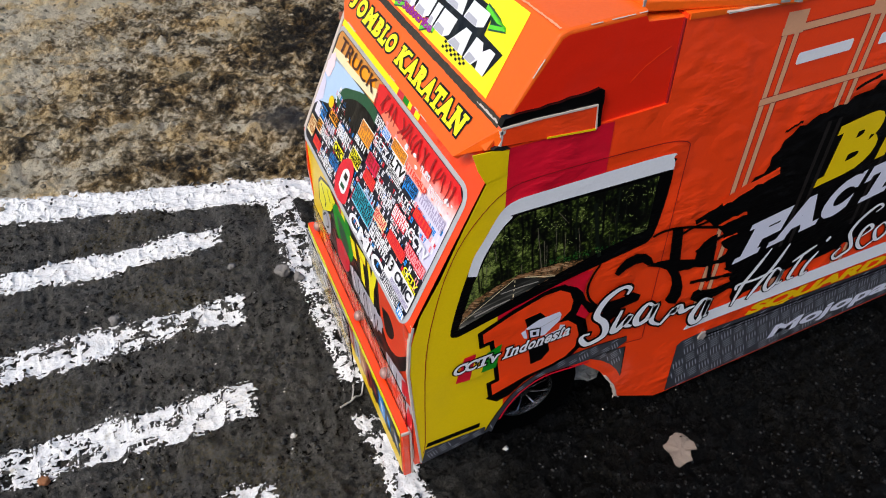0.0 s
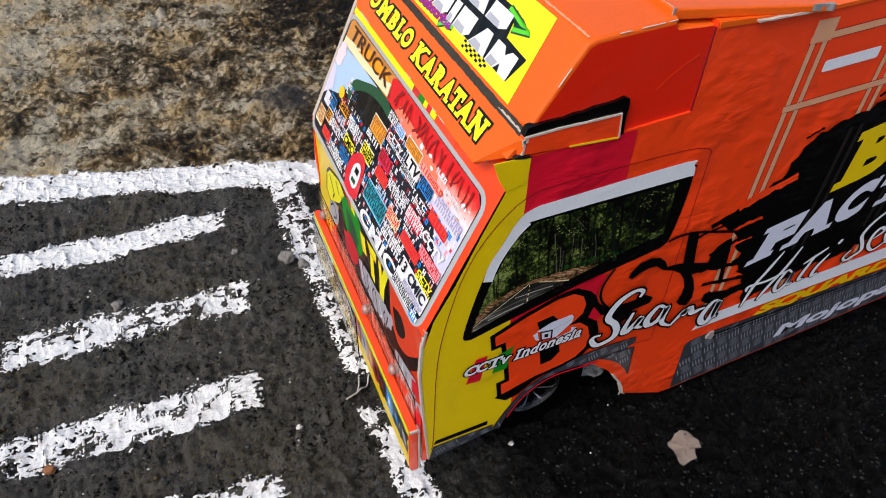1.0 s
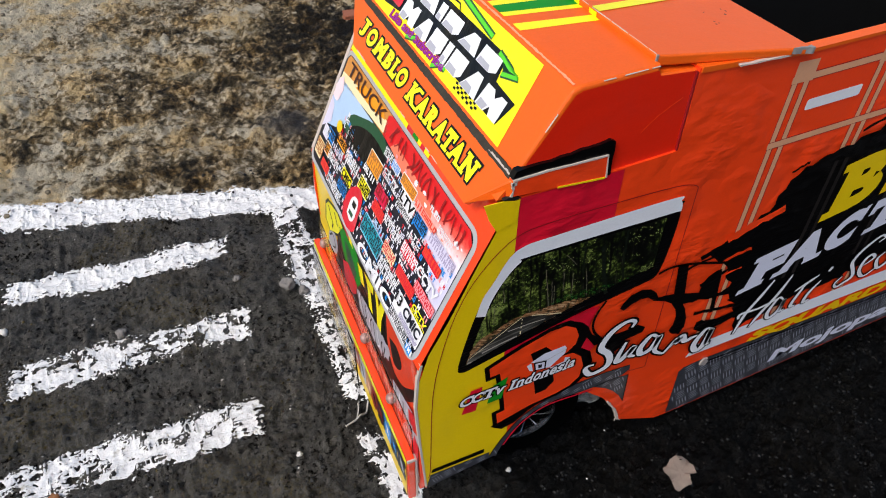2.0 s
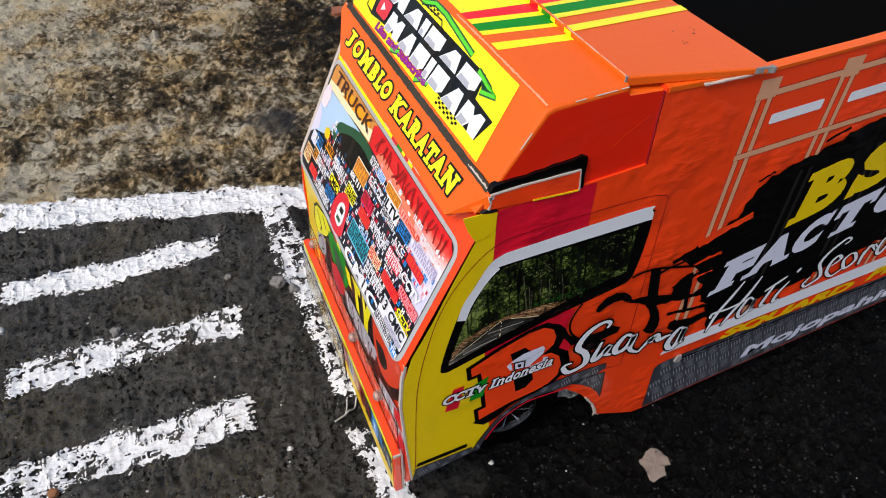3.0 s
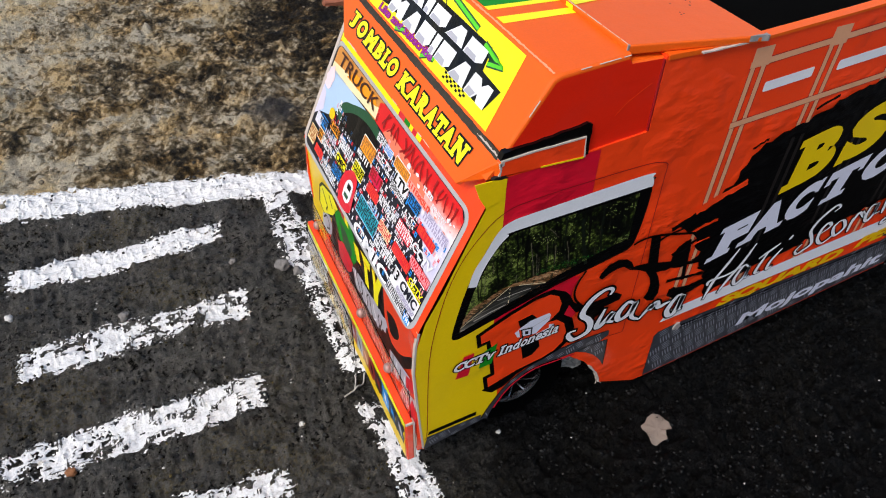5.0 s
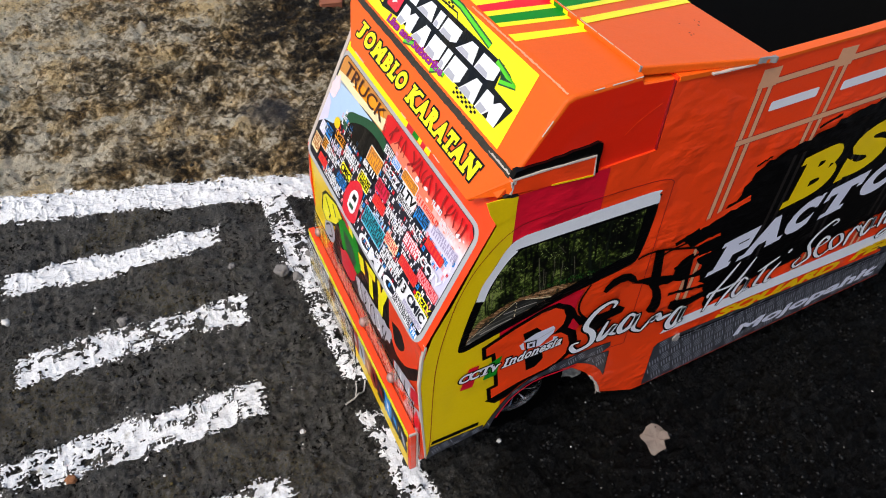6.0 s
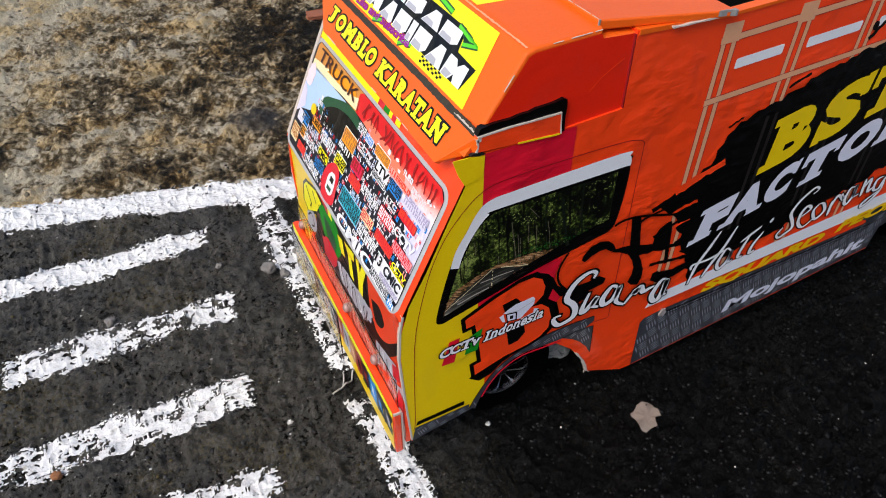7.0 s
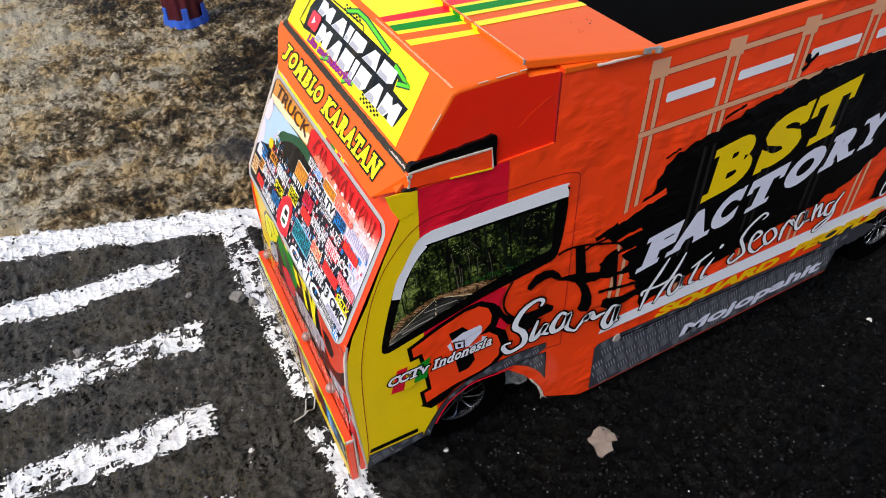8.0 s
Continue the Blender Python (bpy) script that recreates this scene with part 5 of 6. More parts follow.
        if not wood and bars.random() < 0.62:
            for a, b, low, up in bars.choice(MARKS):
                filler.setdefault(ink, []).append([(y - w * a, level + tall * low), (y - w * b, level + tall * low), (y - w * b, level + tall * up), (y - w * a, level + tall * up)])
        y -= w + 0.0004
for name, shapes in filler.items():
    ink = {"white": white, "lilac": lilac_white, "pink": pink, "blue": blue, "red": red}[name]
    part("small_print", sheets(shapes, WIND, 0.0009), ink, wind_panel)
lilac = vinyl("lilac_print", (0.66, 0.62, 0.76))
coral = vinyl("coral_print", (0.85, 0.16, 0.1))
scarlet = vinyl("scarlet_print", (0.75, 0.05, 0.02))
crimson = vinyl("crimson_print", (0.62, 0.008, 0.06))
pale_coral = vinyl("pale_coral_print", (0.88, 0.36, 0.30))
dim_lilac = vinyl("dim_lilac_print", (0.36, 0.32, 0.48))
# far end to near end: from, to, middle height, height, plate, print, rows of small print, words
far_stickers = (
    (0.1925, 0.1800, 0.0090, 0.0110, cream, brown, 2, ""), (0.1900, 0.1800, 0.0215, 0.0080, lilac, W, 2, ""), (0.1828, 0.1700, 0.0236, 0.0070, blue, navy, 1, ""), (0.1790, 0.1690, 0.0150, 0.0070, amber, K, 2, ""),
    (0.1709, 0.1476, 0.0148, 0.0068, None, W, 2, ""), (0.1767, 0.1620, 0.0052, 0.0056, scarlet, red, 1, ""), (0.1665, 0.1503, 0.0286, 0.0052, amber, K, 1, ""), (0.1708, 0.1511, 0.0214, 0.0045, None, lilac, 1, ""),
    (0.1486, 0.1250, 0.0277, 0.0082, None, W, 2, ""), (0.1450, 0.1283, 0.0181, 0.0054, bright_yellow, K, 0, "CMIC"), (0.1453, 0.1295, 0.0102, 0.0060, blue, navy, 2, ""), (0.1610, 0.1341, 0.0034, 0.0068, None, W, 2, ""),
)
middle_stickers = (
    (0.1215, 0.1025, 0.0430, 0.0092, amber, brown, 2, ""), (0.1229, 0.1036, 0.0356, 0.0056, K, W, 1, ""), (0.1211, 0.1051, 0.0267, 0.0076, bright_yellow, K, 2, ""), (0.1074, 0.0960, 0.0556, 0.0060, None, W, 2, ""), (0.0960, 0.0846, 0.0550, 0.0050, W, blue, 2, ""),
    (0.1005, 0.0791, 0.0474, 0.0064, None, W, 1, "CCTV"), (0.0812, 0.0623, 0.0555, 0.0056, amber, brown, 2, ""), (0.1003, 0.0836, 0.0354, 0.0074, crimson, maroon, 1, ""), (0.0973, 0.0812, 0.0276, 0.0064, scarlet, red, 2, ""), (0.0997, 0.0703, 0.0140, 0.0104, teal, navy, 3, ""),
    (0.0880, 0.0740, 0.0218, 0.0048, None, sky_blue, 1, ""), (0.0757, 0.0575, 0.0470, 0.0106, W, K, 2, "LTV"),
)
near_stickers = (
    (0.0556, 0.0412, 0.0489, 0.0066, blue, navy, 2, ""), (0.0800, 0.0569, 0.0308, 0.0066, None, W, 2, ""), (0.0531, 0.0389, 0.0408, 0.0058, None, W, 1, "LTC"), (0.0601, 0.0355, 0.0543, 0.0044, pale_coral, scarlet, 1, ""), (0.0375, 0.0105, 0.0510, 0.0066, lilac, dim_lilac, 2, ""),
    (0.0471, 0.0350, 0.0607, 0.0042, None, W, 1, ""), (0.0345, 0.0180, 0.0580, 0.0044, None, W, 2, ""), (0.0708, 0.0543, 0.0196, 0.0064, cream, red, 2, ""), (0.0678, 0.0423, 0.0114, 0.0086, None, W, 2, ""), (0.0548, 0.0368, 0.0319, 0.0070, red, W, 2, ""), (0.0501, 0.0280, 0.0203, 0.0060, scarlet, red, 2, ""),
)
nearest_stickers = (
    (0.0310, 0.0082, 0.0262, 0.0056, red, pink, 2, ""), (0.0370, 0.0172, 0.0428, 0.0052, red, scarlet, 1, ""), (0.0347, 0.0104, 0.0338, 0.0060, None, W, 0, "CCTV"), (0.0250, 0.0072, 0.0173, 0.0060, None, bright_yellow, 1, "CCTV"),
    (0.0405, 0.0072, 0.0094, 0.0104, W, navy, 0, ""), (0.0296, 0.0086, 0.0112, 0.0064, None, navy, 0, "CMIC"), (0.0312, 0.0080, 0.0060, 0.0034, None, dim_lilac, 2, ""), (0.0402, 0.0165, 0.0012, 0.0054, W, navy, 2, ""), (0.0158, 0.0088, 0.0000, 0.0040, blue, W, 1, ""),
)
for y0, y1, s, tall, base, ink, rows, words in far_stickers + middle_stickers + near_stickers + nearest_stickers:
    sticker(y0, y1, s - tall / 2, s + tall / 2, base, ink, rows, lift=9 if base is None else 7, rim=W if base in (amber, bright_yellow) and rows > 1 else sky_blue if base is teal else None, words=words)
on_glass("round_sticker", [(0.1697 + 0.0046 * math.cos(0.524 * i), 0.0340 + 0.0036 * math.sin(0.524 * i)) for i in range(12)], yellow, 9)
disc = smooth([(0.1232, -0.0008), (0.1280, 0.0080), (0.1265, 0.0170), (0.1180, 0.0235), (0.1091, 0.0215), (0.1060, 0.0120), (0.1040, 0.0020), (0.1130, -0.0014), (0.1232, -0.0008)])[:-1]
on_glass("round_sticker", disc, red, 10)
on_glass("round_sticker", smooth([(0.1200, 0.0050), (0.1210, 0.0130), (0.1170, 0.0175), (0.1110, 0.0165), (0.1090, 0.0070), (0.1130, 0.0035), (0.1200, 0.0050)])[:-1], W, 11)
on_glass("round_sticker", rect(0.1120, 0.1175, 0.0115, 0.0150), K, 12)
on_glass("round_sticker", rect(0.1115, 0.1180, 0.0060, 0.0085), dark_green, 12)
lettering("CMIC", WIND, (0.0935, -0.0016), (-0.0535, 0.0006), (0.0, 0.0070), 0.0019, white, wind_panel, 0.035)
lettering("13", WIND, (0.0396, 0.0084), (-0.0070, 0.0), (0.0, 0.0058), 0.0019, black, wind_panel, 0.02)

# ---- graffiti print of the lower front ----
def on_front(name, points, material, lift=0):
    return decal(name, points, FRONT, 0.0003 + 0.0001 * lift, material, front_panel)


on_front("yellow_corner", [(0.1994, 0.0250), (0.1994, 0.1105), (0.1350, 0.1105), (0.1380, 0.0850), (0.1560, 0.0640), (0.1750, 0.0300)], yellow)
corner_letter = [(0.1706, 0.0866), (0.1625, 0.0941), (0.1401, 0.1012), (0.1295, 0.0976), (0.1446, 0.0806), (0.1681, 0.0652), (0.1761, 0.0697)]
on_front("graffiti_shade", grow(corner_letter, 0.0022), black, 1)
on_front("graffiti", corner_letter, bright_yellow, 2)
for line in ([(0.1640, 0.0900), (0.1560, 0.0800), (0.1600, 0.0740)], [(0.1480, 0.0960), (0.1430, 0.0880)]):
    on_front("graffiti_line", ribbon(line, 0.0020), black, 3)
on_front("grey_blob", smooth([(0.1718, 0.0624), (0.1548, 0.0730), (0.1492, 0.0670), (0.1565, 0.0529), (0.1746, 0.0474), (0.1718, 0.0624)])[:-1], silver, 3)
on_front("grey_blob_line", ribbon(smooth([(0.1700, 0.0600), (0.1600, 0.0680), (0.1560, 0.0600), (0.1640, 0.0540)]), 0.0016), black, 4)
on_front("dark_ground", [(0.1440, 0.0950), (0.0960, 0.1040), (0.0420, 0.1060), (0.0430, 0.0660), (0.0420, 0.0280), (0.1700, 0.0280), (0.1500, 0.0640)], black, 1)
# pinkish reflection off the clear guard, painted on the board behind it
on_front("guard_reflection", ragged([(0.1994, 0.0060), (0.0010, 0.0060), (0.0010, 0.0300), (0.0420, 0.0330), (0.0430, 0.0420), (0.0900, 0.0470), (0.1650, 0.0430)], 0.0015, 0.004, 77), reflection_pink, 2)
on_front("green_blade", smooth([(0.1388, 0.0907), (0.1242, 0.0995), (0.1132, 0.0984), (0.1014, 0.1020), (0.0955, 0.0918), (0.0974, 0.0786), (0.1115, 0.0636), (0.1219, 0.0682), (0.1328, 0.0716), (0.1388, 0.0907)])[:-1], green, 2)
on_front("green_shade", smooth([(0.1280, 0.0900), (0.1150, 0.0900), (0.1050, 0.0800), (0.1130, 0.0700), (0.1240, 0.0760), (0.1280, 0.0900)])[:-1], dark_green, 3)
for k, mat in enumerate((red, bright_yellow, green)):
    on_front("colour_bar", [(0.1240 - 0.007 * k, 0.1095), (0.1170 - 0.007 * k, 0.1095), (0.1140 - 0.007 * k, 0.0985), (0.1210 - 0.007 * k, 0.0985)], mat, 4)
on_front("red_patch", ragged([(0.1373, 0.0650), (0.1227, 0.0737), (0.1054, 0.0699), (0.1081, 0.0594), (0.1230, 0.0474), (0.1372, 0.0493)], 0.0012, 0.003, 61), red, 4)
for shape in ([(0.0977, 0.0960), (0.0890, 0.0975), (0.0870, 0.0850), (0.0945, 0.0830)], [(0.0850, 0.1000), (0.0680, 0.1030), (0.0690, 0.0960), (0.0740, 0.0940), (0.0730, 0.0760), (0.0800, 0.0760), (0.0800, 0.0930)], [(0.0650, 0.1030), (0.0600, 0.1040), (0.0590, 0.0960), (0.0550, 0.1045), (0.0480, 0.1050), (0.0560, 0.0880), (0.0580, 0.0760), (0.0650, 0.0750), (0.0640, 0.0900)]):
    on_front("graffiti", shape, bright_yellow, 5)
    on_front("graffiti_mark", ribbon([shape[0], ((shape[0][0] + shape[3][0]) / 2, (shape[0][1] + shape[3][1]) / 2 - 0.002), shape[2]], 0.0009), amber, 6)
on_front("grey_scrawl", ragged([(0.1064, 0.0660), (0.0939, 0.0718), (0.0427, 0.0770), (0.0448, 0.0661), (0.0601, 0.0545), (0.0804, 0.0530), (0.1020, 0.0530)], 0.0016, 0.003, 41), silver, 5)
graffiti = random.Random(4)
for k in range(9):
    y = 0.1010 - 0.006 * k
    on_front("grey_scrawl_line", ribbon(smooth([(y + graffiti.uniform(-0.003, 0.003), 0.0550 + 0.005 * i) for i in range(4)]), 0.0013), black if k % 3 else white, 6)
on_front("swirl", smooth([(0.0469, 0.1060), (0.0238, 0.1085), (0.0020, 0.1090), (0.0060, 0.0880), (0.0208, 0.0715), (0.0356, 0.0655), (0.0456, 0.0733), (0.0469, 0.1060)])[:-1], orange, 4)
on_front("swirl_shade", smooth([(0.0425, 0.0890), (0.0300, 0.0935), (0.0235, 0.0860), (0.0290, 0.0770), (0.0380, 0.0745), (0.0425, 0.0890)])[:-1], black, 5)
on_front("swirl_shade", smooth([(0.0440, 0.0730), (0.0359, 0.0660), (0.0211, 0.0720), (0.0047, 0.0885), (0.0020, 0.0830), (0.0218, 0.0600), (0.0409, 0.0537), (0.0440, 0.0730)])[:-1], black, 5)
on_front("grey_panel", [(0.0400, 0.0560), (0.0079, 0.0661), (0.0086, 0.0500), (0.0385, 0.0350)], silver, 6)
for k in range(5):
    on_front("grey_panel_line", ribbon([(0.0350 - 0.006 * k, 0.0400), (0.0345 - 0.006 * k, 0.0570)], 0.0013), (black, white)[k % 2], 7)
on_front("red_edge", [(0.0140, 0.0618), (0.0028, 0.0680), (0.0034, 0.0560), (0.0140, 0.0500)], red, 7)
on_front("red_foot", [(0.0010, 0.0180), (0.0010, 0.0420), (0.0060, 0.0480), (0.0120, 0.0300), (0.0100, 0.0180)], red, 3)
on_front("grey_foot", [(0.0020, 0.0420), (0.0010, 0.0520), (0.0200, 0.0420), (0.0300, 0.0200), (0.0200, 0.0180)], silver, 2)

# ---- bumper, screws and clear guard ----
bumper = part("bumper", box(-0.0002, 0.0044, 0.0015, 0.2025, 0.0207, 0.0612, 0.0008), orange, truck, "orange board bumper with worn pale ends")
BUMP = slope((-0.0002, 0.0207), (-0.00021, 0.0612))
decal("yellow_edge", rect(0.0030, 0.2020, 0.0345, 0.0405), BUMP, 0.0003, bright_yellow, bumper)
decal("yellow_ground", rect(0.0040, 0.2020, 0.0005, 0.0335), BUMP, 0.0002, yellow, bumper)
prints = (navy, navy, blue, navy, maroon, brown, silver, maroon, silver, tan, silver, brown, white, silver, cream, silver)
for k, mat in enumerate(prints):
    y = 0.0060 + 0.0122 * k
    decal("print_patch", ragged([(y, 0.0140), (y + 0.0125, 0.0120), (y + 0.0135, 0.0330), (y - 0.0010, 0.0338)], 0.0016, 0.003, 80 + k), BUMP, 0.0003, mat, bumper)
    decal("print_patch", ragged([(y + 0.002, 0.0170), (y + 0.0075, 0.0200), (y + 0.0095, 0.0290), (y + 0.005, 0.0260)], 0.0012, 0.0025, 95 + k), BUMP, 0.0004, (silver, blue, white, maroon, black, tan, navy, silver)[k % 8], bumper)
part("worn_corner", box(-0.0005, 0.0047, 0.0011, 0.0022, 0.0596, 0.0616, 0.0004), board_edge, bumper)
part("pale_edge", box(0.0045, 0.0056, 0.0012, 0.0060, 0.0210, 0.0600, 0.0003), board_edge, bumper)
guard = part("clear_guard", box(-0.0024, -0.0016, 0.0960, 0.2020, 0.0150, 0.0560), clear_m, truck, "clear plastic guard sheet over the bumper")
upper = part("clear_guard", slab([(0.006, 0.0), (0.200, 0.0), (0.198, 0.026), (0.008, 0.024)], slope((0.0048, 0.0560), (0.0056, 0.0850)), 0.0, 0.0005), clear_m, truck)
guard.visible_shadow = upper.visible_shadow = False
for y in (0.0420, 0.0920, 0.1900):
    bm = bmesh.new()
    bmesh.ops.create_uvsphere(bm, u_segments=14, v_segments=8, radius=0.0034)
    bmesh.ops.scale(bm, vec=(0.75, 1, 1), verts=bm.verts)
    bmesh.ops.translate(bm, vec=(0.0040, y, 0.0655), verts=bm.verts)
    ob = part("screw", bm, screw_metal, bumper, "round screw head")
    ob.data.polygons.foreach_set("use_smooth", [True] * len(ob.data.polygons))

# ---- sun visor ----
face_pts = [(0.0155, 0.0), (0.0020, 0.0220), (0.0025, 0.0236), (0.2050, 0.0236), (0.2040, 0.0180), (0.1750, 0.0)]
visor = part("sun_visor", slab(face_pts, VISOR, -0.0028, 0.0), orange_lit, truck, "orange board sun visor with yellow lettering")
set_word((("J", 0.0, 0.13), ("O", 0.16, 0.33), ("M", 0.35, 0.56), ("B", 0.575, 0.705), ("L", 0.72, 0.84), ("O", 0.85, 1.0)), VISOR, (0.1772, 0.0074), (-0.0715, -0.0004), (0.0, 0.0098), 0.0003, bright_yellow, visor, 0.06, 0.085, black)
set_word((("K", 0.0, 0.165), ("A", 0.155, 0.305), ("R", 0.31, 0.455), ("A", 0.445, 0.585), ("T", 0.585, 0.70), ("A", 0.69, 0.84), ("N", 0.845, 1.0)), VISOR, (0.0992, 0.0066), (-0.0788, 0.0002), (0.0, 0.0099), 0.0003, bright_yellow, visor, 0.06, 0.085, black)
part("visor_side", slab([(0.0484, 0.2330), (0.0935, 0.2304), (0.0927, 0.2416), (0.0640, 0.2413), (0.0488, 0.2405)], SIDE, -0.0022, 0.0008), orange, visor)
bm = bmesh.new()
quad = [VISOR.at(0.0155, 0.0), Vector((0.0484, -0.0007, 0.2330)), Vector((0.0488, -0.0007, 0.2408)), VISOR.at(0.0020, 0.0225)]
inner = [q + Vector((0.0022, 0.0022, 0)) for q in quad]
vs = [bm.verts.new(q) for q in quad + inner]
for ring in ((0, 1, 2, 3), (7, 6, 5, 4), (0, 4, 5, 1), (1, 5, 6, 2), (2, 6, 7, 3), (3, 7, 4, 0)):
    bm.faces.new([vs[i] for i in ring])
bmesh.ops.recalc_face_normals(bm, faces=bm.faces)
part("visor_corner", bm, orange_lit, visor)
# black sliver added for the shade in the gap below the visor
part("visor_gap_shade", slab([(0.0452, 0.2318), (0.0484, 0.2332), (0.0535, 0.2309), (0.0500, 0.2306)], SIDE, -0.0040, 0.0006), black_board, visor, "thin black board standing in for the shade under the visor")
part("visor_tape", slab(ragged([(0.0486, 0.2412), (0.0640, 0.2420), (0.0929, 0.2424), (0.0937, 0.2310), (0.0958, 0.2312), (0.0953, 0.2478), (0.0931, 0.2491), (0.0660, 0.2458), (0.0560, 0.2452), (0.0500, 0.2448)], 0.0004, 0.004, 5), SIDE, -0.0030, 0.0004), black, visor, "torn black tape edge")
part("visor_rim", slab(ragged(ribbon([(0.0490, 0.2408), (0.0640, 0.2417), (0.0926, 0.2420), (0.0936, 0.2306)], 0.0008), 0.0001, 0.004, 3), SIDE, 0.0, 0.0011), board_edge, visor)
part("visor_rim", slab(ribbon([(0.0700, 0.2319), (0.0932, 0.2306)], 0.0008), SIDE, 0.0, 0.0011), yellow, visor)
part("visor_crack", slab(ragged(ribbon([(0.0484, 0.2330), (0.0492, 0.2360), (0.0488, 0.2385), (0.0494, 0.2408)], 0.0010), 0.0003, 0.0012, 9), SIDE, 0.0, 0.0010), board_edge, visor, "cracked pale fold")
part("corner_fold", slab([(0.0366, 0.2313), (0.0393, 0.2230), (0.0430, 0.2160), (0.0524, 0.2185), (0.0531, 0.2300), (0.0450, 0.2312)], SIDE, 0.0, 0.0005), yellow, side, "yellow foil folded round the cab corner")
worn_line("worn_rim", [(0.0030, 0.0234), (0.2040, 0.0234)], 0.0005, VISOR, -0.0010, 0.0002, visor, 6, 0.8)
part("worn_rim", slab(ragged(ribbon([(0.0000, 0.0240), (0.0100, 0.0236), (0.0230, 0.0233)], 0.0011), 0.0004, 0.0012, 26), VISOR, -0.0010, 0.0003), board_edge, visor, "rubbed pale corner of the visor")
worn_line("worn_rim", [(0.0170, 0.0003), (0.1740, 0.0003)], 0.0005, VISOR, -0.0026, 0.0002, visor, 16, 0.35)
part("glue_gap", slab(ragged(rect(0.003, 0.200, 0.0, 0.0034), 0.0002, 0.0022, 88), slope((0.0480, 0.2400), (0.0512, 0.2434)), -0.003, -0.0004), glue, visor)
part("worn_corner", slab(ragged(rect(0.0482, 0.0506, 0.2385, 0.2398), 0.0004, 0.0008, 7), SIDE, -0.001, 0.0010), board_edge, visor)

# ---- roof block ----
profile = [(0.0430, 0.2310), (0.0513, 0.2434), (0.0724, 0.2748), (0.0760, 0.2762), (0.1116, 0.2781), (0.1120, 0.2740), (0.1320, 0.2726), (0.1320, 0.2310)]
bm = slab(profile, Face((0, 0.0014, 0), (1, 0, 0), (0, 0, 1), (0, -1, 0)), -0.1944, 0.0)
ridge = [e for e in bm.edges if (abs(e.verts[0].co.y - e.verts[1].co.y) < 1e-6 and min(v.co.z for v in e.verts) > 0.2400) or (abs(e.verts[0].co.y - e.verts[1].co.y) > 0.1 and e.verts[0].co.z > 0.2740 and e.verts[0].co.x < 0.1)]
bmesh.ops.bevel(bm, geom=ridge, offset=0.0016, segments=3, affect="EDGES", profile=0.5)
roof = part("roof_block", bm, orange_lit, truck, "orange board roof block with a yellow sign slope")
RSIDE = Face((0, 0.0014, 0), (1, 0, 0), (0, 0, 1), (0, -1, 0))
# block side in a darker, redder copy of the foil, its shade painted in
decal("orange_shaded", [(0.0455, 0.2322), (0.0532, 0.2434), (0.0738, 0.2728), (0.0768, 0.2741), (0.1106, 0.2760), (0.1122, 0.2734), (0.1318, 0.2722), (0.1318, 0.2322)], RSIDE, 0.0002, orange_shaded, roof, "side of the roof block, in the orange foil's shaded tone")
worn_line("worn_edge", [(0.0446, 0.2326), (0.0520, 0.2437), (0.0729, 0.2744), (0.0768, 0.2759), (0.0950, 0.2768), (0.1112, 0.2776)], 0.00018, RSIDE, -0.0006, 0.00005, roof, 12, 0.6)
decal("scratch", ragged(ribbon([(0.1080, 0.2480), (0.1150, 0.2545), (0.1260, 0.2610)], 0.0005), 0.0002, 0.003, 21), RSIDE, 0.0004, orange, roof)
sign = decal("yellow_sign", [(0.0194, 0.0002), (0.0241, 0.0376), (0.1955, 0.0376), (0.1955, 0.0002)], SIGN, 0.0002, bright_yellow, roof, "bright yellow sign field with an angular emblem")
decal("emblem_ground", [(0.1660, 0.0300), (0.0468, 0.0300), (0.0440, 0.0190), (0.0250, 0.0180), (0.0290, 0.0058), (0.1480, 0.0072), (0.1690, 0.0048), (0.1720, 0.0180)], SIGN, 0.0004, black, roof)


def emblem_row(kinds, y0, y1, s0, s1):
    """A row of pale angular blocks with grey feet: wide notched ones, wedges, slanted ones and narrow bars."""
    wide = {"notch": 1.5, "wedge": 1.25, "slant": 1.2, "bar": 0.45}
    unit = (y0 - y1) / (sum(wide[k] for k in kinds) + 0.1 * (len(kinds) - 1))
    a, tall = y0, s1 - s0
    for kind in kinds:
        w = wide[kind] * unit
        if kind == "notch":
            shape = [(0, 0), (0.4, 0), (0.52, 0.35), (0.64, 0), (1, 0), (0.92, 1), (0.66, 1), (0.5, 0.72), (0.34, 1), (0.0, 1)]
        elif kind == "wedge":
            shape = [(0, 0), (1, 0), (0.78, 1), (0.42, 1)]
        elif kind == "slant":
            shape = [(0, 0), (0.72, 0), (0.98, 0.25), (0.92, 1), (0.0, 1)]
        else:
            shape = [(0, 0), (1, 0), (0.9, 1), (-0.1, 1)]
        place = lambda p: (a - p[0] * w - 0.12 * tall * p[1], s0 + p[1] * tall)  # noqa: E731
        decal("emblem_block", [place(p) for p in shape], SIGN, 0.0006, white, roof)
        decal("emblem_foot", [place(p) for p in ((0.04, 0.02), (0.36 if kind == "notch" else 0.7, 0.02), (0.44 if kind == "notch" else 0.6, 0.32), (0.08 if kind != "wedge" else 0.2, 0.36))], SIGN, 0.0007, silver, roof)
        a -= w + 0.1 * unit


emblem_row(("notch", "wedge", "bar", "slant", "wedge", "slant"), 0.1590, 0.0470, 0.0192, 0.0276)
emblem_row(("notch", "wedge", "slant", "bar", "slant", "wedge", "notch"), 0.1475, 0.0292, 0.0058, 0.0164)
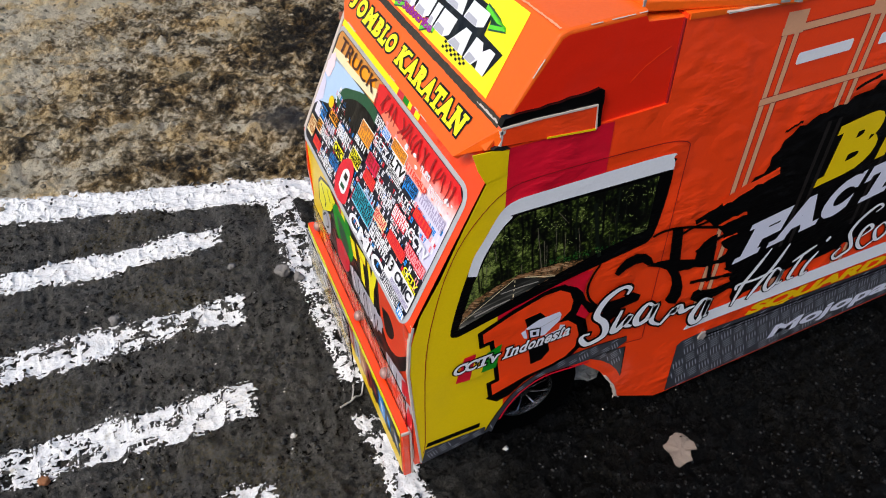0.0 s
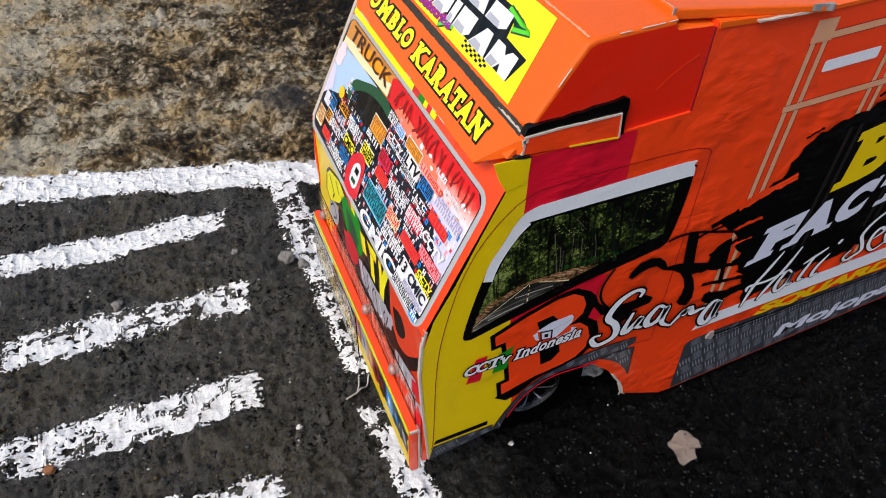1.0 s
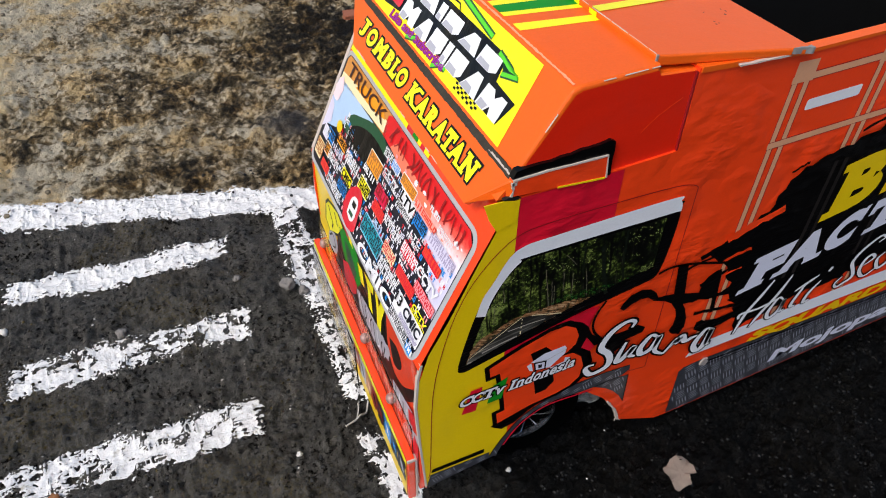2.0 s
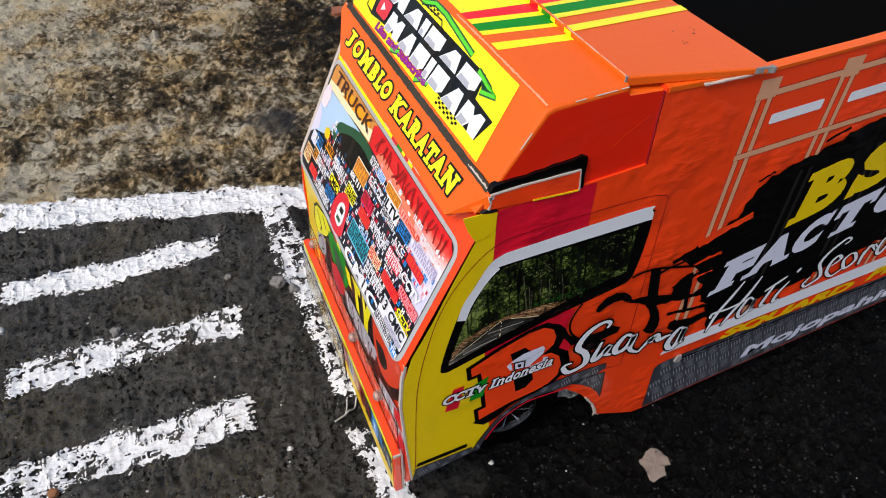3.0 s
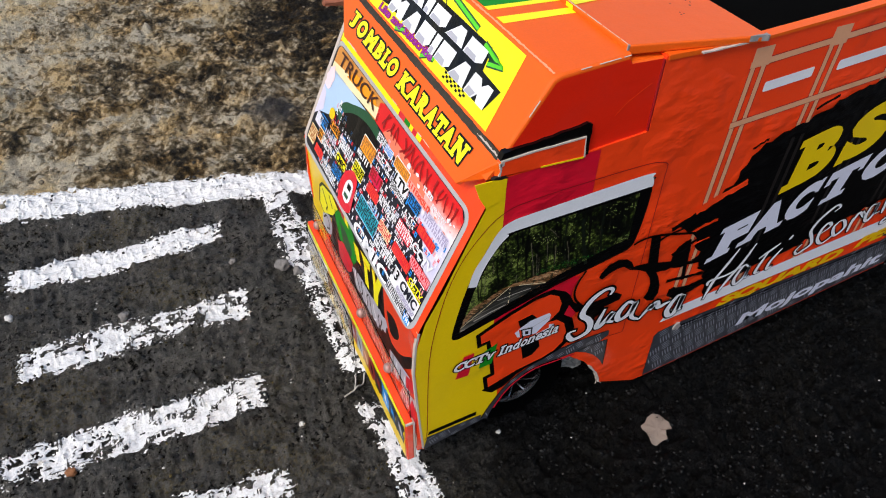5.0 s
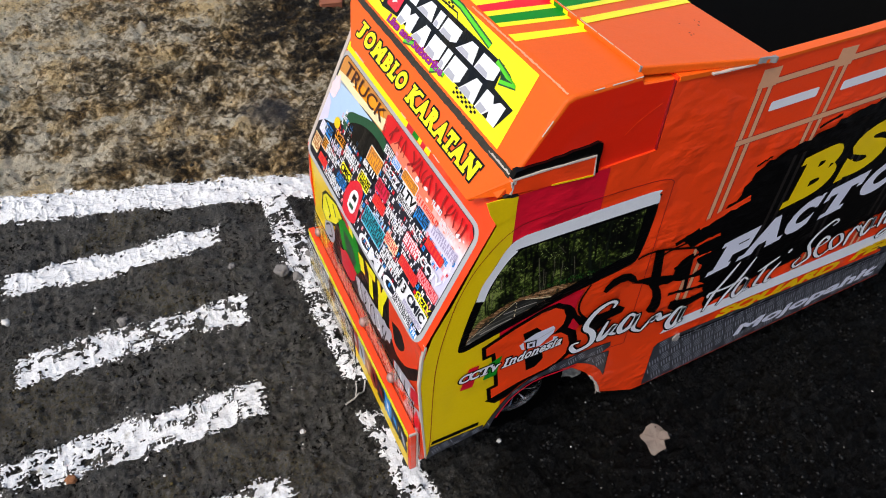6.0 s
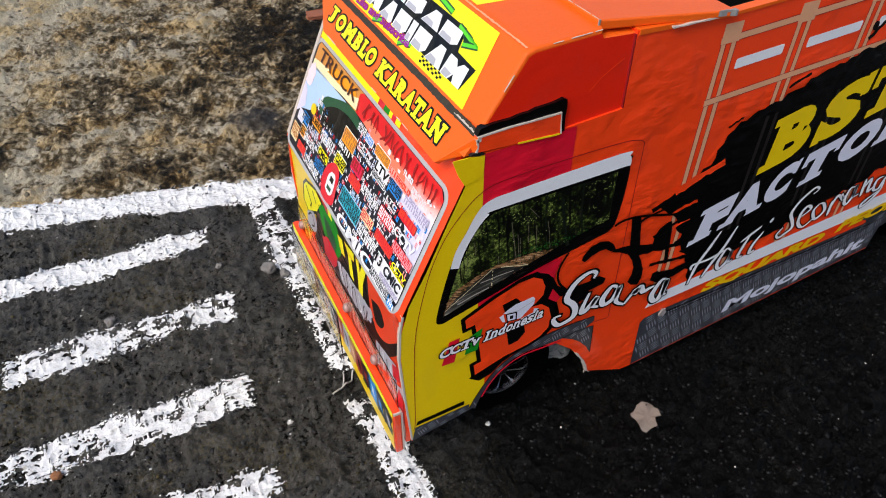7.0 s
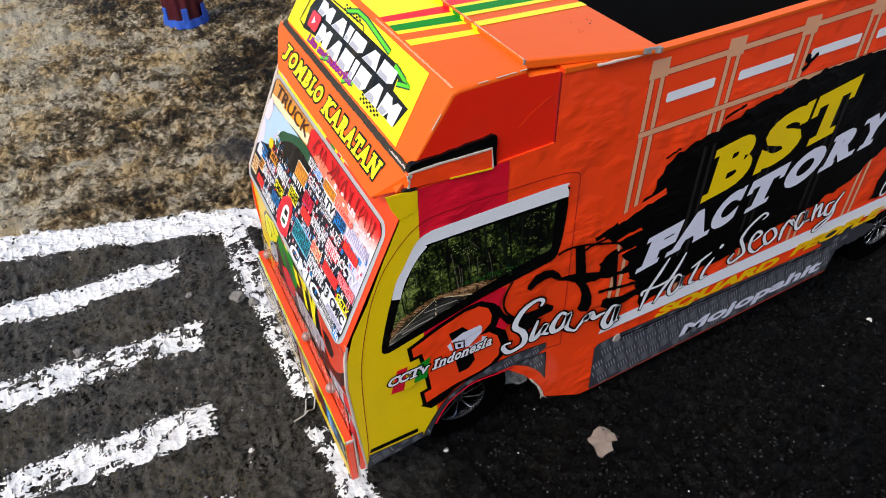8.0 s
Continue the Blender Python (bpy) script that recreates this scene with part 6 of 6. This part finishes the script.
decal("emblem_badge", round_rect(0.1495, 0.1650, 0.0085, 0.0186, 0.002), SIGN, 0.0008, red, roof)
decal("emblem_badge", [(0.1598, 0.0112), (0.1598, 0.0158), (0.1548, 0.0135)], SIGN, 0.0009, white, roof)
lettering("Like and Subscribe", SIGN, (0.1560, 0.0012), (-0.0720, 0.0016), (0.0, 0.0046), 0.0005, purple, roof, 0.03, 0.1, 0.05, maroon)
for row in range(3):
    for k in range(5):
        y = 0.0690 - 0.0048 * k - 0.0024 * (row % 2)
        decal("check", rect(y - 0.0022, y, 0.0022 + 0.0013 * row, 0.0034 + 0.0013 * row), SIGN, 0.0005, black, roof)
        decal("check", rect(y + 0.0600 - 0.0022, y + 0.0600, 0.0315 + 0.0013 * row, 0.0327 + 0.0013 * row), SIGN, 0.0005, black, roof)
for line in ([(0.1250, 0.0320), (0.1128, 0.0363), (0.1000, 0.0363), (0.0632, 0.0319)], [(0.0530, 0.0290), (0.0400, 0.0270), (0.0321, 0.0264), (0.0440, 0.0230)], [(0.0950, 0.0010), (0.0880, 0.0050), (0.0820, 0.0050)], [(0.1300, 0.0010), (0.1200, 0.0040)]):
    decal("emblem_stroke", ribbon(line, 0.0034), SIGN, 0.0005, dark_green, roof)
    decal("emblem_stroke", ribbon(line, 0.0018), SIGN, 0.0006, lime, roof)
decal("emblem_frame", ribbon([(0.1750, 0.0250), (0.1780, 0.0070), (0.1690, 0.0060)], 0.0012), SIGN, 0.0006, black, roof)
decal("emblem_frame", ribbon([(0.1500, 0.0310), (0.1000, 0.0325), (0.0960, 0.0290)], 0.0008), SIGN, 0.0006, black, roof)
# stripes over roof and lid
roof_stripes = ((0.1950, 0.0933, 0.1950, 0.0872, bright_yellow), (0.0933, 0.0858, 0.0872, 0.0775, bright_red), (0.0858, 0.0804, 0.0775, 0.0731, bright_yellow), (0.0804, 0.0725, 0.0731, 0.0638, green), (0.0725, 0.0681, 0.0638, 0.0600, bright_yellow), (0.0599, 0.0527, 0.0516, 0.0456, bright_yellow))
for a, b, c, d, mat in roof_stripes:
    decal("roof_stripe", [(a, 0.0036), (b, 0.0036), (d, 0.0386), (c, 0.0386)], ROOF, 0.0012, mat, roof)
# pale band: rubbed print, and the fold's highlight painted with it
decal("worn_fold_highlight", ragged(rect(0.0040, 0.0940, 0.0012, 0.0024), 0.0003, 0.0016, 51), ROOF, 0.0009, vinyl("rubbed_highlight_print", (0.85, 0.36, 0.2), rough=0.5), roof, "rubbed pale fold of the roof, with its highlight in the colour")
lid_outline = [(0.0050, 0.0), (0.1960, 0.0), (0.1960, 0.0745), (-0.0036, 0.0745)]
bm = bmesh.new()
lid_top = [bm.verts.new(LID.at(a, b)) for a, b in lid_outline]
lid_low = [bm.verts.new(LID.at(a, b, -0.0048 if b < 0.01 else -0.0034)) for a, b in lid_outline]
bm.faces.new(lid_top)
bm.faces.new(lid_low[::-1])
for i in range(4):
    bm.faces.new((lid_top[i], lid_low[i], lid_low[(i + 1) % 4], lid_top[(i + 1) % 4]))
bmesh.ops.recalc_face_normals(bm, faces=bm.faces)
bmesh.ops.bevel(bm, geom=bm.edges[:], offset=0.0009, segments=3, affect="EDGES", profile=0.5)
lid = part("roof_lid", bm, orange_lit, truck, "thick orange board plate laid over the roof and the cargo box")
LIDEDGE = slope((0.1112, 0.2760), (0.1111, 0.2800))
for y0, y1, mat in ((0.0797, 0.0878, bright_red), (0.0761, 0.0797, bright_yellow), (0.0674, 0.0761, green), (0.0631, 0.0674, bright_yellow), (0.0487, 0.0547, bright_yellow), (0.0878, 0.1900, bright_yellow)):
    drift = 0.0098 if y1 < 0.1 else 0.0
    decal("lid_stripe", [(y0, 0.0007), (y1, 0.0007), (y1 + drift, 0.0738), (y0 + 0.0098, 0.0738)], LID, 0.0003, mat, lid)
    decal("lid_stripe", rect(y0, y1, 0.0004, 0.0044), LIDEDGE, 0.0004, mat, lid)
worn_line("worn_edge", [(0.0060, 0.0006), (0.1950, 0.0006)], 0.0003, LID, -0.001, 0.0001, lid, 14, 0.75)
part("worn_corner", slab(ragged([(-0.0040, 0.0750), (-0.0012, 0.0748), (-0.0022, 0.0700), (-0.0026, 0.0640)], 0.0004, 0.0014, 4), LID, -0.0026, 0.0003), grey_tape, lid, "torn grey tape on the plate's corner")
part("worn_corner", slab(ragged(rect(0.0048, 0.0058, 0.0000, 0.0010), 0.0002, 0.0008, 8), LID, -0.0040, 0.0001), grey_tape, lid)
part("paper_strip", slab(ragged(ribbon([(0.1490, 0.2722), (0.1650, 0.2721), (0.1800, 0.2723)], 0.0007), 0.0002, 0.004, 15), SIDE, 0.0006, 0.0022), board_edge, lid, "thin strip of torn white paper")
specks = random.Random(31)
for y, b in ((0.0380, 0.049), (0.0395, 0.060), (0.0372, 0.061), (0.0340, 0.058), (0.0280, 0.047), (0.0262, 0.048), (0.0255, 0.046)):
    k = 0.0006 * specks.uniform(0.7, 1.3)
    decal("speck", [(y + k * math.cos(i), b + k * math.sin(i)) for i in range(6)], LID, 0.0004, black, lid)

# ---- cargo box ----
# maroon strip keeps the board's edge dark, where shade falls beside the roof block
part("panel_edge_shade", box(0.1292, 0.1300, 0.0001, 0.0034, 0.2345, 0.2722), maroon, truck, "dark red strip standing in for shade at the side board's edge")
part("box_front", box(0.1302, 0.1334, 0.0033, 0.1967, 0.085, 0.2735), orange, truck)
part("box_lining", slab([(0.1340, 0.086), (0.6180, 0.086), (0.6180, 0.2780), (0.35, 0.2750), (0.1340, 0.2690)], Face((0, 0.0033, 0), (1, 0, 0), (0, 0, 1), (0, 1, 0)), 0.0, 0.0016), black_board, truck)
part("box_lining", slab([(0.1340, 0.086), (0.6180, 0.086), (0.6180, 0.2780), (0.35, 0.2750), (0.1340, 0.2690)], Face((0, 0.1967, 0), (1, 0, 0), (0, 0, 1), (0, -1, 0)), 0.0, 0.0016), black_board, truck)
part("box_floor", box(0.1335, 0.619, 0.0050, 0.1950, 0.0820, 0.0850), black_board, truck)
part("tailgate", box(0.6170, 0.6202, 0.0033, 0.1967, 0.0850, 0.2800), black_board, truck)
part("box_rim", slab([(0.1310, 0.2718), (0.1833, 0.2700), (0.35, 0.2760), (0.6198, 0.2840), (0.6198, 0.2856), (0.35, 0.2781), (0.245, 0.2736), (0.1833, 0.2718), (0.1310, 0.2743)], Face((0, 0, 0), (1, 0, 0), (0, 0, 1), (0, -1, 0)), -0.0049, 0.0006), orange_lit, truck, "orange rim of the cargo box")

# ---- wheels ----
def wheel(x, y0, y1, z, out):
    t = new("wheel")
    t.parent = truck
    r, m = 0.036, (y0 + y1) / 2
    bm = bmesh.new()
    bmesh.ops.create_cone(bm, cap_ends=False, segments=48, radius1=r, radius2=r, depth=y1 - y0)
    rot = Matrix.Rotation(radians(90), 4, "X")
    bmesh.ops.bevel(bm, geom=[e for e in bm.edges if e.is_boundary], offset=0.003, segments=2, affect="EDGES")
    edges = [e for e in bm.edges if e.is_boundary]
    made = bmesh.ops.extrude_edge_only(bm, edges=edges)["geom"]
    for v in (g for g in made if isinstance(g, bmesh.types.BMVert)):
        k = 0.0183 / math.hypot(v.co.x, v.co.y)
        v.co.x, v.co.y = v.co.x * k, v.co.y * k
    bmesh.ops.transform(bm, matrix=Matrix.Translation((x, m, z)) @ rot, verts=bm.verts)
    bmesh.ops.recalc_face_normals(bm, faces=bm.faces)
    ty = part("tyre", bm, tyre_rubber, t, "black rubber tyre")
    bm = bmesh.new()
    yo = y0 if out < 0 else y1
    n = 48
    loops = []
    for rad, d in ((0.0182, 0.0), (0.0190, -0.0008), (0.0181, -0.0008), (0.0175, 0.0030), (0.0171, 0.0090)):
        loops.append([bm.verts.new((x + rad * math.cos(6.2832 * i / n), yo - out * d, z + rad * math.sin(6.2832 * i / n))) for i in range(n)])
    for a, b in zip(loops, loops[1:]):
        for i in range(n):
            bm.faces.new((a[i], a[(i + 1) % n], b[(i + 1) % n], b[i]))
    rim = part("rim", bm, rim_metal, t, "silver spoked toy rim")
    # black disc added behind the spokes to stand for the dark, shaded hollow
    bm = bmesh.new()
    bmesh.ops.create_cone(bm, cap_ends=True, segments=32, radius1=0.0172, radius2=0.0172, depth=0.002)
    bmesh.ops.transform(bm, matrix=Matrix.Translation((x, yo - out * 0.0052, z)) @ rot, verts=bm.verts)
    part("rim_shade_disc", bm, tyre_rubber, t, "black disc added behind the spokes for the shaded hollow")
    bm = bmesh.new()
    bmesh.ops.create_cone(bm, cap_ends=True, segments=24, radius1=0.0042, radius2=0.0036, depth=0.004)
    bmesh.ops.transform(bm, matrix=Matrix.Translation((x, yo - out * 0.003, z)) @ rot, verts=bm.verts)
    part("hub", bm, rim_metal, t)
    for k in range(10):
        a = 6.2832 * k / 10 + 0.2
        bm = box(0.0035, 0.0178, -0.0006, 0.0006, -0.0005, 0.0005, 0.0002)
        bmesh.ops.transform(bm, matrix=Matrix.Translation((x, yo - out * 0.0028, z)) @ Matrix.Rotation(-a, 4, "Y"), verts=bm.verts)
        part("spoke", bm, rim_metal, t)
    return t


for wx in (0.0850, 0.5000):
    wheel(wx, 0.0170, 0.0410, 0.0358, -1)
    wheel(wx, 0.1590, 0.1830, 0.0358, 1)
    bm = bmesh.new()
    bmesh.ops.create_cone(bm, cap_ends=True, segments=12, radius1=0.003, radius2=0.003, depth=0.15)
    bmesh.ops.transform(bm, matrix=Matrix.Translation((wx, 0.1, 0.0358)) @ Matrix.Rotation(radians(90), 4, "X"), verts=bm.verts)
    part("axle", bm, screw_metal, truck)
bm = bmesh.new()
bmesh.ops.create_icosphere(bm, subdivisions=4, radius=0.011)
for v in bm.verts:
    v.co = Vector((0.1330 + v.co.x * 1.2, 0.0340 + v.co.y * 1.2, 0.0240 + v.co.z * 0.8)) + noise.noise_vector(v.co * 130) * 0.0045 + noise.noise_vector(v.co * 420) * 0.0016
part("foam_block", bm, foam, truck, "crumbled white foam stuffed behind the wheel")

# ---- loose things on the ground ----
stone_grey = plain("grey_stone", (0.2, 0.185, 0.17), 0.85, vary=0.35, scale=500, relief=0.6)
stone_pale = plain("pale_stone", (0.62, 0.6, 0.56), 0.85, vary=0.25, scale=500, relief=0.6)
stone_brown = plain("brown_stone", (0.3, 0.12, 0.045), 0.85, vary=0.35, scale=500, relief=0.6)


def top_of_ground(x, y):
    return float(ground_height(np.array([x]), np.array([y]))[0])


def rock_mesh(size, flat, seed, detail=2):
    bm = bmesh.new()
    bmesh.ops.create_icosphere(bm, subdivisions=detail, radius=1)
    off = Vector((seed * 3.7, seed * 1.3, seed * 2.1))
    for v in bm.verts:
        v.co *= 1 + 0.55 * noise.noise(v.co * 1.3 + off) + 0.25 * noise.noise(v.co * 3.5 + off)
        v.co.z *= flat
        v.co *= size
    return bm


def pebble(x, y, size, flat, material, label, seed):
    ob = part("pebble", rock_mesh(size, flat, seed, 3), material, None, label)
    ob.data.polygons.foreach_set("use_smooth", [True] * len(ob.data.polygons))
    ob.location = (x, y, top_of_ground(x, y) + size * flat * 0.55)
    return tagged(ob, "", "pebble", "pebbles on the ground")


pebble(-0.0230, 0.2225, 0.0056, 0.75, stone_grey, "rounded grey pebble on asphalt beside the painted line", 1)
pebble(-0.0130, 0.2130, 0.0040, 0.7, stone_grey, "small grey pebble on worn white paint", 2)
pebble(-0.1515, 0.2180, 0.0037, 0.75, stone_grey, "small brown-grey pebble on the chipped painted bar", 3)
pebble(-0.0518, 0.0702, 0.0019, 0.7, stone_pale, "small pale pebble on dark asphalt", 4)
pebble(0.0689, 0.0060, 0.0017, 0.8, stone_pale, "small white pebble beside the toy truck", 5)
pebble(-0.1990, 0.0940, 0.0036, 0.6, stone_brown, "small orange-brown pebble at the end of a painted bar", 6)
pebble(0.4373, -0.0387, 0.0022, 0.7, stone_pale, "small white pebble on dark asphalt", 7)
pebble(-0.0600, 0.2480, 0.0032, 0.7, stone_grey, "small grey pebble on dark asphalt", 8)
pebble(-0.2335, 0.2540, 0.0034, 0.7, stone_pale, "small pale pebble on dark asphalt", 9)
pebble(0.0050, 0.2350, 0.0035, 0.7, stone_grey, "small grey pebble on worn white paint", 10)

# grit
rng_g = np.random.default_rng(12)
shapes = []
for seed in range(5):
    bm = bmesh.new()
    bmesh.ops.create_icosphere(bm, subdivisions=1, radius=1)
    co = np.array([v.co * (1 + 0.5 * noise.noise(v.co * 1.7 + Vector((seed * 5.1, 0, 0)))) for v in bm.verts])
    shapes.append((co, np.array([[v.index for v in f.verts] for f in bm.faces])))
    bm.free()


def grit(name, count, x0, x1, y0, y1, lo, hi, material, label, power=2.5, sink=-0.15, gather=None):
    verts, faces, at = [], [], 0
    xs, ys = rng_g.uniform(x0, x1, count), rng_g.uniform(y0, y1, count)
    if gather is not None:
        keep = lattice(xs, ys, gather, 77) + 0.5 * lattice(xs, ys, gather * 2.3, 78) > 0.25
        xs, ys = xs[keep], ys[keep]
    zs = ground_height(xs, ys)
    for k in range(len(xs)):
        co, fs = shapes[k % 5]
        s = lo + (hi - lo) * rng_g.random() ** power
        a = rng_g.uniform(0, 6.28)
        r = np.array([[math.cos(a), -math.sin(a), 0], [math.sin(a), math.cos(a), 0], [0, 0, 0.75]])
        verts.append(co @ r.T * s + (xs[k], ys[k], zs[k] - s * sink))
        faces.append(fs + at)
        at += len(co)
    me = bpy.data.meshes.new(name)
    me.from_pydata(np.concatenate(verts).tolist(), [], np.concatenate(faces).tolist())
    me.materials.append(material)
    return tagged(new(name, me), label, "grit", kind="stuff")


def grain_material(name, dark, light, rough):
    """Loose grains, each of its own tone."""
    m, n, l, p = node_kit(name)
    each = n.new("ShaderNodeNewGeometry").outputs["Random Per Island"]
    fine = noise_tex(n, l, n.new("ShaderNodeTexCoord").outputs["Object"], 900, 3)
    body = ramp(n, l, each, [(0.0, dark), (0.7, tuple((a * 0.7 + b * 0.3) for a, b in zip(dark, light))), (1.0, light)])
    l.new(mix(n, l, fine, body, dark), p.inputs["Base Color"])
    p.inputs["Roughness"].default_value, p.inputs["Specular IOR Level"].default_value = rough, 0.3
    l.new(bump(n, l, fine, 0.5, 0.0006), p.inputs["Normal"])
    return m


asphalt_stone = grain_material("asphalt_stone", (0.004, 0.004, 0.004), (0.05, 0.048, 0.045), 0.6)
# darker copy of the grit tones, for the shade beside the truck
shaded_stone = grain_material("shaded_asphalt_stone", (0.0008, 0.0008, 0.0008), (0.009, 0.0088, 0.0085), 0.6)
moss_grain = grain_material("mossy_grain", (0.016, 0.011, 0.003), (0.15, 0.115, 0.04), 0.9)
grit("asphalt_grit", 2600, -0.33, 0.02, -0.12, 0.40, 0.0004, 0.0026, asphalt_stone, "dark grit bedded in the dusty asphalt", 2.6, 0.35)
grit("asphalt_grit", 5000, 0.02, 0.5, -0.2, 0.1, 0.0004, 0.0016, shaded_stone, "grit bedded in the asphalt, darkened in colour for shade")
grit("mossy_grit", 4200, -0.33, 0.01, -0.10, 0.40, 0.0003, 0.0012, moss_grain, "brown and tan crumbs of dry moss on the asphalt", 2.5, gather=16)
grit("pale_grit", 420, -0.33, 0.05, -0.2, 0.38, 0.0002, 0.0010, stone_pale, "scattered pale sand grains on the asphalt", 3.0)
grit("pale_grit", 70, 0.05, 0.5, -0.2, 0.02, 0.0003, 0.0009, stone_pale, "scattered pale sand grains on the asphalt", 3.5)
concrete_stone = plain("concrete_stone", (0.2, 0.165, 0.11), 0.85, vary=0.5, scale=500, relief=0.6)
grit("concrete_grit", 2600, -0.6, 0.75, 0.40, 1.2, 0.0008, 0.0034, concrete_stone, "tan grit standing out of the worn concrete")

# dry leaf
leaf_mat = plain("dry_leaf", (0.50, 0.41, 0.34), 0.7, vary=0.42, scale=110, relief=0.5)
leaf_pts = [(0.1688, -0.0295), (0.1723, -0.0291), (0.1761, -0.0264), (0.1807, -0.0260), (0.1850, -0.0278), (0.1869, -0.0311), (0.1856, -0.0334), (0.1870, -0.0360), (0.1850, -0.0418), (0.1806, -0.0408), (0.1789, -0.0438), (0.1781, -0.0466), (0.1749, -0.0466), (0.1717, -0.0466), (0.1677, -0.0476), (0.1657, -0.0454), (0.1675, -0.0397), (0.1685, -0.0364), (0.1678, -0.0328)]
leaf_pts = [(x - 0.0080, y - 0.0010) for x, y in ragged(leaf_pts, 0.00018, 0.0011, 3)]
bm = bmesh.new()
mid = Vector((0.1683, -0.0382))
rings = []
for k in (1.0, 0.66, 0.33):
    ring = []
    for a, b in leaf_pts:
        p = mid + (Vector((a, b)) - mid) * k
        z = 0.0040 + 0.0006 * math.sin(p.x * 300) * k + 0.0010 * k * k * math.sin(p.y * 260) + top_of_ground(p.x, p.y) * 0.2
        ring.append(bm.verts.new((p.x, p.y, z)))
    rings.append(ring)
hub = bm.verts.new((mid.x, mid.y, 0.0044))
for a, b in zip(rings, rings[1:]):
    for i in range(len(a)):
        bm.faces.new((a[i], a[(i + 1) % len(a)], b[(i + 1) % len(a)], b[i]))
for i in range(len(rings[-1])):
    bm.faces.new((rings[-1][i], rings[-1][(i + 1) % len(rings[-1])], hub))
bmesh.ops.solidify(bm, geom=bm.faces[:], thickness=0.0003)
for f in bm.faces:
    f.smooth = True
tagged(part("dry_leaf", bm, leaf_mat, None, "torn dry pinkish-brown leaf lying on dark asphalt"), "", "leaf")


# dry stalks and a hair-thin fibre
def strand(name, points, radius, material, label):
    curve = bpy.data.curves.new(name, "CURVE")
    curve.dimensions, curve.bevel_depth, curve.bevel_resolution, curve.use_fill_caps = "3D", radius, 1, True
    line = curve.splines.new("POLY")
    pts = smooth([p[:2] for p in points], 6)
    line.points.add(len(pts) - 1)
    for q, (x, y) in zip(line.points, pts):
        q.co = (x, y, top_of_ground(x, y) + radius + 0.0008, 1)
    ob = new(name, curve)
    me = bpy.data.meshes.new_from_object(ob.evaluated_get(bpy.context.evaluated_depsgraph_get()))
    bpy.data.objects.remove(ob)
    me.materials.clear()
    me.materials.append(material)
    return tagged(new(name, me), label, name.replace("_", " "))


faint = plain("grey_fibre", (0.2, 0.19, 0.17), 0.7)
straw = plain("dry_straw", (0.5, 0.47, 0.42), 0.7, vary=0.2, scale=300)
strand("dry_stalk", [(-0.0184, 0.0745), (-0.0100, 0.0785), (-0.0020, 0.0840), (0.0020, 0.0900)], 0.0007, straw, "bent pale dry stalk on worn white paint")
strand("dry_stalk", [(-0.0095, 0.0790), (-0.0065, 0.0850), (-0.0055, 0.0900)], 0.0005, straw, "short pale dry stalk on worn white paint")
strand("fibre", [(-0.1130, 0.1560), (-0.0950, 0.1540), (-0.0780, 0.1480), (-0.0650, 0.1440)], 0.00007, faint, "hair-thin pale fibre on dark asphalt")
strand("fibre", [(-0.0920, 0.0350), (-0.0800, 0.0500), (-0.0650, 0.0620)], 0.00007, faint, "hair-thin pale fibre on dark asphalt")

# brick fragment
brick_mat = plain("brick_red", (0.3, 0.1, 0.05), 0.9, vary=0.3, scale=200, relief=0.6)
bm = box(-0.018, 0.012, -0.012, 0.012, 0, 0.008, 0.002)
bmesh.ops.subdivide_edges(bm, edges=bm.edges[:], cuts=2)
for v in bm.verts:
    v.co += noise.noise_vector(v.co * 90) * 0.003
ob = part("brick_fragment", bm, brick_mat, None, "small broken red brick fragment on concrete")
ob.location, ob.rotation_euler = (0.1830, 0.7000, -0.001), (0, 0, radians(-12))
tagged(ob, "", "brick")

# far tub
tub = thing("plastic_tub", "dark red fluted plastic tub with a blue foot, on concrete", "tub", at=(0.0570, 0.8780, 0.0))
tub_red = plain("dark_red_plastic", (0.07, 0.006, 0.012), 0.35)
tub_blue = plain("blue_plastic", (0.03, 0.11, 0.55), 0.4)


def fluted(radius, z0, z1, depth, flutes, top):
    bm = bmesh.new()
    n, loops = 72, []
    for z, k in ((z0, 1.0), (z0 + (z1 - z0) * 0.5, (1 + top) / 2), (z1, top)):
        loops.append([bm.verts.new(((radius + depth * math.cos(flutes * 6.2832 * i / n)) * k * math.cos(6.2832 * i / n), (radius + depth * math.cos(flutes * 6.2832 * i / n)) * k * math.sin(6.2832 * i / n), z)) for i in range(n)])
    for a, b in zip(loops, loops[1:]):
        for i in range(n):
            bm.faces.new((a[i], a[(i + 1) % n], b[(i + 1) % n], b[i]))
    bm.faces.new(loops[0][::-1])
    bm.faces.new(loops[-1])
    return bm


part("body", fluted(0.0300, 0.004, 0.090, 0.0016, 12, 0.92), tub_red, tub, "dark red fluted body")
part("foot", fluted(0.0335, 0.0, 0.012, 0.0008, 12, 0.97), tub_blue, tub, "blue foot ring")
for k in range(6):
    a = 6.2832 * k / 6 + 0.4
    bm = box(-0.0045, 0.0045, -0.0012, 0.0012, 0.008, 0.030, 0.001)
    bmesh.ops.transform(bm, matrix=Matrix.Rotation(a + math.pi / 2, 4, "Z") @ Matrix.Translation((0, -0.0318, 0)), verts=bm.verts)
    part("tab", bm, tub_blue, tub, "blue tab rising from the foot")
